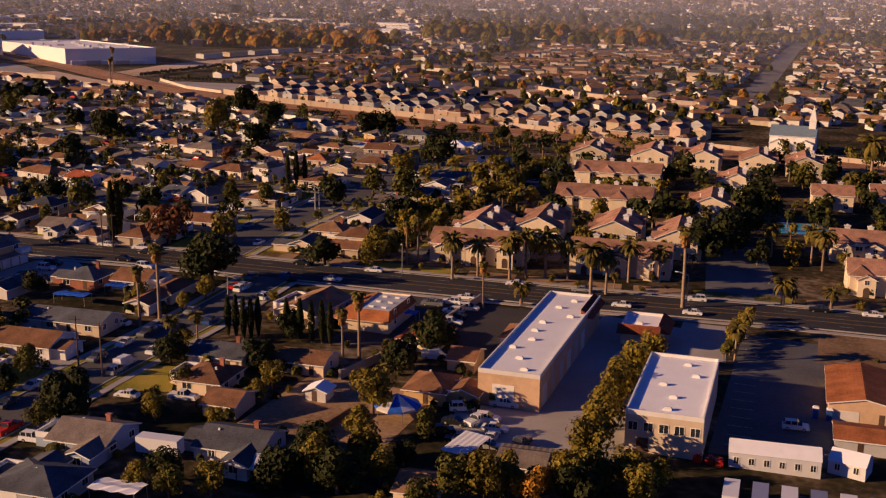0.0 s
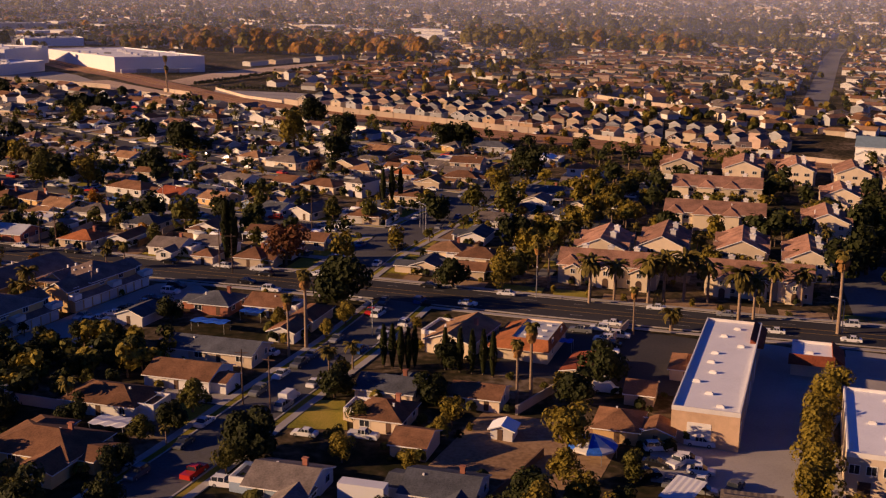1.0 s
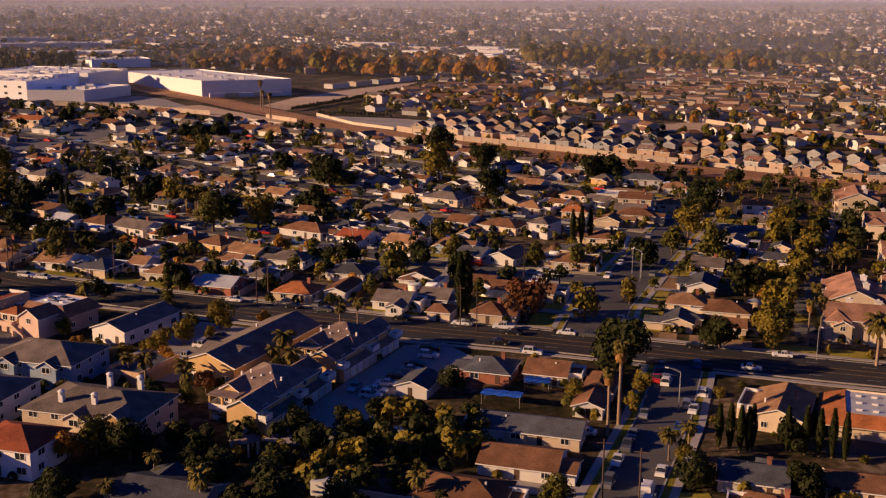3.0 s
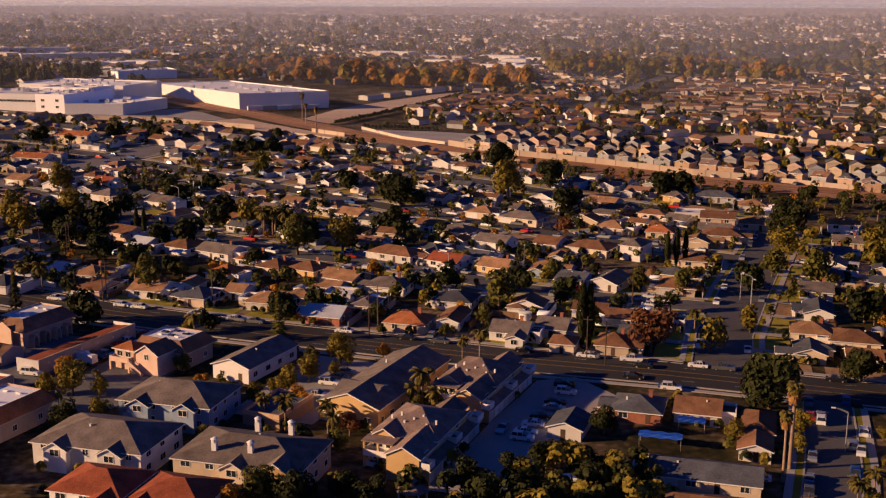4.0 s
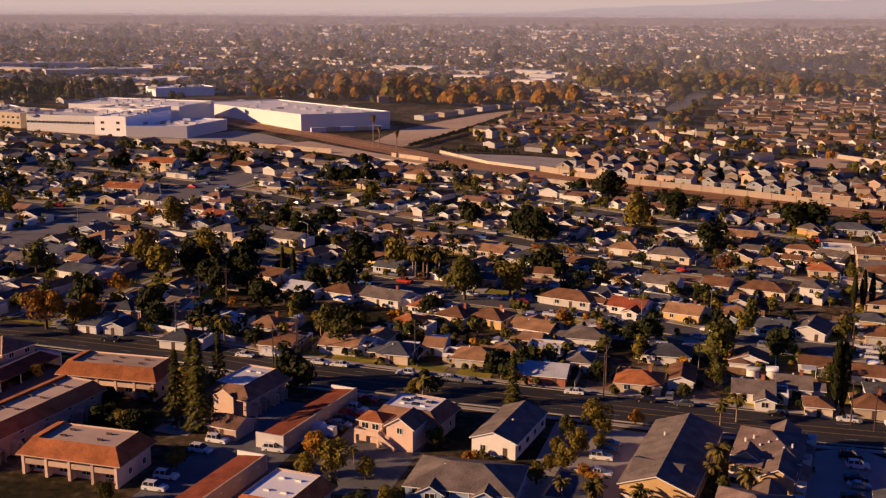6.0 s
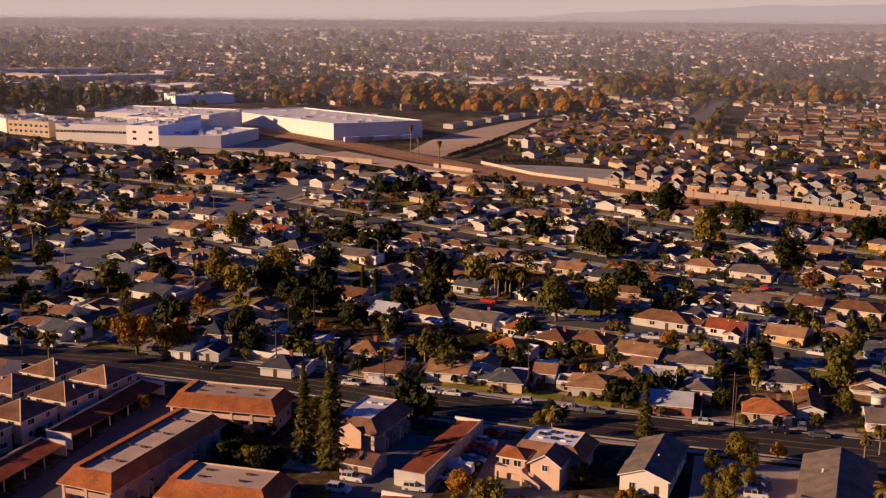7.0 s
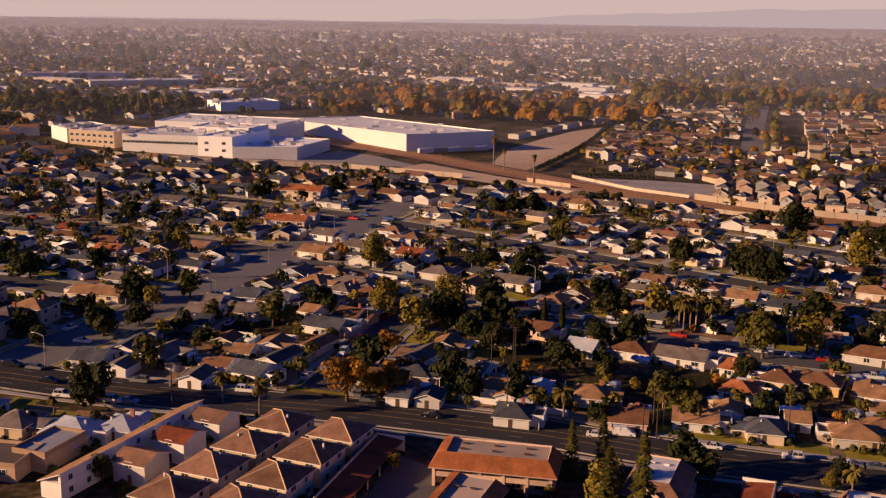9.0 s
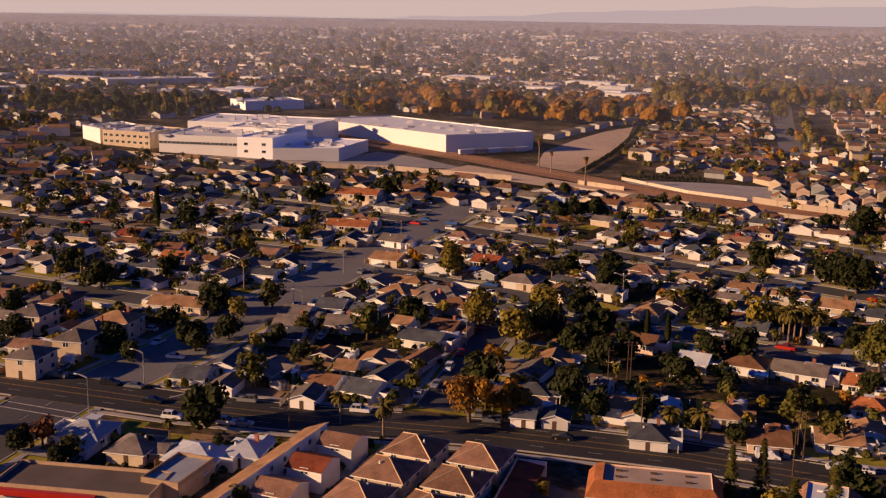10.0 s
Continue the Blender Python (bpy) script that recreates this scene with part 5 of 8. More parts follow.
patch("ground", [(-330, 349), (-300, 342), (-297, 350), (-326, 357)], LAWN, "dry grass corner lot", "lawn")
SAND = material("sand", [(0.44, 0.31, 0.20), (0.56, 0.41, 0.28), (0.64, 0.49, 0.35)], rough=1.0, scale=0.02, fine=0.3)
patch("ground", [(-262, 723), (-250, 787), (-225, 845), (-194, 907), (-166, 945), (-190, 843), (-215, 775), (-243, 704)], SAND, "pale sandy vacant lot beside the railway", "lot", 0.1)
patch("ground", [(-220, 682), (-176, 684), (-142, 676), (-150, 640), (-166, 630), (-194, 646), (-217, 668)], CONCRETE, "pale sandy concrete apron", "yard", 0.1)
patch("ground", [(-300, 716), (-262, 680), (-226, 650), (-200, 626), (-196, 616), (-222, 628), (-262, 652), (-290, 672), (-318, 690)], SAND, "pale trampled earth strip below the railway", "yard", 0.05)
g = Geo()
for k in range(14):
    for x0, y0, dx, dy in ((36.5, 184.0, 1.05, 4.3), (57.0, 181.0, 0.95, 4.1)):
        px, py = x0 + dx * k, y0 + dy * k
        ribbon(g, [(px, py), (px + 4.2, py - 1.0)], 0.07, -0.07, 0.06)
solid("trim", g, PAINT, "worn white parking stall lines", "road marking")
# railway corridor
rail_line = [(-520, 945), (-440, 872), (-380, 818), (-343, 780), (-303, 748), (-264, 705), (-243, 684), (-221, 659), (-196, 634), (-168, 614), (-131, 592), (-86, 571), (-46, 551), (7, 533), (100, 498), (260, 440)]
g = Geo()
ribbon(g, rail_line, 11.5, -11.5, 0.12)
solid("ground", g, material("rail_bed", [(0.28, 0.13, 0.065), (0.42, 0.215, 0.115), (0.52, 0.31, 0.185)], rough=1.0, scale=0.05, fine=0.8), "reddish-brown earth of a railway corridor", "railway")
g = Geo()
for o in (-2.5, -1.0, 2.5, 4.0):
    ribbon(g, rail_line, o + 0.08, o - 0.08, 0.34, thick=0.2)
solid("trim", g, plain("rusty_rail", (0.15, 0.085, 0.055), 0.8, 1.2, rough=0.7, bump=0.0), "rusty steel rails on the brown railway bed", "rails")


def wall_run(line, h, mat, label, th=0.3, name="boundary_wall"):
    g = Geo()
    pts = dense(line, 5.0)
    a, b = offset(pts, th / 2), offset(pts, -th / 2)
    for i in range(len(pts) - 1):
        z0, z1 = gz(*pts[i]), gz(*pts[i + 1])
        q = [(a[i], z0), (a[i + 1], z1), (b[i + 1], z1), (b[i], z0)]
        g.face([(p.x, p.y, z + h) for p, z in q][::-1])
        for (p0, w0), (p1, w1) in ((q[0], q[1]), (q[2], q[3]), (q[1], q[2]), (q[3], q[0])):
            g.face([(p0.x, p0.y, w0 - 0.4), (p1.x, p1.y, w1 - 0.4), (p1.x, p1.y, w1 + h), (p0.x, p0.y, w0 + h)])
        if i % 2 == 0:
            g.box(pts[i].x - 0.25, pts[i].x + 0.25, pts[i].y - 0.25, pts[i].y + 0.25, z0 - 0.4, z0 + h + 0.12)
    return solid(name, g, mat, label, "wall", kind="")


CREAMWALL = plain("painted_wall", (0.62, 0.50, 0.38), 0.85, 1.1, rough=0.9, scale=0.1)
wall_run([(-166, 629), (-147, 614), (-128, 601), (-86, 584), (-46, 564), (-24, 557)], 3.0, CREAMWALL, "long pale sound wall beside the railway")
wall_run([(-12, 555), (10, 546), (60, 526), (160, 486)], 2.2, CREAMWALL, "low cream wall beside the railway")
wall_run([(-6, 743), (8, 726), (35, 693), (54, 681), (110, 662)], 2.6, CREAMWALL, "cream wall along the dry drainage strip")
wall_run([(-246, 664), (-225, 649)], 2.2, CREAMWALL, "short pale wall beside the railway")
wall_run([(-220, 684), (-193, 648), (-168, 632)], 1.6, CREAMWALL, "low pale edge of the concrete apron")
wall_run([(-500, 707), (-430, 688), (-340, 686), (-280, 668)], 2.6, CREAMWALL, "long cream boundary wall below the white factory")
wall_run([(-262, 650), (-222, 626), (-190, 608), (-160, 594), (-128, 579)], 2.0, BLOCKWALL, "pale block wall at the end of the gardens")
wall_run([(-34, 205), (-24, 222), (-8, 262)], 1.8, BLOCKWALL, "pale block wall along the restaurant lot")
wall_run([(-39.3, 166.7), (-33.6, 178.1), (-29.4, 187.6)], 1.5, FENCE, "brown board fence beside the bare yard", name="fence")
wall_run([(-127, 197.5), (-111, 194)], 2.0, BLOCKWALL, "grey block garden wall")
wall_run([(-289, 346), (-262, 337)], 1.5, TRIM, "white picket-style fence along the sidewalk", name="fence")


# ---------------------------------------------------------------- workshops by the main road
def workshop(x, y, w, d, h, rot, wall, roof, label, doors=0, windows=0, mansard=None, door_label="white roll-up door"):
    """A flat-roofed block with parapet, roll-up doors and roof vents."""
    TAKEN.append((x, y, max(w, d) * 0.5))
    root = thing("commercial_building", pose(x, y, gz(x, y), 0, 0, rot), label, "building")
    part("wall", walls_box(w, d, h - 0.3), WALLS[wall], root)
    part("roof", flat_roof(w, d, h, 0.45), [ROOFS[roof], WALLS["w"]], root)
    r = random.Random(int(w * 10 + d))
    for i in range(doors):
        yy = -d / 2 + (i + 0.6) * (d * 0.72) / doors
        part("roll_up_door", shared(("roll_up_door", 3.4), lambda: door_panels(3.4, 4.0, 8), [DOORPAINT]), None, root, door_label, at=side("e", w, d, yy, 0))
    for i in range(windows):
        a = (i + 0.5) * w / windows - w / 2
        part("window", window_mesh(1.5, 1.5), None, root, at=side("s", w, d, a, h * 0.55))
    for i in range(int(d / 6)):
        g = Geo()
        px, py = r.uniform(-0.3, 0.3) * w, -d / 2 + (i + 0.5) * 6
        g.box(px - 0.7, px + 0.7, py - 0.3, py + 0.3, h - 0.15, h + 0.35)
        g.box(px - 0.5, px + 0.5, py - 0.2, py + 0.2, h + 0.35, h + 0.5)
        part("roof_vent", g, TRIM, root, "low white roof vent")
    if mansard:
        x0, x1, y0, y1 = mansard
        g = Geo()
        g.face([(x0, y0, h + 0.9), (x1, y0, h - 1.0), (x1, y1, h - 1.0), (x0, y1, h + 0.9)])
        g.face([(x0, y0, h + 0.9), (x0, y1, h + 0.9), (x0, y1, h - 1.0), (x0, y0, h - 1.0)])
        g.face([(x0, y0, h + 0.9), (x0, y0, h - 1.0), (x1, y0, h - 1.0)])
        g.face([(x0, y1, h + 0.9), (x1, y1, h - 1.0), (x0, y1, h - 1.0)])
        part("mansard", g, ROOFS["r"], root, "sloping red tile mansard")
    return root


shop = workshop(6.4, 222.3, 11.8, 56.5, 6.5, -15.4, "n", "w", "long tan block workshop with white flat roof", doors=6, mansard=(4.4, 7.2, 14, 28.4))
part("roll_up_door", shared(("roll_up_door", 4.2), lambda: door_panels(4.2, 4.2, 8), [DOORPAINT]), None, shop, "white roll-up door", at=pose(-1.0, -28.25, 0))
grey = workshop(29.0, 193.2, 13.0, 31.5, 7.0, -14.5, "c", "w", "tan two-storey workshop with grey-white flat roof", windows=5)
part("door", shared(("roll_up_door", 2.0), lambda: door_panels(2.0, 2.6, 5), [DARKDOOR]), None, grey, at=pose(-3.5, -15.75, 0))
tiny = workshop(28.6, 239.0, 8.6, 10.5, 4.2, -14.0, "c", "w", "small shop with white roof and red tile edge", mansard=(3.8, 6.4, -5.25, 5.25))
g = Geo()
g.face([(-4.9, -5.6, 4.9), (4.3, -5.6, 4.9), (4.3, -7.6, 3.2), (-4.9, -7.6, 3.2)][::-1])
g.face([(-4.9, -5.6, 4.9), (-4.9, -7.6, 3.2), (-4.9, -5.6, 3.2)])
part("mansard", g, ROOFS["r"], tiny, "sloping red tile mansard")
g = Geo()
for i, (a, s) in enumerate(((0, 1.0), (1.6, 0.8), (-2.0, 0.9))):
    g.box(a - 0.7, a + 0.7, -0.5, 0.5, 0.0, 0.8 * s + 0.3)
    g.box(a - 0.2, a + 0.5, -0.3, 0.3, 0.8, 1.2 * s + 0.4)
machine = thing("machine", pose(32.5, 175.6, gz(32.5, 175.6), 0, 0, -14), "small red yard machine beside the workshop", "machine")
part("body", g, PAINTS["red"], machine)


def tent(x, y, w, d, h, rot, wins):
    TAKEN.append((x, y, w / 2))
    root = thing("event_tent", pose(x, y, gz(x, y), 0, 0, rot), "long white fabric tent with small clear windows", "tent")
    cloth = plain("tent_fabric", (0.78, 0.78, 0.8), 0.93, 1.05, rough=0.7, scale=0.5, bump=0.1)
    g = roof_gable(w, d, h, 1.3, 0.15, 0.06, 0.1)
    part("canopy", g, [cloth, cloth], root)
    part("side_curtain", walls_gable(w, d, h, 1.3, 0.4), cloth, root)
    for i in range(wins):
        part("window", window_mesh(0.8, 1.1), None, root, at=side("s", w, d, (i + 0.5) * w / wins - w / 2, 0.9))


tent(43.2, 176.2, 14.6, 5.6, 2.9, -11.5, 6)
tent(55.5, 175.5, 6.0, 5.0, 2.5, -30, 2)
house(66.5, 206.5, 12.5, 21, "y", "g", "o", "n", rot=-14, e=3.6, detail=1, name="storage_shed", rise=1.3)
house(60.5, 186.5, 9, 8, "x", "g", "o", "g", rot=-14, e=2.6, detail=1, name="storage_shed", rise=0.9)


def trailer(x, y, rot, length=8.0, tone="w"):
    TAKEN.append((x, y, 3))
    root = thing("box_trailer", pose(x, y, gz(x, y) + 0.05, 0, 0, rot), "white box trailer with dark wheels", "trailer")
    g = Geo()
    g.box(-length / 2, length / 2, -1.2, 1.2, 0.9, 3.4)
    g.box(-length / 2 + 0.1, length / 2 - 0.1, -1.0, 1.0, 0.7, 0.9)
    g.box(-length / 2 - 0.03, -length / 2, -1.1, 1.1, 1.0, 3.3)
    part("cargo_box", g, PAINTS["white"] if tone == "w" else PAINTS["silver"], root)
    for sx in (-0.32, 0.30):
        for sy in (-1.0, 1.0):
            part("wheel", SHARED["wheel"], None, root, at=pose(sx * length, sy, 0.36))
    return root


car(26.0, 262.5, 168, "sedan", "white")
for cx, cy, ck, cc in ((-15.0, 258.0, "suv", "white"), (-14.5, 250.5, "suv", "white"), (-13.2, 247.0, "sedan", "black"), (-11.8, 262.5, "sedan", "white"), (-19.5, 256.0, "pickup", "grey")):
    car(cx, cy, 168, ck, cc)
patch("ground", [(64, 229), (79, 226), (86, 247), (70, 250)], EARTH, "bare brown dirt lot behind the sheds", "lot", 0.05)
patch("pavement", [(33.5, 228.5), (44.5, 226), (49, 251), (39.5, 253)], CONCRETE, "pale concrete forecourt", "yard", 0.06)


def toilet(x, y):
    """A portable toilet: moulded cabin, door, domed roof."""
    root = thing("portable_toilet", pose(x, y, gz(x, y), 0, 0, -14), "blue plastic portable toilet beside a shed", "toilet")
    g = Geo()
    g.box(-0.58, 0.58, -0.58, 0.58, 0.0, 2.1)
    part("cabin", g, TARP, root)
    g = Geo()
    g.box(-0.42, 0.42, -0.63, -0.58, 0.15, 1.95)
    part("door", g, PAINTS["blue"], root)
    g = Geo()
    for i in range(4):
        c = [(-0.62, -0.62), (0.62, -0.62), (0.62, 0.62), (-0.62, 0.62)]
        p, q = c[i], c[(i + 1) % 4]
        g.face([(*p, 2.1), (*q, 2.1), (q[0] * 0.6, q[1] * 0.6, 2.34), (p[0] * 0.6, p[1] * 0.6, 2.34)])
    g.face([(-0.37, -0.37, 2.34), (0.37, -0.37, 2.34), (0.37, 0.37, 2.34), (-0.37, 0.37, 2.34)])
    part("roof", g, TRIM, root)


toilet(55.7, 198.2)
toilet(58.1, 197.6)


def yard_shed(x, y, w, d, rot, mat, label):
    """An open lean-to of corrugated sheet on posts."""
    root = thing("lean_to_shed", pose(x, y, gz(x, y), 0, 0, rot), label, "shed")
    g = Geo()
    n = int(w / 0.5)
    for i in range(n):
        x0, x1 = -w / 2 + w * i / n, -w / 2 + w * (i + 1) / n
        lift = 0.05 * (i % 2)
        g.face([(x0, -d / 2, 2.3 + lift), (x1, -d / 2, 2.35 - lift), (x1, d / 2, 2.95 - lift), (x0, d / 2, 2.9 + lift)])
    part("roof_sheet", g, mat, root)
    for sx in (-1, 0, 1):
        for sy, top in ((-1, 2.3), (1, 2.85)):
            g = Geo()
            g.box(sx * (w / 2 - 0.2) - 0.07, sx * (w / 2 - 0.2) + 0.07, sy * (d / 2 - 0.2) - 0.07, sy * (d / 2 - 0.2) + 0.07, -0.4, top)
            part("post", g, POLEWOOD, root)


yard_shed(2.0, 169.5, 9.5, 5.5, -12, ROOFS["g"], "weathered corrugated lean-to over stored goods")
yard_shed(-8.0, 172.5, 5.0, 8.0, -30, ROOFS["w"], "white sheet lean-to beside parked trucks")
yard_shed(-40.0, 161.0, 6.0, 5.0, -12, ROOFS["m"], "pale metal patio cover behind a house")
trailer(-57.5, 166.5, -12, 7.5)
for cx, cy, cr, ck, cc in ((-9.5, 192.5, 10, "suv", "white"), (-6.5, 187.0, 50, "pickup", "white"), (-10.5, 186.0, -20, "sedan", "black"), (-9.0, 179.5, 70, "sedan", "grey"), (-4.0, 176.5, -12, "sedan", "silver"), (1.0, 178.0, 60, "pickup", "grey"), (-12.5, 181.5, 15, "suv", "black")):
    car(cx, cy, cr, ck, cc)
for kind, x, y, k in (("olive", -0.8, 160.0, 0.8), ("gold", 4.0, 161.5, 0.6), ("olive", 8.0, 163.0, 0.7), ("round", 13.5, 163.0, 0.75), ("olive", 17.5, 164.5, 0.75), ("olive", 22.5, 165.0, 0.6), ("olive", -4.5, 156.5, 0.9), ("round", -9.0, 157.0, 0.8), ("gold", 2.0, 156.0, 0.8), ("dark", 10.0, 157.0, 0.8), ("olive", 19.0, 158.5, 0.8), ("olive", -26.5, 177.0, 0.75), ("dark", -32.0, 165.0, 0.8), ("dark", -36.0, 158.0, 0.8), ("dark", -27.0, 157.0, 0.8), ("olive", -21.0, 161.0, 0.7), ("dark", -54.0, 158.0, 0.6), ("dark", -18.0, 168.0, 0.5)):
    TAKEN.append((x, y, 1.0))
    tree(kind, x, y, k)
for i in range(6):
    trailer(33.0 + 4.2 * i, 160.0 - 0.8 * i, 76, 6.5, "ws"[i % 2])
# delivery truck
root = trailer(-130.5, 197.0, -10, 5.6)
root.name = "box_truck"
tagged(root, "white box truck parked by a garden wall", "truck")
g = Geo()
extrude(g, [(2.8, 1.9), (3.0, 2.2), (3.9, 2.15), (4.3, 1.4), (4.9, 1.3), (5.0, 0.7)], 1.05, 0.5, 0.1)
part("cab", g, PAINTS["white"], root)
g = Geo()
g.face([(3.95, -0.95, 2.12), (3.95, 0.95, 2.12), (4.34, 0.95, 1.42), (4.34, -0.95, 1.42)][::-1])
part("windscreen", g, GLASS, root)


# ---------------------------------------------------------------- restaurant, canopy, tarps
def striped_canopy(x, y, r, h):
    root = thing("round_canopy", pose(x, y, gz(x, y)), "round blue and white peaked garden canopy", "canopy")
    for i in range(10):
        g = Geo()
        a, b = 2 * math.pi * i / 10, 2 * math.pi * (i + 1) / 10
        p, q = (r * math.cos(a), r * math.sin(a), 2.3), (r * math.cos(b), r * math.sin(b), 2.3)
        t = (0, 0, h)
        g.face([p, q, t])
        g.face([(p[0], p[1], 1.9), (q[0], q[1], 1.9), q, p])
        part("canopy_panel", g, TARP if i % 2 else WALLS["w"], root)
    for i in range(5):
        a = 2 * math.pi * i / 5
        g = Geo()
        g.tube([(r * 0.95 * math.cos(a), r * 0.95 * math.sin(a), -0.3), (r * 0.95 * math.cos(a), r * 0.95 * math.sin(a), 2.2)], [0.06, 0.06], 6)
        part("post", g, STEEL, root)


striped_canopy(-21.0, 188.5, 4.3, 4.3)


def tarp(x, y, w, d, h, rot, mat, label):
    root = thing("tarpaulin_shelter", pose(x, y, gz(x, y), 0, 0, rot), label, "shelter")
    g = Geo()
    n = 6
    for i in range(n):
        for j in range(3):
            def at(a, b):
                return (-w / 2 + w * a / n, -d / 2 + d * b / 3, h - 0.25 * ((a + b) % 2) + 0.25 * (b == 1))
            g.face([at(i, j), at(i + 1, j), at(i + 1, j + 1), at(i, j + 1)])
    part("sheet", g, mat, root)
    for sx in (-1, 1):
        for sy in (-1, 1):
            g = Geo()
            g.tube([(sx * w * 0.47, sy * d * 0.45, -0.3), (sx * w * 0.47, sy * d * 0.45, h - 0.2)], [0.05, 0.05], 5)
            part("post", g, STEEL, root)


tarp(-102.5, 244, 8.5, 3.5, 2.4, -12, TARP, "creased blue tarpaulin shelter in a back yard")
tarp(-95, 253, 5.5, 3.5, 2.4, -12, TARP, "blue tarpaulin over a patio")
tarp(-104, 186.5, 7, 4.5, 2.5, -13, ROOFS["w"], "white flat carport cover beside a house")
house(-111.5, 177.0, 17, 12, "x", "h", "b", "y", rot=-14, wing=1)
tree("dark", -79.5, 181.5, 0.95)
tarp(-24, 243, 4.5, 3.0, 2.4, -12, TARP, "blue shade sail over patio tables")
tarp(-238, 376, 5.0, 4.0, 2.6, -20, TARP, "blue and white patio cover")
tarp(-59, 151, 8, 4, 2.4, -12, ROOFS["w"], "white ribbed patio cover")
tarp(-120, 222, 6, 3.5, 2.4, -12, ROOFS["w"], "white ribbed cover over a parked car")


# ---------------------------------------------------------------- apartments south of the road
def garage_flats(x, y, rot, wall="y", roof="q"):
    """Two-storey flats: a hipped main block, a gabled wing to the south-east, balconies, and a row of garages under a lean-to."""
    root = house(x, y, 12.6, 16.0, "x", "h", roof, wall, rot=rot, storeys=2, name="apartment_building", detail=1, chimney=False, e=2.7, rise=2.9)
    body(root, 6.4, 13.0, "y", "g", 5.0, 1.7, roof, wall, at=pose(3.0, -9.6, 0))
    body(root, 5.2, 8.0, "y", "g", 5.2, 1.5, roof, wall, at=pose(2.2, 7.6, 0))
    body(root, 5.0, 5.4, "y", "g", 5.4, 1.5, roof, wall, at=pose(-3.6, -7.0, 0))
    w, y0, y1 = 6.2, -15.6, 11.4
    g = Geo()
    g.box(w, w + 1.6, y0 + 0.1, y1 - 0.1, -0.6, 2.6)
    part("garage", g, WALLS[wall], root)
    n = 9
    for i in range(n):
        yy = y0 + (i + 0.5) * (y1 - y0) / n
        part("garage_door", shared(("garage_door", 2.5), lambda: door_panels(2.5, 2.1), [DOORPAINT]), None, root, "white garage door", at=pose(w + 1.6, yy, 0, 0, 0, 90))
    g = Geo()
    za, zb = 3.6, 2.6
    top = [(w - 0.4, y0 - 0.3, za), (w + 2.2, y0 - 0.3, zb), (w + 2.2, y1 + 0.3, zb), (w - 0.4, y1 + 0.3, za)]
    g.face(top)
    g.face([(p[0], p[1], p[2] - 0.18) for p in top][::-1], 1)
    for i in range(4):
        p, q = top[i], top[(i + 1) % 4]
        g.face([(p[0], p[1], p[2] - 0.18), (q[0], q[1], q[2] - 0.18), q, p], 1)
    part("lean_to_roof", g, [ROOFS[roof], TRIM], root)
    for yy in (-13.0, -4.2, 2.6, 9.0):
        part("window", window_mesh(1.5, 1.2), None, root, at=pose(6.3, yy, 3.9, 0, 0, 90))
    for bx0, bx1, by0, by1, bz in ((6.3, 8.2, -2.6, 0.6, 3.0), (6.3, 8.4, 8.6, 12.2, 3.0), (6.3, 8.2, -15.9, -13.4, 3.0), (-6.4, -0.4, -13.0, -9.6, 2.6), (-6.4, -0.4, -12.4, -9.6, 0.0)):
        g = Geo()
        g.box(bx0, bx1, by0, by1, bz - 0.2, bz)
        for q in ((bx1 - 0.12, bx1, by0, by1), (bx0, bx1, by0, by0 + 0.12), (bx0, bx1, by1 - 0.12, by1), (bx0, bx0 + 0.12, by0, by1)):
            g.box(*q, bz, bz + 1.0)
        part("balcony", g, TRIM, root, "white boxed balcony")
    for px in (-6.2, -3.4, -0.6):
        g = Geo()
        g.box(px - 0.18, px + 0.18, -12.9, -12.5, -0.6, 5.2)
        part("post", g, WALLS[wall], root)
    g = Geo()
    g.box(-6.6, -0.2, -13.2, -9.4, 5.2, 5.4)
    part("porch_roof", g, ROOFS[roof], root)
    for px in (-4.8, -2.2):
        for z in (0.5, 3.1):
            part("window", window_mesh(1.8, 1.8), None, root, at=pose(px, -9.72, z))
    for k in range(7):
        g = Geo()
        px, py = -4.5 + 1.5 * k, -3.6 + 1.3 * math.sin(k * 2.1)
        hz = 5.3 + 2.9 * (1 - abs(py) / 8.5)
        g.box(px - 0.18, px + 0.18, py - 0.18, py + 0.18, hz - 0.5, hz + 0.3)
        part("roof_vent", g, TRIM, root, "small white roof vent")
    return root


garage_flats(-138.4, 268.3, -20.0)
garage_flats(-149.1, 237.9, -18.0)
gazebo = thing("gazebo", pose(-148.7, 213.8, gz(-148.7, 213.8), 0, 0, -18), "small octagonal gazebo with taupe tile roof", "gazebo")
g = Geo()
for i in range(8):
    a, b = math.pi / 4 * i, math.pi / 4 * (i + 1)
    g.face([(3.0 * math.cos(a), 3.0 * math.sin(a), 2.6), (3.0 * math.cos(b), 3.0 * math.sin(b), 2.6), (0.9 * math.cos(b), 0.9 * math.sin(b), 3.6), (0.9 * math.cos(a), 0.9 * math.sin(a), 3.6)])
    g.face([(0.9 * math.cos(a), 0.9 * math.sin(a), 4.0), (0.9 * math.cos(b), 0.9 * math.sin(b), 4.0), (0, 0, 4.9)])
    g.face([(0.8 * math.cos(a), 0.8 * math.sin(a), 3.6), (0.8 * math.cos(b), 0.8 * math.sin(b), 3.6), (0.8 * math.cos(b), 0.8 * math.sin(b), 4.0), (0.8 * math.cos(a), 0.8 * math.sin(a), 4.0)])
part("roof", g, ROOFS["q"], gazebo)
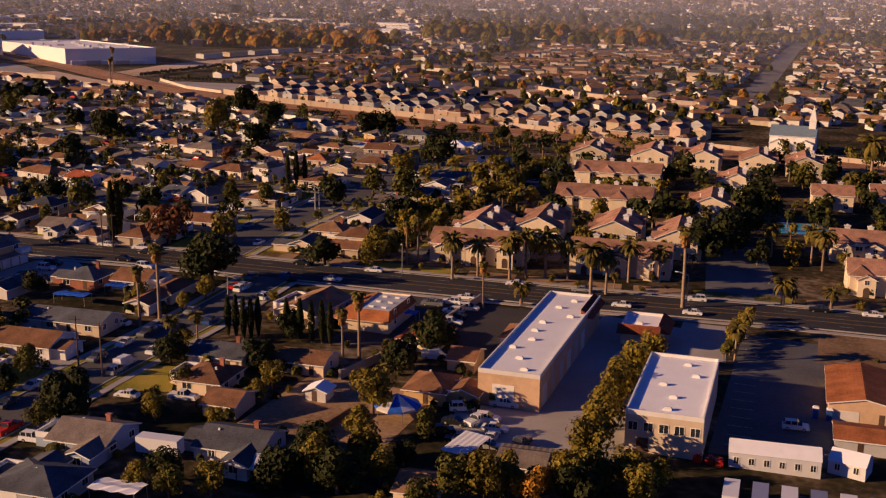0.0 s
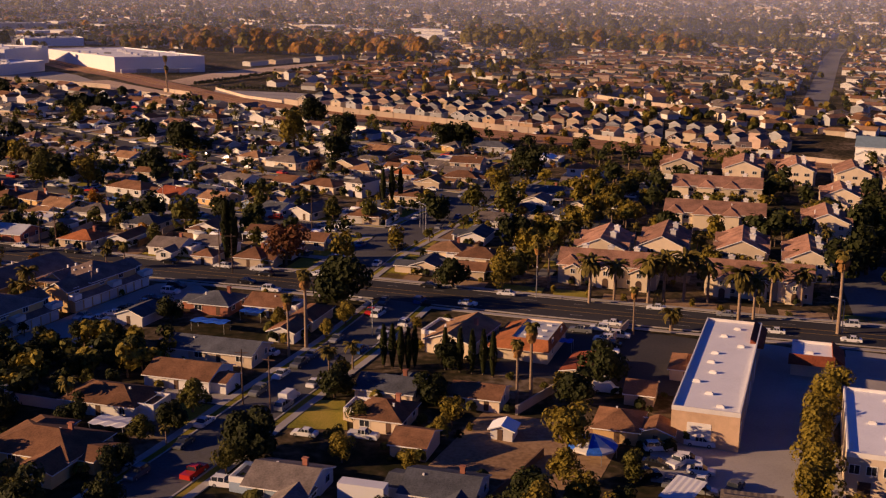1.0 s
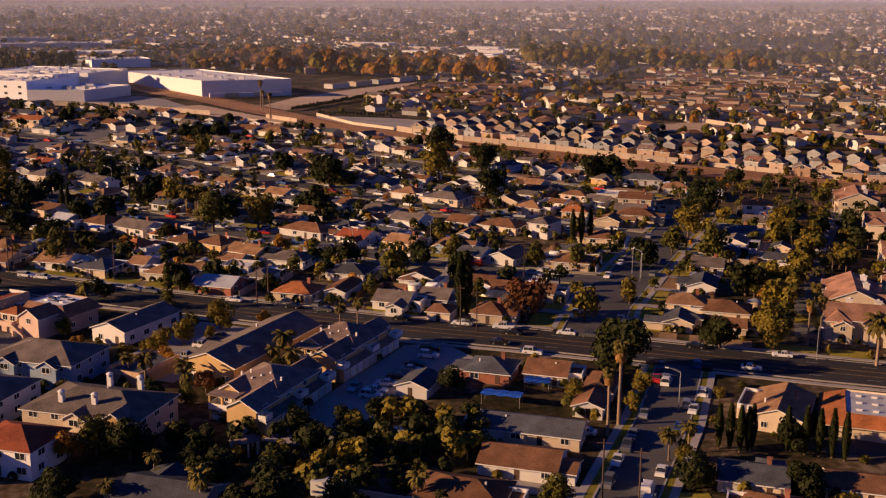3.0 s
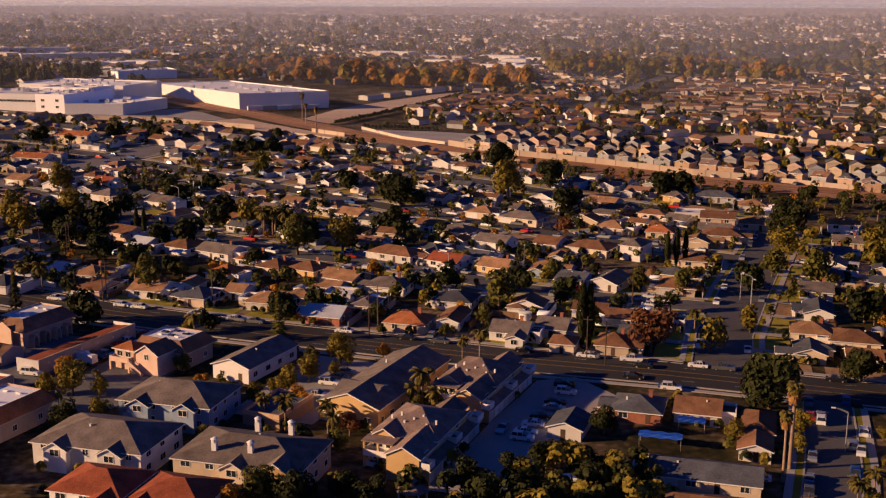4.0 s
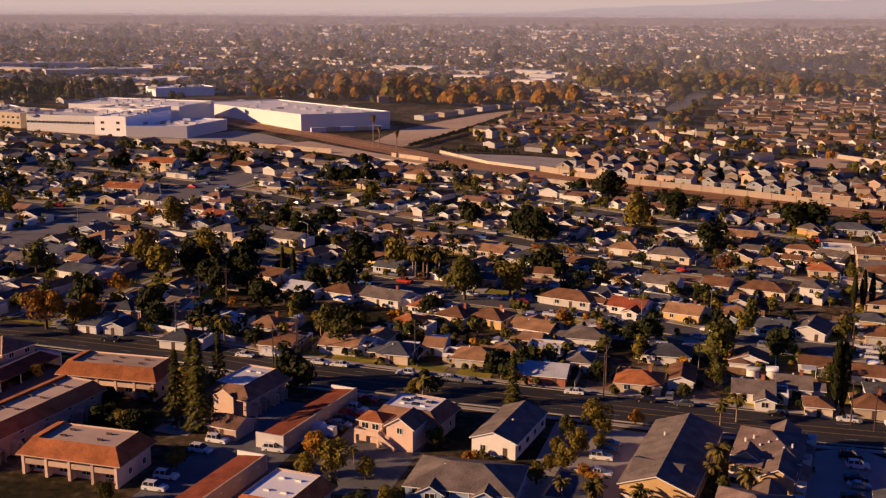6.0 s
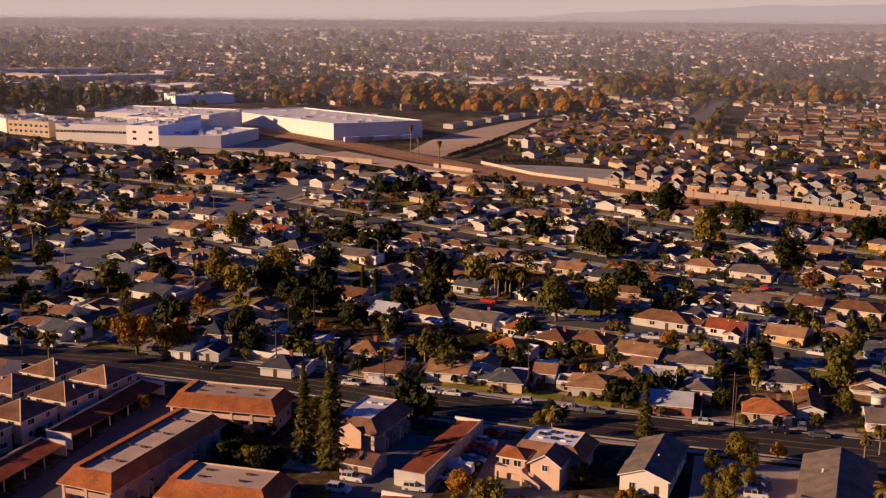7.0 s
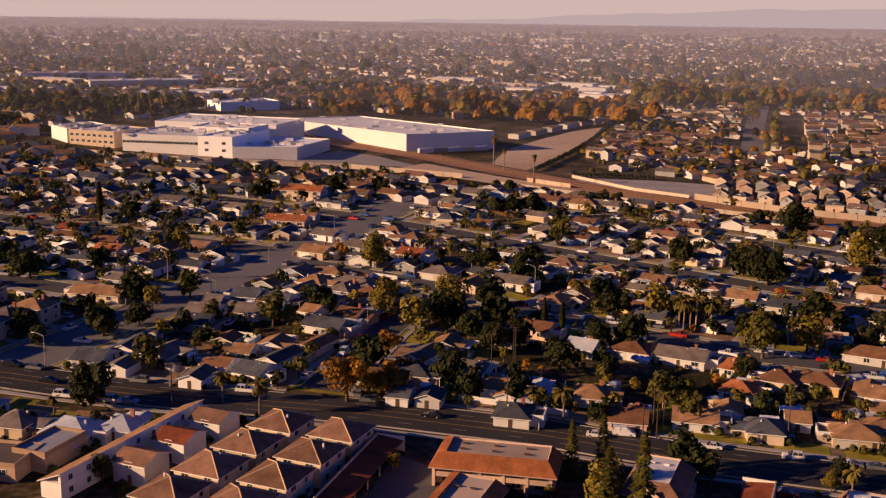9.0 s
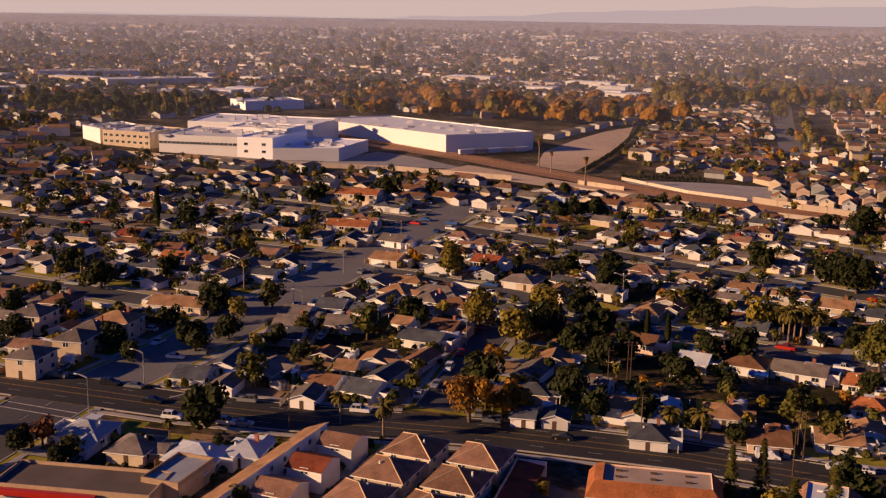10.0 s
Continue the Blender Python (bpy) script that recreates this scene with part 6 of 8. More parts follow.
for i in range(8):
    a = math.pi / 4 * i
    g = Geo()
    g.box(2.6 * math.cos(a) - 0.12, 2.6 * math.cos(a) + 0.12, 2.6 * math.sin(a) - 0.12, 2.6 * math.sin(a) + 0.12, -0.5, 2.6)
    part("post", g, TRIM, gazebo)


def flats(x, y, w, d, ridge, kind, roof, wall, rot=-17.0, e=2.4, gables=0, storeys=2):
    root = house(x, y, w, d, ridge, kind, roof, wall, rot=rot, storeys=storeys, name="apartment_building", detail=2, chimney=False, e=e)
    top = e + 2.6 * (storeys - 1)
    for i in range(gables):
        off = (i + 0.5) * w / gables - w / 2
        m = pose(off, -d / 2 + 0.6, 0)
        body(root, 4.6, 4.0, "y", "g", top - 0.3, 1.3, roof, wall, at=m)
        part("window", window_mesh(1.8, 1.15), None, root, at=pose(off, -d / 2 - 1.42, top - 1.7))
    return root


# Blue siding puts the bluish shade on this block's white walls into their colour.
flats(-199.3, 248.0, 20, 14, "x", "h", "g", "b", gables=2, rot=-12)
flats(-206.3, 226.0, 22, 15, "x", "h", "g", "w", gables=2, rot=-12)
third_block = flats(-178.3, 222.0, 24, 15, "x", "h", "g", "c", gables=1, rot=-12)
for cx, cy in ((-5.2, -4.6), (1.6, -4.2), (-2.0, 6.6), (4.6, 6.8)):
    g = Geo()
    g.box(cx - 0.45, cx + 0.45, cy - 0.45, cy + 0.45, 5.0, 7.4)
    g.tube([(cx, cy, 7.4), (cx, cy, 8.0)], [0.55, 0.6], 10)
    g.tube([(cx, cy, 8.0), (cx, cy, 8.35)], [0.75, 0.2], 10)
    part("chimney", g, TRIM, third_block, "white chimney with round cap")
body(third_block, 5.0, 5.0, "y", "g", 5.2, 1.5, "g", "y", at=pose(8.0, -6.4, 0))
house(-200.0, 205.8, 13, 11, "x", "h", "r", "w", rot=-12, storeys=2, wing=1, detail=2, chimney=False)
house(-186.3, 203.8, 13, 11, "x", "h", "r", "w", rot=-12, storeys=2, wing=-1, detail=2, chimney=False)
fourth_block = flats(-158.6, 263.3, 13.4, 35, "y", "g", "g", "y", storeys=1, e=4.4, rot=-20.3)
body(fourth_block, 9.0, 12.0, "x", "g", 4.3, 2.0, "g", "y", at=pose(-1.2, -9.0, 0))
flats(-190.6, 278.0, 9.5, 20, "y", "g", "g", "w", storeys=1, e=3.6, rot=-21)
house(-120.0, 249.0, 6.8, 9.0, "y", "g", "d", "w", rot=-17, e=2.5, detail=1, name="garage")
house(-179.5, 250.0, 8.5, 14.0, "y", "f", "d", "n", rot=-19, e=2.6, detail=1, name="garage")
flats(-244, 222, 16, 13, "x", "f", "d", "w")


def mansard_block(x, y, dw, dd, h, rot, wall, tile, deck="f", label="", out=(3.0, 2.2, 2.0, 1.6), drop=2.1, arches=0, vents=None, galleries=True):
    """A flat-roofed stucco block: gravel deck, deep tile slopes on every side (s, e, n, w), galleries under the front slope."""
    TAKEN.append((x, y, max(dw, dd) * 0.5))
    root = thing("apartment_building", pose(x, y, gz(x, y), 0, 0, rot), label, "apartment building")
    s, e, n, w = out
    X, Y, z1, z0 = dw / 2, dd / 2, h + 0.35, h - drop
    inner = [(-X, -Y, z1), (X, -Y, z1), (X, Y, z1), (-X, Y, z1)]
    outer = [(-X - w, -Y - s, z0), (X + e, -Y - s, z0), (X + e, Y + n, z0), (-X - w, Y + n, z0)]
    deckz = [(p[0] * 0.985, p[1] * 0.985, h) for p in inner]
    for i in range(4):
        j = (i + 1) % 4
        g = Geo()
        g.face([outer[i], outer[j], inner[j], inner[i]], 0)
        g.face([(p[0], p[1], p[2] - 0.22) for p in (outer[i], outer[j])] + [outer[j], outer[i]], 1)
        under = [(p[0], p[1], p[2] - 0.22) for p in (outer[i], outer[j], inner[j], inner[i])]
        g.face(under[::-1], 1)
        g.face([inner[i], inner[j], deckz[j], deckz[i]], 1)
        part("mansard", g, [ROOFS[tile], WALLS[wall]], root, "deep terracotta tile mansard slope")
    g = Geo()
    g.box(-X * 0.985, X * 0.985, -Y * 0.985, Y * 0.985, h - 0.4, h)
    part("roof", g, ROOFS[deck], root, "flat roof deck with small vents")
    if deck == "f":
        g = Geo()
        g.face([(-X - 0.2, -Y, z1 + 0.02), (-X + 1.5, -Y, z1 + 0.3), (-X + 1.5, Y, z1 + 0.3), (-X - 0.2, Y, z1 + 0.02)])
        g.face([(-X + 1.5, -Y, z1 + 0.3), (-X + 1.5, -Y, h), (-X + 1.5, Y, h), (-X + 1.5, Y, z1 + 0.3)])
        g.face([(-X - 0.2, -Y, z1 + 0.02), (-X + 1.5, -Y, h), (-X + 1.5, -Y, z1 + 0.3)])
        g.face([(-X - 0.2, Y, z1 + 0.02), (-X + 1.5, Y, z1 + 0.3), (-X + 1.5, Y, h)])
        part("coping", g, ROOFS[tile], root, "low sloping tile coping")
    # walls stand in from the eaves
    bx0, bx1, by0, by1 = -X - w * 0.6, X + e * 0.55, -Y - s * (0.15 if galleries else 0.7), Y + n * 0.7
    g = Geo()
    g.box(bx0, bx1, by0, by1, -0.9, z0 - 0.1)
    g.box(-X, X, -Y, Y, z0 - 0.1, h - 0.4)
    part("wall", g, WALLS[wall], root)
    for i in range(vents if vents is not None else int(max(dw, dd) / 7)):
        along = (i + 0.5) / (vents or int(max(dw, dd) / 7)) - 0.5
        for o in (-0.18, 0.2):
            px, py = (along * dw * 0.9, o * dd) if dw > dd else (o * dw, along * dd * 0.9)
            g = Geo()
            g.box(px - 0.55, px + 0.55, py - 0.14, py + 0.14, h, h + 0.32)
            g.box(px - 0.65, px + 0.65, py - 0.2, py + 0.2, h + 0.32, h + 0.38)
            part("roof_vent", g, DARKDOOR if deck == "f" else TRIM, root, "low dark roof vent" if deck == "f" else "low white roof vent")
    if galleries:
        fy = -Y - s * 0.75
        n_bay = max(2, int((bx1 - bx0) / 4.6))
        for i in range(n_bay + 1):
            px = bx0 + 0.3 + (bx1 - bx0 - 0.6) * i / n_bay
            g = Geo()
            g.box(px - 0.3, px + 0.3, fy, by0, -0.9, z0 - 0.1)
            part("pier", g, WALLS[wall], root)
        for i in range(n_bay):
            p0 = bx0 + 0.6 + (bx1 - bx0 - 0.6) * i / n_bay
            p1 = bx0 + (bx1 - bx0 - 0.6) * (i + 1) / n_bay
            g = Geo()
            g.box(p0, p1, fy + 0.1, by0, 2.4, 2.6)
            g.box(p0, p1, fy + 0.1, fy + 0.25, 2.6, 3.45)
            part("balcony", g, WALLS[wall], root)
            for z in (0.1, 2.65):
                part("window", window_mesh(1.8, 1.15), None, root, at=pose((p0 + p1) / 2, by0, z + 0.7))
    for zz in (1.0, 3.3):
        n_win = max(2, int((by1 - by0) / 6))
        for i in range(n_win):
            yy = by0 + (by1 - by0) * (i + 0.5) / n_win
            part("window", window_mesh(1.1, 1.15), None, root, at=pose(bx1, yy, zz, 0, 0, 90))
    for i in range(arches):
        yy = by0 + (by1 - by0) * (i + 0.7) / (arches + 0.4)
        g = Geo()
        k_n = 7
        rad = 0.85
        for k in range(k_n):
            a0, a1 = math.pi * k / k_n, math.pi * (k + 1) / k_n
            c0, c1 = (rad * math.cos(a0), 1.9 + rad * math.sin(a0)), (rad * math.cos(a1), 1.9 + rad * math.sin(a1))
            g.face([(bx1, yy + c0[0], c0[1]), (bx1 + 1.7, yy + c0[0], c0[1]), (bx1 + 1.7, yy + c1[0], c1[1]), (bx1, yy + c1[0], c1[1])])
            g.face([(bx1 + 1.7, yy + c0[0], c0[1]), (bx1 + 1.7, yy + c0[0] * 0.7, 0.57 + c0[1] * 0.7), (bx1 + 1.7, yy + c1[0] * 0.7, 0.57 + c1[1] * 0.7), (bx1 + 1.7, yy + c1[0], c1[1])])
        for sy in (-1, 1):
            q0, q1 = sorted((yy + sy * rad, yy + sy * rad * 0.7))
            g.box(bx1, bx1 + 1.7, q0, q1, -0.6, 1.9)
        part("porch", g, WALLS[wall], root, "rounded stucco porch arch")
    return root


diner = mansard_block(-29.6, 243.0, 8.0, 14.0, 4.2, -15, "c", "o", "m", label="low stucco restaurant with terracotta tile slopes", out=(3.0, 0.9, 1.2, 5.0), drop=1.5, vents=3, galleries=False)
diner.name = "restaurant"
mansard_block(-281.1, 299.8, 21.8, 7.8, 6.6, -12, "p", "o", label="tan stucco flats with gravel roof and terracotta mansard")
root = mansard_block(-291.8, 270.9, 8.6, 33.2, 6.6, -20.5, "p", "o", label="long tan stucco flats with gravel roof and terracotta mansard", arches=7)
mansard_block(-273.1, 255.3, 18.0, 8.2, 6.6, -14, "p", "o", label="stucco flats with gravel roof and terracotta mansard beside a pool", out=(3.2, 2.8, 2.0, 1.8))
blk = mansard_block(-249.9, 293.6, 7.4, 13.0, 6.2, -22, "p", "s", "w", label="pale stucco flats with white deck, brown mansard and arched buttresses", out=(2.8, 3.2, 1.6, 1.6), arches=4, vents=2, galleries=False)
g = Geo()
g.box(-2.2, 3.0, -9.7, -9.4, -0.6, 4.6)
g.face([(-2.2, -9.7, 4.6), (3.0, -9.7, 4.6), (0.4, -9.7, 6.2)])
part("gable_wall", g, WALLS["p"], blk)
blk = mansard_block(-210.8, 281.0, 10.8, 8.6, 6.2, -22, "p", "s", "w", label="peach stucco flats with white deck, clay tiles and outside stair", out=(1.4, 2.6, 2.2, 1.8), vents=2, galleries=False)
body(blk, 6.0, 6.6, "y", "g", 5.2, 1.9, "s", "p", at=pose(1.8, -8.2, 0))
body(blk, 5.4, 5.2, "x", "h", 5.0, 1.1, "o", "p", at=pose(-5.4, -8.0, 0))
g = Geo()
g.box(-8.3, -2.6, -12.4, -10.6, 2.3, 2.5)
g.box(-8.3, -2.6, -12.4, -12.25, 2.5, 3.5)
g.box(-8.3, -8.15, -12.4, -10.6, 2.5, 3.5)
g.box(-2.75, -2.6, -12.4, -10.6, 2.5, 3.5)
for px in (-8.1, -2.8):
    g.box(px - 0.2, px + 0.2, -12.4, -12.0, -0.6, 2.3)
part("balcony", g, WALLS["p"], blk, "peach stucco balcony")
g = Geo()
for k in range(12):
    px, pz = -2.4 + 0.3 * k, 2.4 - 0.2 * k
    g.box(px, px + 0.32, -13.0, -11.6, pz - 0.3, pz)
for sy in (-13.05, -11.6):
    g.face([(-2.4, sy, 2.0), (-2.4, sy, 3.4), (1.3, sy, 1.0), (1.3, sy, -0.3)])
    g.face([(-2.4, sy + 0.1, 2.0), (1.3, sy + 0.1, -0.3), (1.3, sy + 0.1, 1.0), (-2.4, sy + 0.1, 3.4)])
    g.face([(-2.4, sy, 3.4), (-2.4, sy + 0.1, 3.4), (1.3, sy + 0.1, 1.0), (1.3, sy, 1.0)])
part("stair", g, WALLS["p"], blk, "outside stair with solid stucco sides")
for px in (-6.6, -4.2):
    part("window", window_mesh(1.5, 1.2), None, blk, at=pose(px, -10.6, 3.2))
part("window", window_mesh(1.1, 1.15), None, blk, at=pose(1.8, -11.5, 3.6))
for px, py in ((-2.6, 0.6), (0.4, -0.9), (2.8, 1.4), (-0.6, 2.4)):
    g = Geo()
    g.box(px - 0.8, px + 0.8, py - 0.5, py + 0.5, 6.2, 6.55)
    part("skylight", g, GLASS, blk, "shallow glazed skylight")
mansard_block(-232.0, 238.0, 9.0, 12.0, 6.0, -20, "p", "o", "w", label="peach stucco flats with white deck and orange tiles", out=(2.4, 2.4, 1.8, 1.8), vents=2)
house(-249.6, 275.4, 7.2, 6.8, "x", "g", "s", "p", rot=-22, e=2.7, detail=1, name="garage", rise=1.3)


def carport(x, y, w, d, rot, roof="r", lights=0):
    """An open carport: sloping tile roof between stucco end walls and a stucco back wall."""
    TAKEN.append((x, y, w * 0.6))
    root = thing("carport", pose(x, y, gz(x, y), 0, 0, rot), "long open carport with sloping red tile roof", "carport")
    side_w = 1 if lights else -1
    hi, lo = 3.1, 2.4
    za, zb = (lo, hi) if side_w > 0 else (hi, lo)
    g = Geo()
    g.face([(-w / 2, -d / 2, za), (w / 2, -d / 2, zb), (w / 2, d / 2, zb), (-w / 2, d / 2, za)], 0)
    g.face([(-w / 2, -d / 2, za - 0.2), (-w / 2, d / 2, za - 0.2), (w / 2, d / 2, zb - 0.2), (w / 2, -d / 2, zb - 0.2)], 1)
    for sx, z in ((-1, za), (1, zb)):
        g.face([(sx * w / 2, -d / 2, z - 0.2), (sx * w / 2, d / 2, z - 0.2), (sx * w / 2, d / 2, z), (sx * w / 2, -d / 2, z)], 1)
    part("roof", g, [ROOFS[roof], POLEWOOD], root)
    g = Geo()
    x0 = side_w * w / 2
    g.box(min(x0, x0 + side_w * 0.3), max(x0, x0 + side_w * 0.3), -d / 2, d / 2, -0.5, 3.5)
    part("back_wall", g, WALLS["c"], root, "long cream stucco wall")
    for sy in (-1, 1):
        g = Geo()
        g.box(-w / 2 - 0.3, w / 2 + 0.3, sy * d / 2 - 0.15, sy * d / 2 + 0.15, -0.5, 3.3)
        part("end_wall", g, WALLS["w"], root, "white stucco end wall")
    for i in range(lights):
        g = Geo()
        yy = -d / 2 + (i + 0.5) * d / lights
        g.box(x0 + 0.3, x0 + 0.45, yy - 0.18, yy + 0.18, 2.0, 2.4)
        part("wall_light", g, TRIM, root, "small white wall light")
    for i in range(1, int(d / 6)):
        yy = -d / 2 + 0.3 + i * (d - 0.6) / int(d / 6)
        g = Geo()
        g.box(-side_w * (w / 2 - 0.3) - 0.1, -side_w * (w / 2 - 0.3) + 0.1, yy - 0.1, yy + 0.1, -0.4, lo - 0.2)
        part("post", g, TRIM, root)


carport(-308.0, 297.5, 5.6, 35, -17)
carport(-317.5, 263, 5.6, 30, -17)
carport(-234.0, 282.5, 6.0, 32, -21.3, lights=6)
carport(-246.0, 246, 6.0, 26, -20, lights=4)
for cx, cy, ck, cc in ((-229.9, 276.0, "van", "white"), (-227.6, 281.5, "sedan", "silver"), (-228.4, 278.9, "suv", "black"), (-226.6, 284.6, "sedan", "black"), (-225.4, 287.6, "pickup", "red"), (-224.4, 290.6, "suv", "white"), (-222.6, 297.0, "sedan", "red"), (-231.2, 272.3, "suv", "black")):
    car(cx, cy, -20 + (180 if ck == "van" else 0), ck, cc)
for cx, cy in ((-251.2, 269.9), (-253.4, 264.8)):
    car(cx, cy, -18, "suv", "white")
for cx, cy, k in ((-279.1, 287.8, 0.62), (-275.5, 274.9, 0.8), (-268.0, 273.9, 0.62), (-277.0, 281.0, 0.5), (-256.5, 288.5, 0.5)):
    tree("dark", cx, cy, k, stretch=0.8)
# hipped cottages in two rows
for k in range(5):
    for ox, oy in ((-326.4, 315.0), (-313.2, 311.2)):
        house(ox - 5.2 * k, oy - 11.7 * k, 10.0, 10.4, "x", "h", "s", "c", rot=-23, storeys=2, name="cottage", detail=2, rise=2.4, chimney=False)
for ob in [o for o in bpy.data.objects if o.name.startswith("cottage")]:
    for r in [c for c in ob.children if c.name.startswith("roof") and not c.name.startswith("roof_vent")]:
        part("ridge_cap", ridge_caps(10.0, 10.4, 5.2, 2.4), plain("ridge_mortar", (0.55, 0.38, 0.22), 0.85, 1.1), r, "pale mortar ridge caps")
for k in range(3):
    house(-341.5 - 5.0 * k, 318.5 - 11.5 * k, 7.6, 7.8, "x", "g", "r" if k == 1 else "s", "w", rot=-23, e=2.0, storeys=2, name="terraced_house", detail=1)
strip = thing("apartment_building", pose(-356.0, 305.0, gz(-356.0, 305.0), 0, 0, -23.5), "long white flats under one tan sloping roof", "apartment building")
g = Geo()
g.face([(-3.6, -23, 3.4), (2.0, -23, 5.6), (2.0, 23, 5.6), (-3.6, 23, 3.4)], 0)
g.face([(-3.6, -23, 3.2), (-3.6, 23, 3.2), (2.0, 23, 5.4), (2.0, -23, 5.4)], 1)
for y0 in (-23, 23):
    g.face([(-3.6, y0, 3.2), (2.0, y0, 5.4), (2.0, y0, 5.6), (-3.6, y0, 3.4)], 1)
g.face([(2.0, -23, 5.4), (2.0, 23, 5.4), (2.0, 23, 5.6), (2.0, -23, 5.6)], 1)
part("roof", g, [ROOFS["t"], TRIM], strip)
g = Geo()
g.box(-3.1, 1.8, -22.6, 22.6, -0.9, 3.4)
g.box(1.2, 1.8, -22.6, 22.6, 3.5, 5.3)
part("wall", g, WALLS["w"], strip)
for k in range(9):
    part("window", window_mesh(1.1, 1.15), None, strip, at=pose(1.8, -20 + 5 * k, 3.4, 0, 0, 90))
    part("window", window_mesh(1.1, 1.15), None, strip, at=pose(1.8, -20 + 5 * k, 0.9, 0, 0, 90))
# Both take the darker tan wall so their shaded fronts are in the colour.
house(-389, 299, 31, 11, "x", "f", "n", "n", rot=-10, e=3.0, name="commercial_building", detail=1)
house(-372, 303, 8, 13, "y", "f", "m", "n", rot=-20, e=3.8, name="commercial_building", detail=1)
g = Geo()
g.box(-15.4, 6, -0.9, 0.2, 1.9, 3.1)
part("awning", g, PAINTS["red"], thing("shop_sign_band", pose(-390.4, 293.0, gz(-390.4, 293.0), 0, 0, -10), "long red fascia band on a shop front", "fascia"))
patch("water", [(-264, 276), (-259.5, 275), (-258, 281), (-262.5, 282)], POOL, "small blue swimming pool", "pool", 0.05)
g = Geo()
ribbon(g, [(-265, 279.5), (-257, 277.5)], 5, -5, 0.03)
solid("pavement", g, CONCRETE, "pale concrete pool deck", "pavement")


# ---------------------------------------------------------------- townhouses
def townhouse(x, y, w, d, ridge, rot=-12.0, kind="g", chim=2, porch=True):
    root = house(x, y, w, d, ridge, kind, "v", "e", rot=rot, storeys=2, name="townhouse", detail=2, chimney=False, e=3.3, rise=2.8)
    if ridge == "y":
        for k in (-0.3, 0.3):
            body(root, 6.0, w + 2.0, "y", "g", 5.3, 1.7, "v", "e", at=pose(0, k * d, 0, 0, 0, 90))
    else:
        for k in range(int(w / 9)):
            body(root, 5.6, d + 2.2, "y", "h", 5.5, 2.0, "v", "e", at=pose(-w / 2 + (k + 0.35) * 9, 0, 0))
    for i in range(chim):
        g = Geo()
        g.box(-0.75, 0.75, -0.5, 0.5, -1.0, 2.6)
        g.box(-0.95, 0.95, -0.7, 0.7, 2.6, 2.85)
        g.box(-0.3, 0.3, -0.3, 0.3, 2.85, 3.2)
        a = (i + 0.5) / chim - 0.5
        at = pose(a * w * 0.8, d * 0.2, 6.4) if ridge == "x" else pose(w * 0.22, a * d * 0.8, 6.4)
        part("chimney", g, WALLS["w"], root, "white stucco chimney", at=at)
    if porch:
        for i in range(max(1, int(w / 8))):
            off = (i + 0.5) * w / max(1, int(w / 8)) - w / 2
            body(root, 4.4, 2.6, "y", "g", 4.9, 1.1, "v", "e", at=pose(off, -d / 2 - 0.9, 0))
            g = Geo()
            n = 8
            for k in range(n):
                a, b = math.pi * k / n, math.pi * (k + 1) / n
                g.face([(math.cos(a) * 0.8, -0.03, 1.9 + math.sin(a) * 0.8), (math.cos(b) * 0.8, -0.03, 1.9 + math.sin(b) * 0.8), (math.cos(b) * 0.8, -0.03, 0), (math.cos(a) * 0.8, -0.03, 0)])
            part("doorway", g, DARKDOOR, root, "dark arched doorway", at=pose(off, -d / 2 - 2.2, 0))
            part("window", window_mesh(1.1, 1.15), None, root, at=pose(off, -d / 2 - 2.2, 3.4))
    return root


def queen_row(line, gap, kinds, lo, hi):
    for p in dense(line, gap):
        tree(rnd.choice(kinds), p.x + rnd.uniform(-1.2, 1.2), p.y + rnd.uniform(-1.0, 1.0), rnd.uniform(lo, hi))


queen_row([(-24, 287), (42, 275)], 8.0, ("queen", "obush", "bush", "queen", "obush"), 0.4, 0.65)
queen_row([(70, 272), (150, 258)], 7.0, ("queen", "short", "obush"), 0.6, 1.0)
queen_row([(-20, 310), (-18, 340), (0, 372)], 8.0, ("queen", "queen", "olive"), 0.7, 1.0)
queen_row([(20, 310), (20, 345)], 6.0, ("queen", "olive", "obush"), 0.6, 0.95)
queen_row([(42, 310), (60, 350), (70, 400)], 7.0, ("queen", "olive", "queen"), 0.6, 0.95)
queen_row([(2, 356), (56, 348)], 6.0, ("queen", "olive", "obush", "queen"), 0.6, 0.95)
queen_row([(12, 404), (72, 394)], 6.0, ("queen", "olive", "obush", "queen"), 0.6, 0.95)
townhouse(-9.5, 301.5, 26, 11, "x", chim=3)
townhouse(29.0, 296.5, 27, 11, "x", chim=3)
for px, py, pw, pd, rg in ((-9, 325, 13, 22, "y"), (9, 332, 12, 24, "y"), (31, 330, 13, 22, "y"), (48, 322, 12, 22, "y"), (31, 376, 32, 15, "x"), (40, 424, 32, 15, "x"), (66, 372, 13, 20, "y"), (83, 417, 12, 18, "y"), (33, 468, 14, 22, "y"), (58, 468, 14, 24, "y"), (79, 468, 13, 24, "y"), (101, 465, 13, 22, "y"), (119, 461, 13, 20, "y"), (100, 323, 16, 11, "x"), (96, 288, 18, 11, "x"), (140, 300, 18, 12, "x"), (135, 400, 16, 11, "x"), (112, 395, 14, 10, "x")):
    townhouse(px, py, pw, pd, rg, chim=2 if pw < 30 else 4, porch=rg == "x" and py < 350)
patch("pavement", [(-30, 300), (-24, 298), (2, 392), (28, 462), (54, 520), (46, 524), (18, 464), (-8, 395)], LOT, "dark asphalt lane behind the townhouses", "lane")
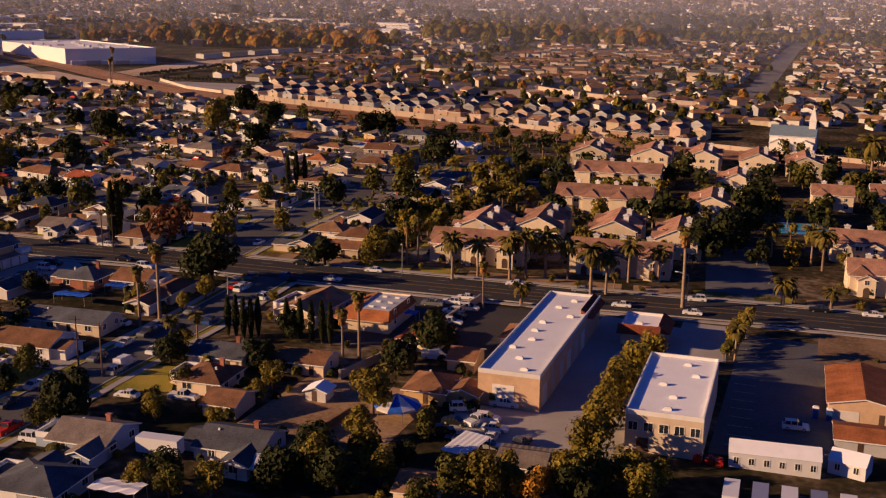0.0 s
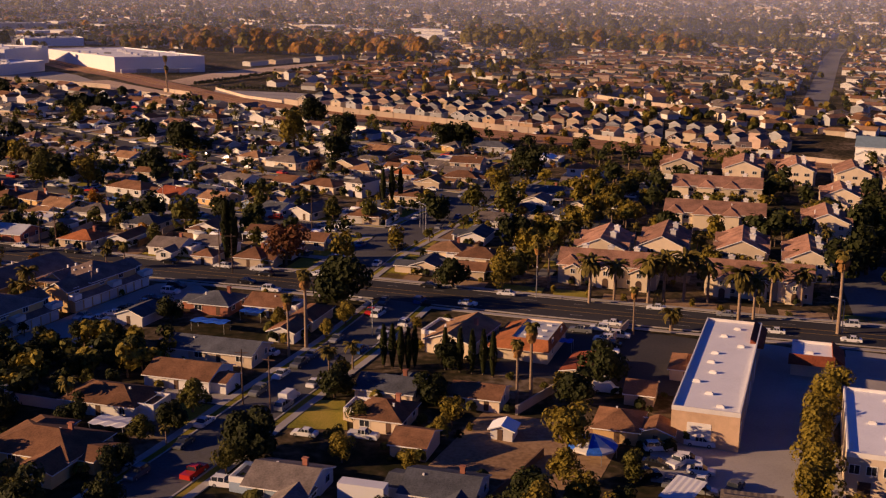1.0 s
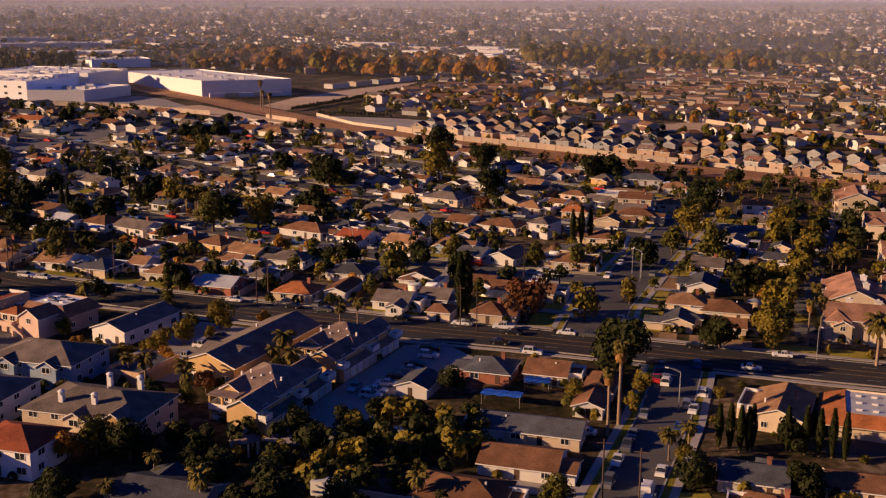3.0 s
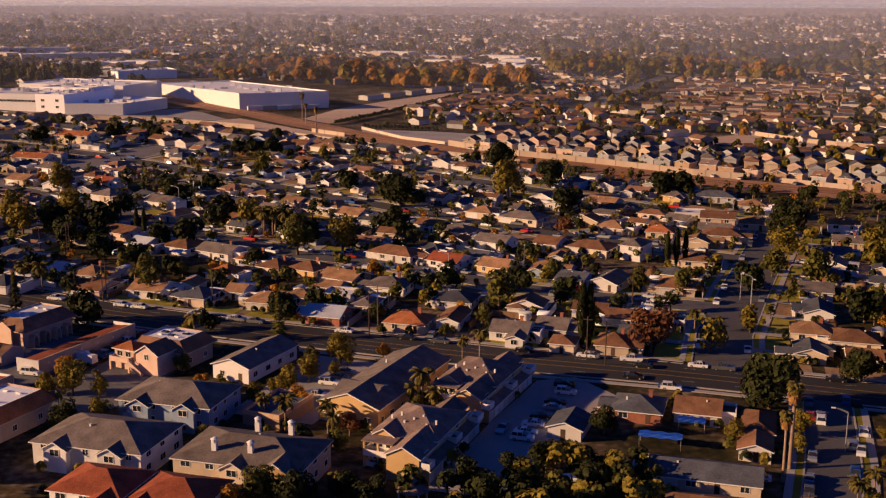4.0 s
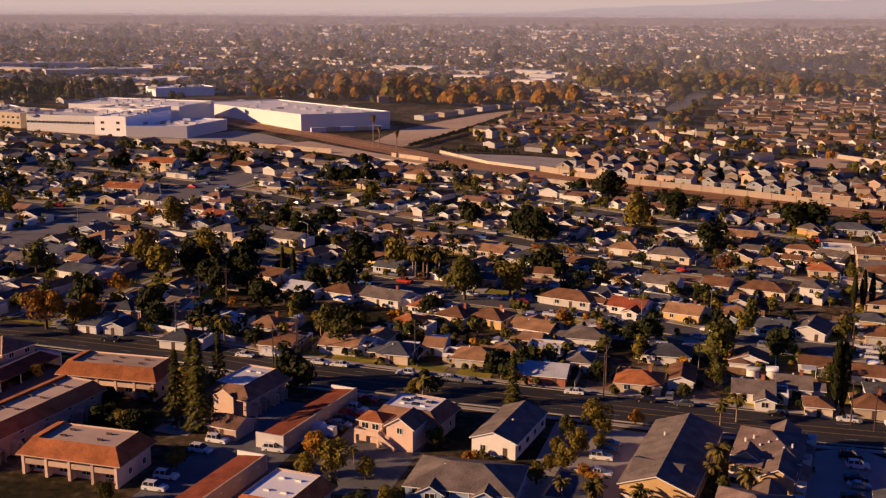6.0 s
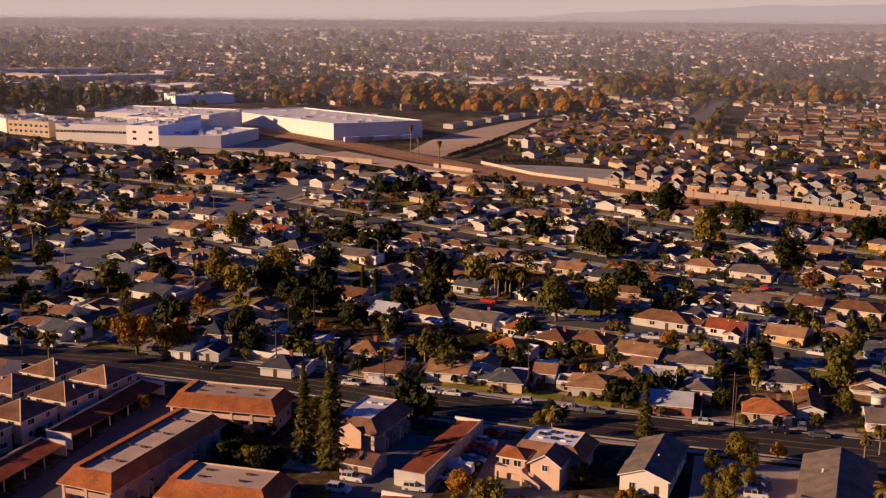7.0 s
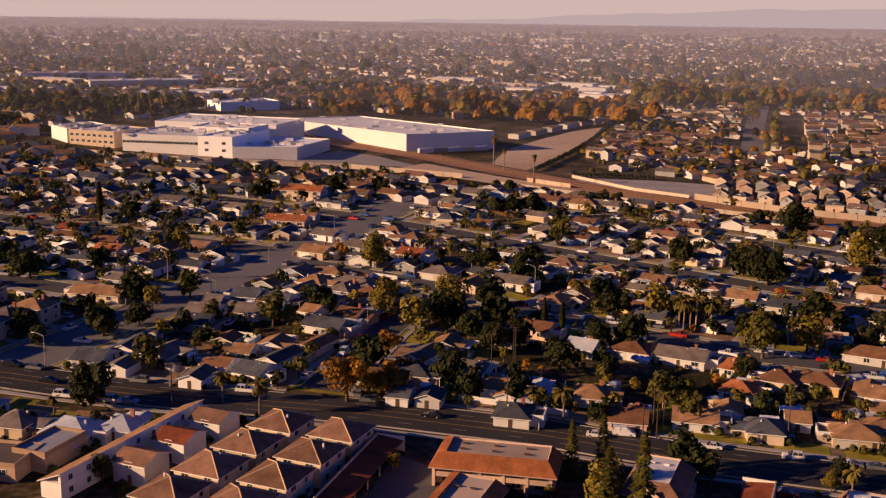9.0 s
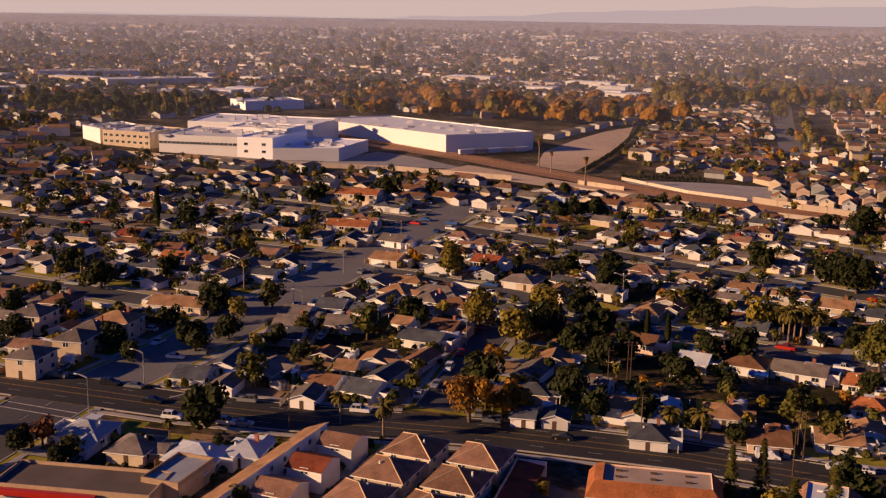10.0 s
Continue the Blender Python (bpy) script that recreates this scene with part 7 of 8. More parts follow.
patch("water", [(84, 352), (104, 350), (106, 366), (88, 368)], POOL, "blue communal swimming pool in shade", "pool", 0.05)
for k in range(9):
    car(-3.5 + 2.2 * k + 4, 396 + 7.2 * k, 70 + 90, "sedan", ("white", "silver", "black")[k % 3])

# chapel
TAKEN.append((128, 520, 14))
root = thing("chapel", pose(128, 518, gz(128, 518), 0, 0, -20), "white chapel with blue metal roof and spire", "church")
BLUEROOF = plain("blue_metal_roof", (0.16, 0.22, 0.28), 0.85, 1.15, rough=0.5, bump=0.0)
part("wall", walls_gable(20, 11, 7.5, 4.0), WALLS["w"], root)
part("roof", roof_gable(20, 11, 7.5, 4.0), [BLUEROOF, TRIM], root)
g = Geo()
g.box(6.5, 9.5, -1.5, 1.5, 9, 14)
part("tower", g, TRIM, root)
g = Geo()
for i in range(4):
    c = [(6.3, -1.7, 14), (9.7, -1.7, 14), (9.7, 1.7, 14), (6.3, 1.7, 14)]
    g.face([c[i], c[(i + 1) % 4], (8, 0, 21)])
part("spire", g, TRIM, root)
for i in range(6):
    part("window", window_mesh(1.1, 1.15), None, root, at=pose(-8 + 3.1 * i, -5.5, 3.5))
for k in (-1, 1):
    m = pose(k * 6, -6.5, 0)
    body(root, 7, 5, "y", "g", 4.2, 1.6, "m", "w", at=m)


# ---------------------------------------------------------------- white factory
def hall(corners, h, label, wall="x", roof="w", parapet=0.7, name="factory_hall"):
    """A flat-roofed hall over a four- or many-sided plan."""
    cx, cy = sum(p[0] for p in corners) / len(corners), sum(p[1] for p in corners) / len(corners)
    z = max(gz(*p) for p in corners)
    root = thing(name, pose(cx, cy, z), label, "factory")
    q = [(x - cx, y - cy) for x, y in corners]
    n = len(q)
    g = Geo()
    for i in range(n):
        a, b = q[i], q[(i + 1) % n]
        g.face([(*a, -5), (*b, -5), (*b, h), (*a, h)])
        g.face([(*a, h), (*b, h), (b[0] * 0.99, b[1] * 0.99, h), (a[0] * 0.99, a[1] * 0.99, h)])
        g.face([(a[0] * 0.99, a[1] * 0.99, h), (b[0] * 0.99, b[1] * 0.99, h), (b[0] * 0.99, b[1] * 0.99, h - parapet), (a[0] * 0.99, a[1] * 0.99, h - parapet)])
    part("wall", g, WALLS[wall], root)
    g = Geo()
    g.face([(a * 0.99, b * 0.99, h - parapet + 0.02) for a, b in q])
    part("roof", g, ROOFS[roof], root)
    r = random.Random(n * 7 + int(h))
    for k in range(16):
        w = [r.random() for _ in range(n)]
        s = sum(w)
        px, py = sum(a[0] * v for a, v in zip(q, w)) / s * 1.5, sum(a[1] * v for a, v in zip(q, w)) / s * 1.5
        g = Geo()
        sx, sy, sz = r.uniform(0.8, 2.6), r.uniform(0.8, 2.0), r.uniform(0.8, 2.0)
        g.box(px - sx, px + sx, py - sy, py + sy, h - parapet, h - parapet + sz)
        part("roof_unit", g, r.choice((TRIM, TRIM, STEEL)), root, "rooftop air unit")
    return root, z, (cx, cy)


def strip_windows(root, o, a, b, h0, n, w=2.2, hh=1.4):
    """Windows in a row on a wall from a to b."""
    a, b, o = Vector(a), Vector(b), Vector(o)
    t = (b - a).normalized()
    rot = math.degrees(math.atan2(t.y, t.x))
    for i in range(n):
        p = a + (b - a) * (i + 0.5) / n - o
        part("window", window_mesh(w, hh), None, root, at=pose(p.x, p.y, h0, 0, 0, rot))


hall([(-403, 856), (-312, 764), (-284, 776), (-257, 792), (-348, 884)], 7.2, "very long white factory hall with flat roof and vents")
h2, z2, o2 = hall([(-473, 722), (-428, 713), (-414, 760), (-460, 772)], 9.5, "white factory office block with strip windows")
strip_windows(h2, o2, (-473, 722), (-428, 713), 4.5, 18)
h3, z3, o3 = hall([(-428, 713), (-408, 709), (-394, 755), (-414, 760)], 11.0, "tall white factory block")
strip_windows(h3, o3, (-428, 713), (-408, 709), 2.5, 2)
strip_windows(h3, o3, (-428, 713), (-408, 709), 6.5, 2)
hall([(-440, 748), (-404, 740), (-396, 765), (-432, 775)], 12.3, "raised white factory block set back")
hall([(-408, 709), (-372, 711), (-358, 756), (-394, 768)], 6.0, "low white factory wing with pale roof")
h5, z5, o5 = hall([(-510, 743), (-480, 730), (-468, 758), (-498, 774)], 8.5, "cream office building with rows of dark windows", "c")
strip_windows(h5, o5, (-510, 743), (-480, 730), 1.5, 8)
strip_windows(h5, o5, (-510, 743), (-480, 730), 5.0, 8)
hall([(-528, 765), (-512, 745), (-498, 774), (-512, 790)], 8.0, "white curved-front office building")
hall([(-470, 785), (-392, 770), (-380, 815), (-462, 840)], 10.0, "white factory hall behind the offices")
hall([(-462, 958), (-420, 985), (-436, 1010), (-478, 985)], 6.0, "pale two-storey office with dark windows")
hall([(-604, 1092), (-519, 1138), (-535, 1168), (-620, 1122)], 8.0, "long pale distant warehouse", "w", "w")
hall([(-690, 1160), (-600, 1190), (-610, 1225), (-700, 1195)], 8.0, "pale distant warehouse among trees", "w", "f")
hall([(-540, 1010), (-490, 1030), (-500, 1060), (-550, 1040)], 6.0, "low grey-roofed distant shop", "w", "m")
patch("pavement", [(-470, 714), (-375, 700), (-300, 700), (-330, 740), (-352, 756), (-381, 708)], CONCRETE, "pale concrete factory yard", "yard")
for k in range(5):
    trailer(-300 + 8.5 * k, 757 + 5.0 * k, 30, 10, "ws"[k % 2])


# ---------------------------------------------------------------- poles and lamps
def utility_pole(x, y, h=11.0):
    root = thing("utility_pole", pose(x, y, gz(x, y), 0, 0, rnd.uniform(-15, 5)), "tall brown wooden utility pole with crossarm", "utility pole")
    g = Geo()
    g.tube([(0, 0, -0.5), (0, 0, h)], [0.17, 0.12], 7)
    part("pole", g, POLEWOOD, root)
    g = Geo()
    g.box(-1.2, 1.2, -0.07, 0.07, h - 0.8, h - 0.65)
    part("crossarm", g, POLEWOOD, root)


def street_lamp(x, y, rot, h=9.0):
    root = thing("street_lamp", pose(x, y, gz(x, y), 0, 0, rot), "grey steel street lamp with curved arm", "street lamp")
    g = Geo()
    g.tube([(0, 0, -0.3), (0, 0, h * 0.9)], [0.12, 0.08], 8)
    part("pole", g, STEEL, root)
    g = Geo()
    last = None
    for k in range(6):
        a = k / 5
        p = (a * 2.6, 0, h * 0.9 + math.sin(a * 1.5) * 0.8)
        if last:
            g.box(last[0], p[0], -0.05, 0.05, min(last[2], p[2]) - 0.05, max(last[2], p[2]) + 0.05)
        last = p
    part("arm", g, STEEL, root)
    g = Geo()
    g.box(2.4, 3.2, -0.16, 0.16, h * 0.9 + 0.72, h * 0.9 + 0.9)
    part("lamp_head", g, TRIM, root)



# two-storey estate behind the sound wall
re_ = random.Random(31)
for k in range(25):
    ex, ey = -152 + 9.6 * k + re_.uniform(-1.2, 1.2), 630 - 4.6 * k + re_.uniform(-2.0, 3.0)
    house(ex, ey, re_.uniform(5.8, 8.4), re_.uniform(7.5, 9.5), re_.choice("yyx"), re_.choice("gghh"), re_.choice("gdgsbqd"), re_.choice("gcngpgn"), rot=-24 + re_.uniform(-16, 16), storeys=2, e=re_.uniform(1.2, 1.7), rise=re_.uniform(1.4, 2.0), detail=1, chimney=False)

# a few large trees among the near flats, and in the corners of the plan
# The dark trees in the corners are added to throw more shade there.
for kind, x, y, s in (("gold", -222, 206, 1.25), ("gold", -178, 205, 0.8), ("dark", -228, 214, 0.8), ("dark", -219, 236, 0.7), ("dark", -168, 208, 0.8), ("dark", -160, 214, 0.6), ("dark", -171, 231, 0.6), ("dark", -131, 222, 0.7), ("dark", -126, 230, 0.6), ("dark", -138, 218, 0.7), ("dark", -119, 160, 0.9), ("dark", -106, 152, 0.9), ("dark", -96, 160, 0.6), ("dark", -128, 171, 0.8), ("dark", -142, 184, 0.9), ("dark", -150, 196, 0.8), ("queen", -166, 236, 0.9), ("queen", -168, 242, 0.9), ("queen", -147, 250, 1.0), ("dark", -408, 318, 0.6), ("dark", -398, 312, 0.5), ("dark", -417, 305, 0.7), ("dark", -382, 318, 0.5), ("dark", -366, 318, 0.5), ("dark", -425, 326, 0.6)):
    TAKEN.append((x, y, 1.0))
    tree(kind, x, y, s)
for row, y0 in ((0, 0), (1, 9)):
    for k in range(20):
        if (k * 7 + row * 3) % 4 < 2:
            tree("dbush" if k % 3 else "obush", -150 + 11.5 * k + 5 * row, 616 - 5.2 * k - 38 * row + y0, 1.3)
for k, (x, y) in enumerate(((-183, 262), (-181, 270), (-178, 281), (-176, 256), (-205, 258), (-222, 262), (-219, 255), (-186, 256), (-203, 233), (-214, 233), (-190, 232), (-224, 246), (-172, 275), (-170, 282), (-151, 252), (-199, 262), (-302, 303), (-299, 250), (-306, 246), (-262, 292), (-258, 300), (-266, 262), (-256, 256), (-196, 212), (-168, 224), (-190, 208))):
    TAKEN.append((x, y, 1.0))
    tree(("olive", "olive", "round", "gold", "olive", "queen")[k % 6], x, y, 0.42 + 0.05 * (k % 4))

utility_pole(-79.2, 199.4)
utility_pole(-85.0, 202.4)
utility_pole(-113.7, 293.8)
utility_pole(-248.2, 317.1)
utility_pole(-276.8, 333.6)
utility_pole(-272.5, 374.2)
utility_pole(-243.8, 327.8)
utility_pole(-243.6, 324.5)
utility_pole(-272.2, 371.5)
utility_pole(-278.8, 366.7)
utility_pole(-354.5, 334.2)
utility_pole(-213.5, 325.9)
utility_pole(-167.8, 305.2)
utility_pole(-97.7, 342.3)
utility_pole(-109.5, 290.6)
utility_pole(-166.5, 312.7)
street_lamp(-392.4, 358.9, 170)
street_lamp(-29.3, 281.6, -90)
street_lamp(42.0, 264.7, 170)
street_lamp(-65.2, 354.4, -90)
street_lamp(-313.1, 398.8, -90)
street_lamp(-352.4, 471.9, 170)
street_lamp(-333.7, 519.6, -90)
street_lamp(-364.5, 430.1, 170)
street_lamp(-400.2, 340.3, 170)
street_lamp(-63.0, 350.2, 170)
street_lamp(-63.6, 346.9, -90)
street_lamp(-150.9, 362.7, 170)
street_lamp(-162.5, 510.0, 170)
street_lamp(-127.9, 378.8, -90)
street_lamp(-360.7, 419.2, 170)
street_lamp(-260.1, 451.8, 170)
street_lamp(-66.3, 245.5, 170)


# ---------------------------------------------------------------- houses along the streets
def inside(x, y, poly):
    c = False
    for (x0, y0), (x1, y1) in zip(poly, poly[1:] + poly[:1]):
        if (y0 > y) != (y1 > y) and x < (x1 - x0) * (y - y0) / (y1 - y0) + x0:
            c = not c
    return c


KEEP_CLEAR = [
    [(-470, 1000), (-535, 800), (-530, 735), (-440, 690), (-330, 672), (-262, 646), (-160, 588), (-128, 573), (-75, 549), (-40, 530), (120, 480), (120, 540), (-40, 600), (-128, 640), (-142, 685), (-205, 705), (-190, 800), (-160, 945), (-230, 960), (-400, 1000)],
    [(-25, 280), (60, 262), (150, 250), (160, 540), (60, 540), (-5, 430)],
    [(-440, 360), (-440, 200), (60, 100), (120, 235), (-60, 268), (-367, 338)],
]


def clear_of_plan(x, y):
    return not any(inside(x, y, p) for p in KEEP_CLEAR)


def back_fence(p, t, n):
    """A board fence or block wall round two sides of a back yard."""
    g = Geo()
    a, b = p - t * 8, p + t * 8
    c = b + n * 9
    for q0, q1 in ((a, b), (b, c)):
        k = max(1, int((q1 - q0).length / 4))
        for i in range(k):
            u, v = q0 + (q1 - q0) * i / k, q0 + (q1 - q0) * (i + 1) / k
            d = (v - u).normalized()
            s = Vector((-d.y, d.x)) * 0.08
            zu, zv = gz(*u), gz(*v)
            g.face([(u.x - s.x, u.y - s.y, zu - 0.3), (v.x - s.x, v.y - s.y, zv - 0.3), (v.x - s.x, v.y - s.y, zv + 1.7), (u.x - s.x, u.y - s.y, zu + 1.7)])
            g.face([(v.x + s.x, v.y + s.y, zv - 0.3), (u.x + s.x, u.y + s.y, zu - 0.3), (u.x + s.x, u.y + s.y, zu + 1.7), (v.x + s.x, v.y + s.y, zv + 1.7)])
            g.face([(u.x - s.x, u.y - s.y, zu + 1.7), (v.x - s.x, v.y - s.y, zv + 1.7), (v.x + s.x, v.y + s.y, zv + 1.7), (u.x + s.x, u.y + s.y, zu + 1.7)])
    mat, lab = rnd.choice(((FENCE, "brown board fence round a back yard"), (BLOCKWALL, "pale block wall round a back yard"), (TRIM, "white fence round a back yard")))
    solid("fence", g, mat, lab, "fence", kind="")


def row_of_houses(name, both=(1, -1), pitch=15.5, setback=15.0, detail=1):
    pts, half = STREETS[name]
    for s in both:
        run = 0.0
        for a, b in zip(pts, pts[1:]):
            run += (b - a).length
            if run < pitch:
                continue
            t = (b - a).normalized()
            n = Vector((-t.y, t.x)) * s
            p = b + n * (half + setback + rnd.uniform(-1.5, 2.0))
            if not clear_of_plan(p.x, p.y) or not free(p.x, p.y, 5.0) or on_street(p.x, p.y, 6.0):
                continue
            run = rnd.uniform(-1.5, 1.5)
            rot = math.degrees(math.atan2(t.y, t.x))
            rot = (rot + 90) % 180 - 90
            front = "s" if (n.y > 0) else "n"
            w, d = rnd.uniform(8.0, 10.8), rnd.uniform(7.0, 8.6)
            house(p.x, p.y, w, d, rnd.choice("xxxy"), rnd.choice("gghg"), rnd.choice("bbtggddgds"), rnd.choice("wwwwcwygbpg"), rot=rot, front=front, wing=rnd.choice((1, -1, 0)), detail=detail if p.y < 470 and p.x > -480 else 0)
            if rnd.random() < 0.6:
                back_fence(b + n * (half + setback + 9.5), t, n)
            q = b + n * (half + setback + 16)
            if rnd.random() < 0.85 and clear_of_plan(q.x, q.y) and free(q.x, q.y, 4.0) and not on_street(q.x, q.y, 3.0):
                house(q.x, q.y, rnd.uniform(5.5, 8), rnd.uniform(5.5, 7.5), rnd.choice("xy"), "g", rnd.choice("bbtgd"), rnd.choice("wwcg"), rot=rot, e=2.4, detail=0, name="garage")


row_of_houses("avenue", both=(1,), setback=17.0)
row_of_houses("avenue", both=(-1,), setback=23.0)
for nm in ("first", "second", "third", "lane_north", "avenue_south", "west_one", "west_two", "west_three", "west_four", "court"):
    row_of_houses(nm)
row_of_houses("artery", both=(1,), setback=13.0)
row_of_houses("lane_south")


def garden_shed(x, y, rot):
    """A small shed in one piece: board walls under a shallow metal or shingle roof."""
    w, d = rnd.uniform(2.0, 3.6), rnd.uniform(2.0, 4.2)
    g = walls_gable(w, d, 2.1, 0.5)
    r = roof_gable(w, d, 2.1, 0.5, 0.2, 0.08, 0.15)
    r.s = [1] * len(r.s)
    g.join(r, 0, 0)
    TAKEN.append((x, y, 2.0))
    mats = rnd.choice(([TRIM, ROOFS["m"]], [WALLS["w"], ROOFS["w"]], [WALLS["g"], ROOFS["g"]], [FENCE, ROOFS["b"]], [WALLS["c"], ROOFS["m"]]))
    return rooted("garden_shed", g, mats, pose(x, y, gz(x, y), 0, 0, rot), "small gabled garden shed in a back yard", "shed")


for hx, hy, hw, hd, hrot, hfront in list(HOMES):
    if rnd.random() < 0.75 and hy < 560 and hx > -520:
        a = radians(hrot)
        u, v = rnd.uniform(-0.7, 0.7) * hw, (hd / 2 + rnd.uniform(2.5, 6.0)) * (1 if hfront == "s" else -1)
        px, py = hx + u * math.cos(a) - v * math.sin(a), hy + u * math.sin(a) + v * math.cos(a)
        if free(px, py, 1.6) and clear_of_plan(px, py) and not on_street(px, py, 3.0):
            garden_shed(px, py, hrot + rnd.choice((0, 90)))


# ---------------------------------------------------------------- trees and parked cars between them
BEYOND = Geo()


def clump(g, r, x, y, rad, slot, n=16, grain=0.55):
    z = gz(x, y)
    hgt = rad * r.uniform(1.5, 2.4)
    for _ in range(n):
        q = Vector((r.gauss(0, 1), r.gauss(0, 1), abs(r.gauss(0, 1)) * 0.9 + 0.05)).normalized()
        p = Vector((x, y, z + hgt * 0.35)) + Vector((q.x * rad * 0.8, q.y * rad * 0.8, q.z * hgt * 0.6))
        t = q.cross(Vector((r.uniform(-1, 1), r.uniform(-1, 1), r.uniform(-1, 1)))).normalized()
        u = q.cross(t).normalized()
        s = rad * grain * r.uniform(0.7, 1.3)
        p = p - q * rad * 0.25 * r.random()
        g.face([p + t * s, p + u * s + q * s * 0.2, p - t * s, p - u * s * 0.9], slot)


def beside_avenue(x, y):
    """The open strip along the wide avenue."""
    pts, half = STREETS["avenue"]
    return any((p.x - x) ** 2 + (p.y - y) ** 2 < (half + 6.5) ** 2 for p in pts)


def lobed(g, r, x, y, rad, slot, n):
    """A garden tree: a short trunk under a crown of four to six rounded lobes."""
    z = gz(x, y)
    g.tube([(x, y, z - 0.4), (x, y, z + rad * 1.1)], [rad * 0.09, rad * 0.06], 4, 4, False)
    hgt = rad * r.uniform(1.0, 1.5)
    lobes = []
    for k in range(r.randint(4, 6)):
        a, d = r.uniform(0, 6.283), rad * r.uniform(0.2, 0.55)
        lobes.append((Vector((x + math.cos(a) * d, y + math.sin(a) * d, z + rad * 0.75 + hgt * r.uniform(0.1, 0.75))), rad * r.uniform(0.42, 0.62)))
    for _ in range(n):
        c, br = r.choice(lobes)
        q = Vector((r.gauss(0, 1), r.gauss(0, 1), r.gauss(0, 1) + 0.3)).normalized()
        p = c + q * br * r.uniform(0.78, 1.05)
        nrm = (q + Vector((r.uniform(-0.4, 0.4), r.uniform(-0.4, 0.4), r.uniform(-0.3, 0.4)))).normalized()
        t = nrm.cross(Vector((r.uniform(-1, 1), r.uniform(-1, 1), r.uniform(-1, 1)))).normalized()
        u = nrm.cross(t)
        k = br * 0.36 * r.uniform(0.7, 1.3)
        g.face([p + t * k, p + u * k * 0.8, p - t * k, p - u * k * 0.8], slot)


def scatter(n, box, kinds, lo, hi, pad=1.2):
    x0, x1, y0, y1 = box
    for _ in range(n):
        x, y = rnd.uniform(x0, x1), rnd.uniform(y0, y1)
        if clear_of_plan(x, y) and free(x, y, pad) and not on_street(x, y, 1.0) and not beside_avenue(x, y):
            kind, s = rnd.choice(kinds), rnd.uniform(lo, hi)
            if y > 325 or x < -400:
                size = KINDS[kind][0] if kind in KINDS else 2.2
                lobed(BEYOND, rnd, x, y, size * s, {"dark": 2, "round": 0, "olive": 1, "gold": 3}.get(kind, 0), 150 if y < 440 else 80)
            else:
                tree(kind, x, y, s)
            TAKEN.append((x, y, 1.2))


GARDEN = ["round", "round", "round", "dark", "olive", "bush", "dbush", "bush", "obush", "queen", "short", "gold"]
scatter(800, (-340, 0, 300, 610), GARDEN, 0.35, 0.75)
scatter(500, (-340, 0, 330, 640), GARDEN[:6] + ["dark"], 0.35, 0.65, -1.2)
scatter(700, (-700, -330, 350, 600), GARDEN, 0.4, 0.75)
scatter(330, (-620, -345, 380, 600), ["dark", "round", "dark", "olive", "queen"], 0.4, 0.7, -1.2)
scatter(450, (-700, -300, 560, 740), GARDEN, 0.3, 0.55, -1.0)
scatter(750, (-640, -290, 420, 700), ["dark", "round", "dark", "olive", "round", "bush", "dbush"], 0.35, 0.7, -2.6)
scatter(330, (-300, 0, 330, 620), ["round", "dark", "olive", "round", "gold"], 0.3, 0.55, -2.6)
KEEP_CLEAR[:] = KEEP_CLEAR[:1]
LOTS = [[(-14, 174), (74, 172), (76, 246), (20, 258), (4, 200)], [(-150, 210), (-125, 206), (-101, 268), (-124, 282)], [(-192, 246), (-170, 244), (-156, 286), (-182, 291)], [(-40, 226), (2, 216), (14, 256), (-26, 266)], [(-79, 190), (-61, 190), (-64, 210), (-79, 210)], [(44, 258), (68, 256), (78, 334), (56, 334)], [(-232, 246), (-212, 244), (-202, 292), (-224, 296)], [(-262, 240), (-240, 234), (-224, 294), (-246, 298)], [(-318, 244), (-298, 240), (-282, 300), (-304, 314)], [(-45, 178), (-20, 174), (-14, 200), (-40, 204)]]
KEEP_CLEAR.extend(LOTS)
scatter(125, (-175, -85, 150, 235), ["dark", "dark", "round", "dbush", "dbush", "bush", "queen"], 0.45, 0.8)
scatter(110, (-90, -5, 150, 262), ["round", "olive", "dbush", "bush", "obush", "olive"], 0.35, 0.7)
scatter(80, (-330, -160, 200, 300), ["olive", "round", "bush", "queen", "dbush", "gold"], 0.4, 0.8)
scatter(30, (-420, -320, 250, 345), ["round", "bush", "dbush", "queen", "rust"], 0.4, 0.7)
scatter(130, (-12, 165, 300, 345), ["queen", "queen", "olive", "obush", "bush"], 0.4, 0.7, 0.4)
scatter(300, (-5, 165, 345, 520), ["olive", "round", "dark", "dark", "obush"], 0.5, 0.9, 0.4)
scatter(30, (60, 140, 180, 240), ["olive", "bush", "round"], 0.4, 0.7)
COLORS = ["white", "white", "silver", "black", "grey", "white", "silver", "black", "white", "white", "grey", "silver", "red", "blue"]
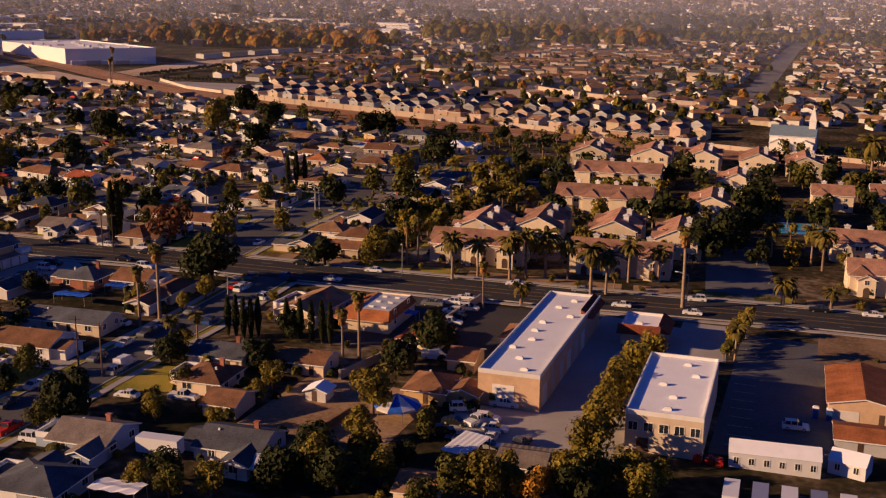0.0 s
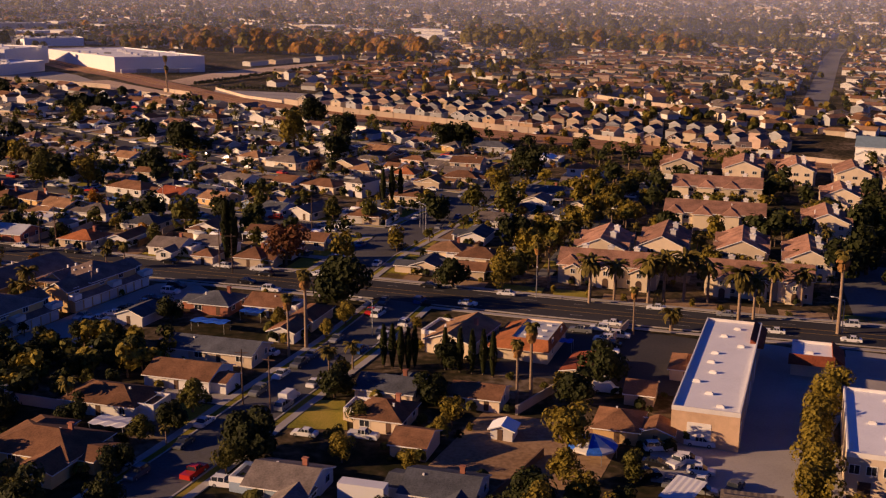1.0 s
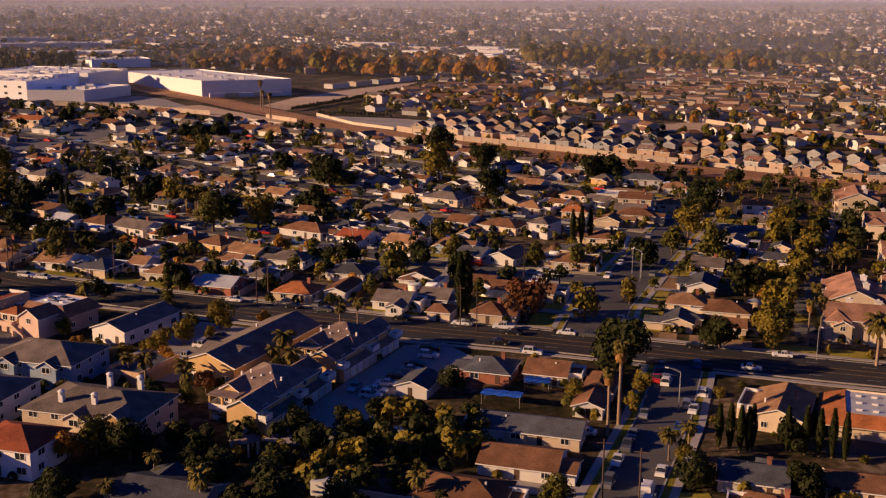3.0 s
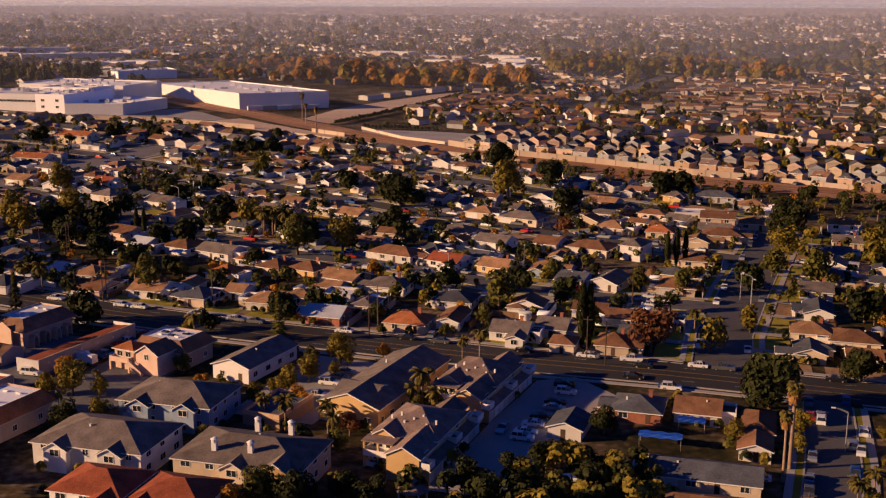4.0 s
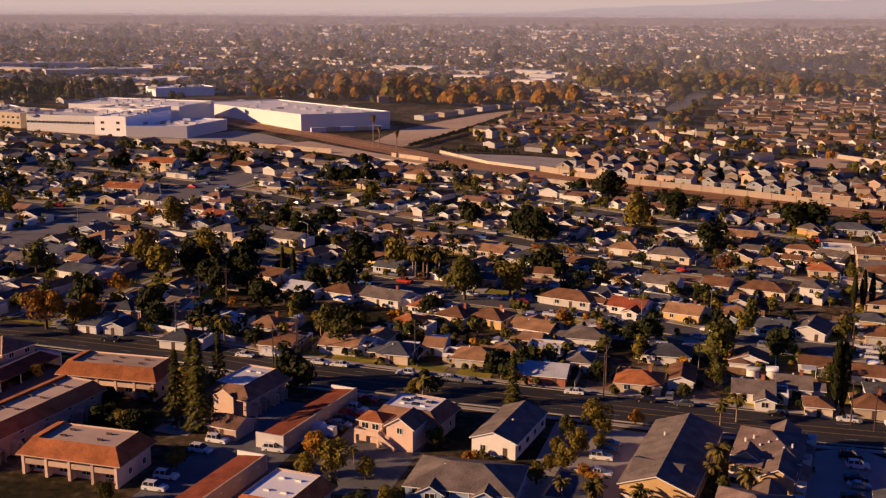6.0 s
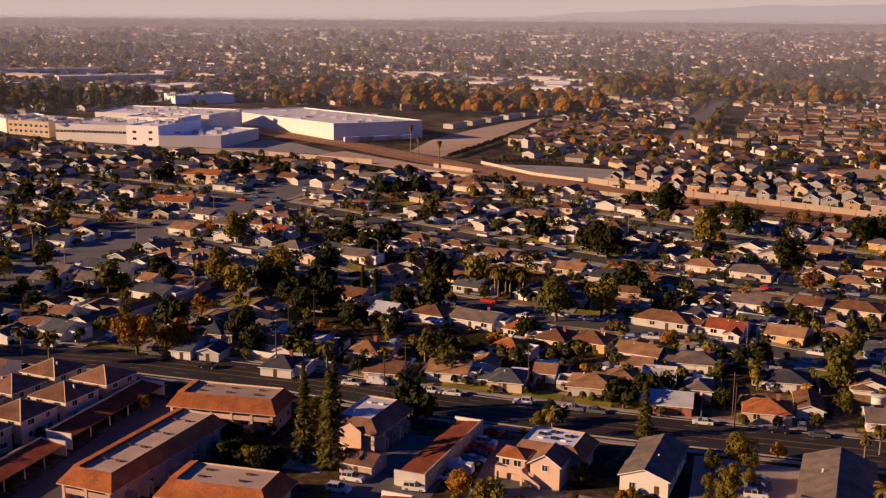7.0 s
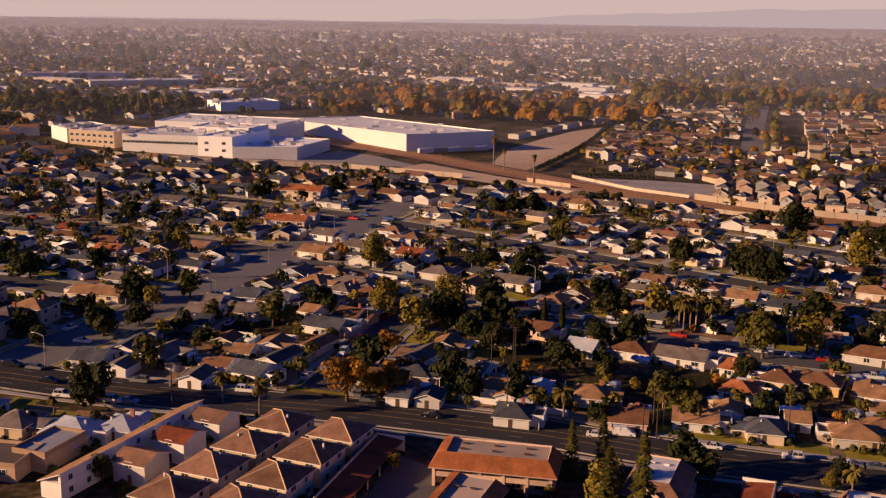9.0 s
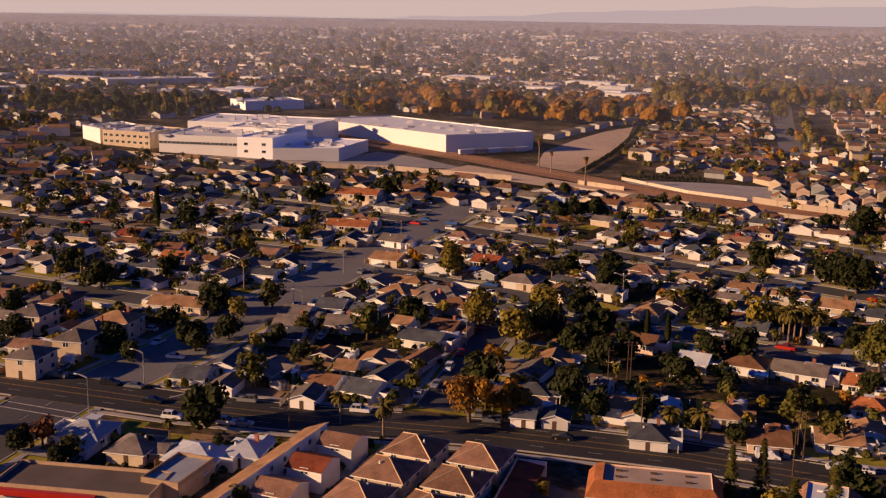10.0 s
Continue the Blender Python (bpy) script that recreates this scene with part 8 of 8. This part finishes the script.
for nm, gap in (("first", 14), ("second", 14), ("third", 22), ("lane_north", 13), ("avenue", 30), ("west_one", 18), ("west_two", 22), ("court", 14), ("lane_south", 13), ("artery", 15)):
    pts, half = STREETS[nm]
    for s in (1, -1) if nm != "artery" else (1,):
        run = 0.0
        for a, b in zip(pts, pts[1:]):
            run += (b - a).length
            if run > gap:
                run = rnd.uniform(-gap, gap * 0.4)
                t = (b - a).normalized()
                n = Vector((-t.y, t.x)) * s * (half - 1.1)
                p = b + n
                if nm == "artery" and not free(p.x, p.y, 2.0):
                    continue
                car(p.x, p.y, math.degrees(math.atan2(t.y, t.x)) + (0 if s < 0 else 180), rnd.choice(("sedan", "suv", "sedan", "pickup")), rnd.choice(COLORS))


# ---------------------------------------------------------------- far town
def far_house(walls, roofs, r, px, py, a, w, d, e, rise, wall, sl, hip):
    """A plain far dwelling of half width w and half depth d: four walls and a pitched roof."""
    z, c, s = gz(px, py), math.cos(a), math.sin(a)

    def at(u, v, h):
        return (px + u * c - v * s, py + u * s + v * c, z + h)
    for (u0, v0), (u1, v1) in (((-w, -d), (w, -d)), ((w, -d), (w, d)), ((w, d), (-w, d)), ((-w, d), (-w, -d))):
        walls.face([at(u0, v0, -1), at(u1, v1, -1), at(u1, v1, e), at(u0, v0, e)], wall)
    k = w * 0.55 if hip else 0.0
    W, D = w + 0.4, d + 0.5
    roofs.face([at(-W, -D, e), at(W, -D, e), at(W - k, 0, e + rise), at(k - W, 0, e + rise)], sl)
    roofs.face([at(W, D, e), at(-W, D, e), at(k - W, 0, e + rise), at(W - k, 0, e + rise)], sl)
    roofs.face([at(W, -D, e), at(W, D, e), at(W - k, 0, e + rise)], sl if k else 5 + wall)
    roofs.face([at(-W, D, e), at(-W, -D, e), at(k - W, 0, e + rise)], sl if k else 5 + wall)


def far_town(seed, y0, y1, step, bare):
    """Distant roofs and tree clumps, joined, one sheet of each."""
    r = random.Random(seed)
    walls, roofs, crowns = Geo(), Geo(), Geo()
    y = y0
    while y < y1:
        xa, xb = -330 - 0.47 * y - 40, 0.40 * y + 60
        x = xa
        while x < xb:
            estate = x > -190 - 0.1 * (y - 600) and y < 1250
            x += (15 if estate else step) * r.uniform(0.8, 1.2)
            px, py = x, y + r.uniform(-0.4, 0.4) * step
            if not clear_of_plan(px, py) or bare(px, py):
                continue
            a = radians(-30 if (int(px / 160) + int(py / 200)) % 3 else 20) + r.uniform(-0.1, 0.1) + (math.pi / 2 if r.random() < 0.4 else 0)
            w, d, e, rise = r.uniform(4.5, 7), r.uniform(3.6, 5.0), r.choice((2.8, 2.8, 3.0, 5.0)), r.uniform(1.3, 2.0)
            if y < 770 and not estate:
                e = 2.7
            if estate:
                w, d, e = r.uniform(4.0, 6.4), r.uniform(3.4, 4.6), r.choice((2.6, 2.8, 2.8, 4.4))
            if r.random() < (0.74 if estate else 0.72 if y < 1300 else 0.62):
                far_house(walls, roofs, r, px, py, a, w, d, e, rise, r.choice((0, 0, 1, 2)), r.randrange(5), r.random() < 0.33)
                if r.random() < 0.5:
                    o = r.choice((-1, 1)) * (w + 1.0)
                    far_house(walls, roofs, r, px + o * math.cos(a), py + o * math.sin(a) - 2.5, a + math.pi / 2, d * 0.9, w * 0.45, e - 0.2, rise * 0.7, 0, r.randrange(5), False)
            for _ in range(r.choice((1, 1, 2, 2)) if estate else r.choice((1, 2, 2, 3))):
                tx, ty = px + r.uniform(-11, 11), py + r.uniform(-11, 11)
                if y < 770 and not estate:
                    clump(crowns, r, tx, ty, r.uniform(1.2, 2.4), r.choice((0, 0, 1, 2)), 30, 0.4)
                else:
                    clump(crowns, r, tx, ty, r.uniform(1.5, 3.4) if estate else r.uniform(2.2, 4.6), r.choice((0, 0, 0, 1, 1, 2, 2)) if r.random() < 0.88 else 3, 14 if y < 1300 else 11)
        y += (17 if y < 1250 else step * 1.0)
    if seed == 0:
        # the estate's further rows
        for k in range(26):
            for row in (1, 2):
                bx, by = -150 + 9.4 * k + 4 * row + r.uniform(-1, 1), 628 - 4.4 * k + 21 * row + r.uniform(-1.5, 1.5)
                far_house(walls, roofs, r, bx, by, radians(66) + r.uniform(-0.3, 0.3), r.uniform(4.0, 4.8), r.uniform(2.9, 3.4), 4.2, 1.8, r.choice((2, 1, 2, 3)), r.choice((2, 4, 3, 2)), r.random() < 0.25)
                if r.random() < 0.7:
                    clump(crowns, r, bx + r.uniform(-6, 6), by - r.uniform(6, 9), r.uniform(1.2, 2.4), r.choice((0, 1, 2, 3)), 18)
        # rows of two-storey terraces beside the avenue
        for row in range(20):
            for k in range(10):
                bx, by = -48 + 4.8 * row + 14.5 * k + r.uniform(-2.5, 2.5), 800 + 15 * row - 2.5 * k + r.uniform(-3, 3)
                if r.random() < 0.8:
                    far_house(walls, roofs, r, bx, by, radians(-10) + r.uniform(-0.12, 0.12), r.uniform(4.2, 6.6), r.uniform(2.8, 3.6), r.choice((4.0, 4.8, 2.8)), r.uniform(0.8, 1.5), r.choice((0, 3, 3, 1)), r.choice((0, 3, 0, 4, 2)), r.random() < 0.5)
                for _ in range(r.choice((1, 1, 2))):
                    clump(crowns, r, bx + r.uniform(-9, 9), by - r.uniform(5, 9), r.uniform(1.3, 3.0), r.choice((0, 1, 1, 2)), 14)
        # long low brown roofs beside the sandy lot
        for row in range(6):
            for k in range(3):
                far_house(walls, roofs, r, -186 + 6 * row + 25 * k, 782 + 22 * row - 4 * k, radians(-8), 11.0, 4.5, 3.0, 1.3, 0, 0, False)
        # carports and workshops between the brown trees
        for k in range(9):
            far_house(walls, roofs, r, -236 + 14 * k, 858 + 25 * k, radians(62), 10.5, 4.0, 3.2, 0.5, k % 3, 2, False)
        for k in range(30):
            ax, ay = -66 + 0.30 * 9 * k, 830 + 9.0 * k
            clump(crowns, r, ax + r.uniform(-2, 2), ay, r.uniform(2.6, 4.4), r.choice((0, 1, 0, 2)), 26, 0.4)
    return walls, roofs, crowns


for line, gap, rad in (([(-36, 293), (-24, 330), (-10, 372), (4, 415), (14, 445)], 4.5, 3.0), ([(45, 228), (50, 243), (56, 256)], 3.0, 1.9)):
    for p in dense(line, gap):
        lobed(BEYOND, rnd, p.x + rnd.uniform(-0.8, 0.8), p.y, rad * rnd.uniform(0.85, 1.2), rnd.choice((1, 1, 0)), 170)
for _ in range(90):
    x, y = rnd.uniform(-152, -102), rnd.uniform(198, 234)
    if not inside(x, y, [(-148, 219), (-133, 216), (-122, 243), (-130, 250)]) and free(x, y, 0.2) and not on_street(x, y, 2.0):
        lobed(BEYOND, rnd, x, y, rnd.uniform(1.6, 3.2), rnd.choice((2, 2, 0, 1)), 170)
        TAKEN.append((x, y, 0.8))

# patio covers, cars on the drives and side fences of the further houses
covers, drive_cars, side_fences = Geo(), Geo(), Geo()
rc = random.Random(77)


def slab(g, x, y, a, u0, u1, v0, v1, z0, z1, slot):
    """A box turned by a, with its foot on the land."""
    z, ca, sa = gz(x, y), math.cos(a), math.sin(a)
    k = len(g.v)
    for h in (z0, z1):
        for u, v in ((u0, v0), (u1, v0), (u1, v1), (u0, v1)):
            g.v.append((x + u * ca - v * sa, y + u * sa + v * ca, z + h))
    g.f += [(k + 4, k + 5, k + 6, k + 7), (k, k + 1, k + 5, k + 4), (k + 1, k + 2, k + 6, k + 5), (k + 2, k + 3, k + 7, k + 6), (k + 3, k, k + 4, k + 7), (k + 3, k + 2, k + 1, k)]
    g.s += [slot] * 6


for hx, hy, hw, hd, hrot, hfront in list(HOMES):
    if not (315 < hy < 640 and -560 < hx < 10):
        continue
    a, f = radians(hrot), -1 if hfront == "s" else 1
    if rc.random() < 0.6:
        w, d, o, sl = rc.uniform(2.5, 5.5), rc.uniform(2.4, 4.0), rc.uniform(-0.3, 0.3) * hw, rc.choice((0, 0, 1, 1, 2, 3))
        v = -f * (hd / 2 + d / 2 + 0.2)
        slab(covers, hx, hy, a, o - w / 2, o + w / 2, v - d / 2, v + d / 2, 2.25, 2.37, sl)
        for sx in (-1, 1):
            slab(covers, hx, hy, a, o + sx * (w / 2 - 0.15) - 0.07, o + sx * (w / 2 - 0.15) + 0.07, v - f * d * 0.42 - 0.07, v - f * d * 0.42 + 0.07, -0.3, 2.25, 0)
    if rc.random() < 0.65:
        u, v, sl = rc.choice((-0.36, 0.36)) * hw, f * (hd / 2 + 4.6 + rc.uniform(0, 2)), rc.choice((0, 0, 0, 1, 2, 3))
        px, py = hx + u * math.cos(a) - v * math.sin(a), hy + u * math.sin(a) + v * math.cos(a)
        if not on_street(px, py, 1.5):
            slab(drive_cars, px, py, a, -0.9, 0.9, -2.25, 2.25, 0.35, 0.95, sl)
            slab(drive_cars, px, py, a, -0.78, 0.78, -1.6, 0.9, 0.95, 1.4, 4)
            slab(drive_cars, px, py, a, -0.72, 0.72, -1.3, 0.5, 1.4, 1.47, sl)
            for sx in (-1, 1):
                for sy in (-1, 1):
                    slab(drive_cars, px, py, a, sx * 0.8 - 0.11, sx * 0.8 + 0.11, sy * 1.4 - 0.3, sy * 1.4 + 0.3, 0.0, 0.6, 5)
    if rc.random() < 0.7:
        sx = rc.choice((-1, 1))
        slab(side_fences, hx, hy, a, sx * (hw / 2 + 2.2) - 0.07, sx * (hw / 2 + 2.2) + 0.07, -f * hd * 0.2 - 6.5, -f * hd * 0.2 + 6.5, -0.5, 1.75, rc.choice((0, 0, 1, 2)))
yards = {"lawn": Geo(), "yard": Geo(), "paving": Geo()}
for hx, hy, hw, hd, hrot, hfront in list(HOMES):
    if not (300 < hy < 640 and -600 < hx < 10):
        continue
    a, f = radians(hrot), -1 if hfront == "s" else 1
    ca, sa = math.cos(a), math.sin(a)
    for v0, v1, u0, u1 in ((0.5, 9.5, -0.75, 0.1), (0.5, 8.0, 0.1, 0.8), (-8.5, -hd - 0.5, -0.7, 0.0)):
        if rc.random() < 0.25:
            continue
        g = yards[rc.choice(("lawn", "lawn", "yard", "paving"))]
        q = []
        for u, v in ((u0, v0), (u1, v0), (u1, v1), (u0, v1)):
            uu, vv = u * hw, -f * (hd / 2 + v)
            q.append((hx + uu * ca - vv * sa, hy + uu * sa + vv * ca))
        if any(on_street(x, y, 0.8) for x, y in q):
            continue
        q = [(x, y, gz(x, y) + rc.uniform(0.03, 0.055)) for x, y in q]
        g.face(q if f < 0 else q[::-1])
for key, mat in (("lawn", LAWN), ("yard", EARTH), ("paving", CONCRETE)):
    solid("ground", yards[key], mat, {"lawn": "dry green and golden back lawns", "yard": "bare brown back yards", "paving": "pale concrete patios behind houses"}[key], key)
tagged(new("patio_covers", covers.mesh("patio_covers", [TRIM, ROOFS["m"], FENCE, ROOFS["w"]])), "white and metal patio covers behind the houses", "patio covers", kind="stuff")
tagged(new("driveway_cars", drive_cars.mesh("driveway_cars", [PAINTS["white"], PAINTS["silver"], PAINTS["black"], PAINTS["grey"], GLASS, TYRE])), "small white and dark cars on distant driveways", "cars", kind="stuff")
tagged(new("side_fences", side_fences.mesh("side_fences", [BLOCKWALL, TRIM, FENCE])), "pale block and board fences between the houses", "fences", kind="stuff")
FARLEAF = [LEAF["green"], LEAF["olive"], LEAF["dark"], LEAF["gold"], BARK]
tagged(new("garden_trees", BEYOND.mesh("garden_trees", FARLEAF)), "green and olive garden trees between distant houses", "trees", kind="stuff")
FARWALL = [WALLS["w"], WALLS["c"], WALLS["g"], WALLS["p"]]
FARROOF = [ROOFS["b"], ROOFS["t"], ROOFS["g"], ROOFS["s"], ROOFS["d"], WALLS["w"], WALLS["c"], WALLS["g"], WALLS["p"]]


ESTATE = [(-175, 640), (-40, 560), (120, 485), (260, 440), (260, 560), (100, 600), (-60, 660), (-150, 676)]
TERRACES = [(-62, 788), (100, 770), (190, 1080), (0, 1105)]
DRAIN = [(-62, 682), (-20, 671), (50, 658), (140, 640), (140, 660), (56, 681), (10, 722), (-16, 698), (-58, 702)]


def bare(x, y):
    """Where no scattered far house stands."""
    if inside(x, y, ESTATE) or inside(x, y, TERRACES) or inside(x, y, DRAIN) or not free_far(x, y):
        return True
    if 140 < x < 380 and 1385 < y < 1600:
        return True
    if -120 < x < 90 and 800 < y < 1310 and abs(x - (-63 + (y - 894) * 0.303)) < 16:
        return True
    return 130 < x < 430 and 700 < y < 1570 and abs(x - (165 + (y - 771) * 0.302)) < 17


def free_far(x, y):
    return not (-540 < x < -360 and 720 < y < 900 and -0.9 * (x + 380) + 760 > y)


for seed, (y0, y1, step) in enumerate(((600, 1300, 17), (1300, 2400, 24), (2400, 4700, 40))):
    wl, rf, cr = far_town(seed, y0, y1, step, bare)
    tagged(new("far_house_walls", wl.mesh("far_house_walls", FARWALL)), "pale stucco walls of the distant town", "houses", kind="stuff")
    tagged(new("far_house_roofs", rf.mesh("far_house_roofs", FARROOF)), "brown and grey roofs of the distant town", "houses", kind="stuff")
    tagged(new("far_woods", cr.mesh("far_woods", FARLEAF)), "olive and green trees of the distant town", "trees", kind="stuff")

# long pale warehouses and shops far off
patch("ground", DRAIN, SAND, "dry sandy drainage strip between walls", "strip", 0.15)
patch("ground", [(188, 1400), (215, 1392), (310, 1400), (372, 1575), (200, 1500)], LAWN, "distant sunlit sports field", "field", 0.3)
for px, py, h in ((-261, 716, 1.25), (-243, 661, 1.1), (-256, 700, 0.9)):
    tree("palm", px, py, h)
sheds = Geo()
rw = random.Random(5)
for x0, x1, y0, y1, count in ((-760, -420, 930, 1250, 16), (-330, 120, 1180, 1420, 34), (-1200, 900, 1700, 3600, 60), (420, 560, 1050, 1250, 4)):
    for _ in range(count):
        px, py = rw.uniform(x0, x1), rw.uniform(y0, y1)
        w, d, h = rw.uniform(9, 26), rw.uniform(7, 13), rw.uniform(4.5, 8.0)
        ca, sa, z = math.cos(radians(-24)), math.sin(radians(-24)), gz(px, py)
        q = [(px + u * ca - v * sa, py + u * sa + v * ca) for u, v in ((-w, -d), (w, -d), (w, d), (-w, d))]
        slot = rw.choice((0, 0, 1))
        for i in range(4):
            (ax, ay), (bx, by) = q[i], q[(i + 1) % 4]
            sheds.face([(ax, ay, z - 2), (bx, by, z - 2), (bx, by, z + h), (ax, ay, z + h)], slot)
        sheds.face([(ax, ay, z + h) for ax, ay in q], 2)
tagged(new("far_warehouses", sheds.mesh("far_warehouses", [WALLS["w"], WALLS["c"], ROOFS["w"]])), "pale flat-roofed warehouses and shops of the distant town", "warehouses", kind="stuff")

# belts of larger trees, and hedges
belt = Geo()
rb = random.Random(21)
for x0, x1, y0, y1, count, slots, lo, hi in ((-1300, 1100, 1500, 3300, 420, (0, 2, 0, 1), 6.0, 11.0), (-400, -110, 945, 1110, 150, (3, 3, 3, 1), 5.0, 9.0), (-95, 150, 1135, 1390, 190, (0, 1, 1, 1, 3), 5.5, 9.5), (150, 420, 1260, 1385, 70, (0, 2, 1, 0), 5.0, 8.5), (-80, 330, 1600, 1720, 90, (0, 2, 1), 6.0, 9.0), (-600, -480, 890, 950, 60, (2, 2, 0), 3.5, 6.5), (-700, -420, 880, 1050, 60, (2, 0, 1), 3.5, 6.0), (-330, -120, 700, 900, 40, (3, 1, 0), 2.5, 4.5), (-150, 150, 690, 950, 90, (3, 1, 0, 2), 2.5, 4.5), (-150, 110, 575, 670, 70, (0, 2, 1), 1.8, 3.0), (-260, 120, 545, 640, 50, (0, 2, 1), 2.0, 3.5)):
    for _ in range(count):
        x, y = rb.uniform(x0, x1), rb.uniform(y0, y1)
        if free(x, y, 2.0) and not inside(x, y, KEEP_CLEAR[0]) or y > 930:
            clump(belt, rb, x, y, rb.uniform(lo, hi), rb.choice(slots), 70, 0.32)
for line in ([(-219, 688), (-176, 686)], [(-140, 680), (-106, 694), (-57, 690)], [(-267, 574), (-248, 577)], [(-238, 702), (-210, 776), (-188, 845), (-163, 935)]):
    for p in dense(line, 2.2):
        clump(belt, rb, p.x, p.y, 1.6 if line[0][1] > 600 else 4.4, 2, 40, 0.34)
tagged(new("tree_belt", belt.mesh("tree_belt", FARLEAF)), "belts of brown and green trees beyond the railway", "trees", kind="stuff")

# shrubs round the houses
shrubs = Geo()
for x, y, w, d, rot, front in HOMES:
    if y > 540 or x < -520:
        continue
    a = radians(rot)
    ca, sa = math.cos(a), math.sin(a)
    for _ in range(rb.randint(4, 8)):
        if rb.random() < 0.6:
            u, v = rb.uniform(-0.55, 0.55) * w, rb.choice((-1, -1, 1)) * (d / 2 + rb.uniform(0.7, 2.6))
        else:
            u, v = rb.choice((-1, 1)) * (w / 2 + rb.uniform(0.7, 2.2)), rb.uniform(-0.5, 0.5) * d
        px, py = x + u * ca - v * sa, y + u * sa + v * ca
        if not on_street(px, py, 1.0) and not any(inside(px, py, q) for q in LOTS):
            clump(shrubs, rb, px, py, rb.uniform(0.6, 1.5), rb.choice((0, 2, 2, 1, 0)), 26, 0.42)
tagged(new("garden_shrubs", shrubs.mesh("garden_shrubs", FARLEAF)), "green and olive shrubs round the houses", "shrubs", kind="stuff")

# skyline hills with haze put into their glow, a glowing evening sky sheet behind
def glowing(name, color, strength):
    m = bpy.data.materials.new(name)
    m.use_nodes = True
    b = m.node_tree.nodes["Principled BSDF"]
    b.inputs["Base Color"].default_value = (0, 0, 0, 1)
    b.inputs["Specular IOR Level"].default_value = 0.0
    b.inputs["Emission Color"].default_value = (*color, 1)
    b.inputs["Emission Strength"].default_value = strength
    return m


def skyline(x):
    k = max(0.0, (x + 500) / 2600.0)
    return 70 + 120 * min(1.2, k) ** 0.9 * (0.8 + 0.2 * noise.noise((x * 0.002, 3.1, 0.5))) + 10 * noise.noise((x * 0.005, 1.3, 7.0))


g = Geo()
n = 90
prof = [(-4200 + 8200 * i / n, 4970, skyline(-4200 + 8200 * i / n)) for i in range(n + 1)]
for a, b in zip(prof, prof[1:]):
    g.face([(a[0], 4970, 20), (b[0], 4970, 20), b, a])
# The hills give off their own light; no sun shades their slopes.
solid("backdrop", g, glowing("hazy_hills", (0.44, 0.32, 0.29), 0.88), "self-glowing mauve skyline hills with haze in their colour", "hills")
g = Geo()
g.face([(-4400, 4985, 20), (4200, 4985, 20), (4200, 4985, 900), (-4400, 4985, 900)])
solid("backdrop", g, glowing("evening_sky", (0.72, 0.52, 0.43), 0.66), "pale pink evening sky", "sky")


def haze(y, density):
    """An added upright sheet whose part-transparent colour stands in for distance haze; the sun lights it."""
    name = "evening_dust"
    m = bpy.data.materials.new(name)
    m.use_nodes = True
    n, l = m.node_tree.nodes, m.node_tree.links
    clear, veil_tone, mix = n.new("ShaderNodeBsdfTransparent"), n.new("ShaderNodeBsdfDiffuse"), n.new("ShaderNodeMixShader")
    # The bluish paling of distance is put into this colour.
    veil_tone.inputs[0].default_value = (0.75, 0.78, 0.92, 1)
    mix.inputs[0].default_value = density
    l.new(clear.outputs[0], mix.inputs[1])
    l.new(veil_tone.outputs[0], mix.inputs[2])
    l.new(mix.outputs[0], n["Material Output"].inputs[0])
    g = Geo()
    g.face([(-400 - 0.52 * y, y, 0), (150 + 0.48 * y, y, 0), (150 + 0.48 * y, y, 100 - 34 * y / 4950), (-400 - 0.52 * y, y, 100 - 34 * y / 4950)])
    solid("backdrop", g, m, "upright tinted sheet added as distance haze", "haze")


# Ten haze sheets, denser with distance, pale the far town.
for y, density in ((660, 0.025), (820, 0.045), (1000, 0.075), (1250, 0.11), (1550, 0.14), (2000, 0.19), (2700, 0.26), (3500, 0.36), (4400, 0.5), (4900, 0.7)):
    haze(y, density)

# things that repeat share a group
for prefix, group in (("cottage", "rows of hipped cottages"), ("townhouse", "clay-roofed townhouse estate"), ("carport", "red-roofed carports"), ("box_trailer", "row of box trailers"), ("factory_hall", "white factory complex"), ("terraced_house", "white terraced houses"), ("street_lamp", "street lamps along the roads"), ("utility_pole", "utility poles along the road"), ("cypress_tree", "cypress trees"), ("palm_tree", "palm trees of the town"), ("apartment_building", "apartment buildings south of the road"), ("house", "single-storey houses of the suburb"), ("garage", "garages in the back yards"), ("garden_shed", "garden sheds"), ("fence", "back yard fences"), ("event_tent", "white tents"), ("tarpaulin_shelter", "yard shelters"), ("car", "parked cars"), ("pickup_truck", "parked pickup trucks"), ("tree", "garden and street trees"), ("shrub", "garden shrubs")):
    for ob in bpy.data.objects:
        if ob.parent is None and (ob.name == prefix or ob.name.startswith(prefix + ".")):
            tagged(ob, group=group)
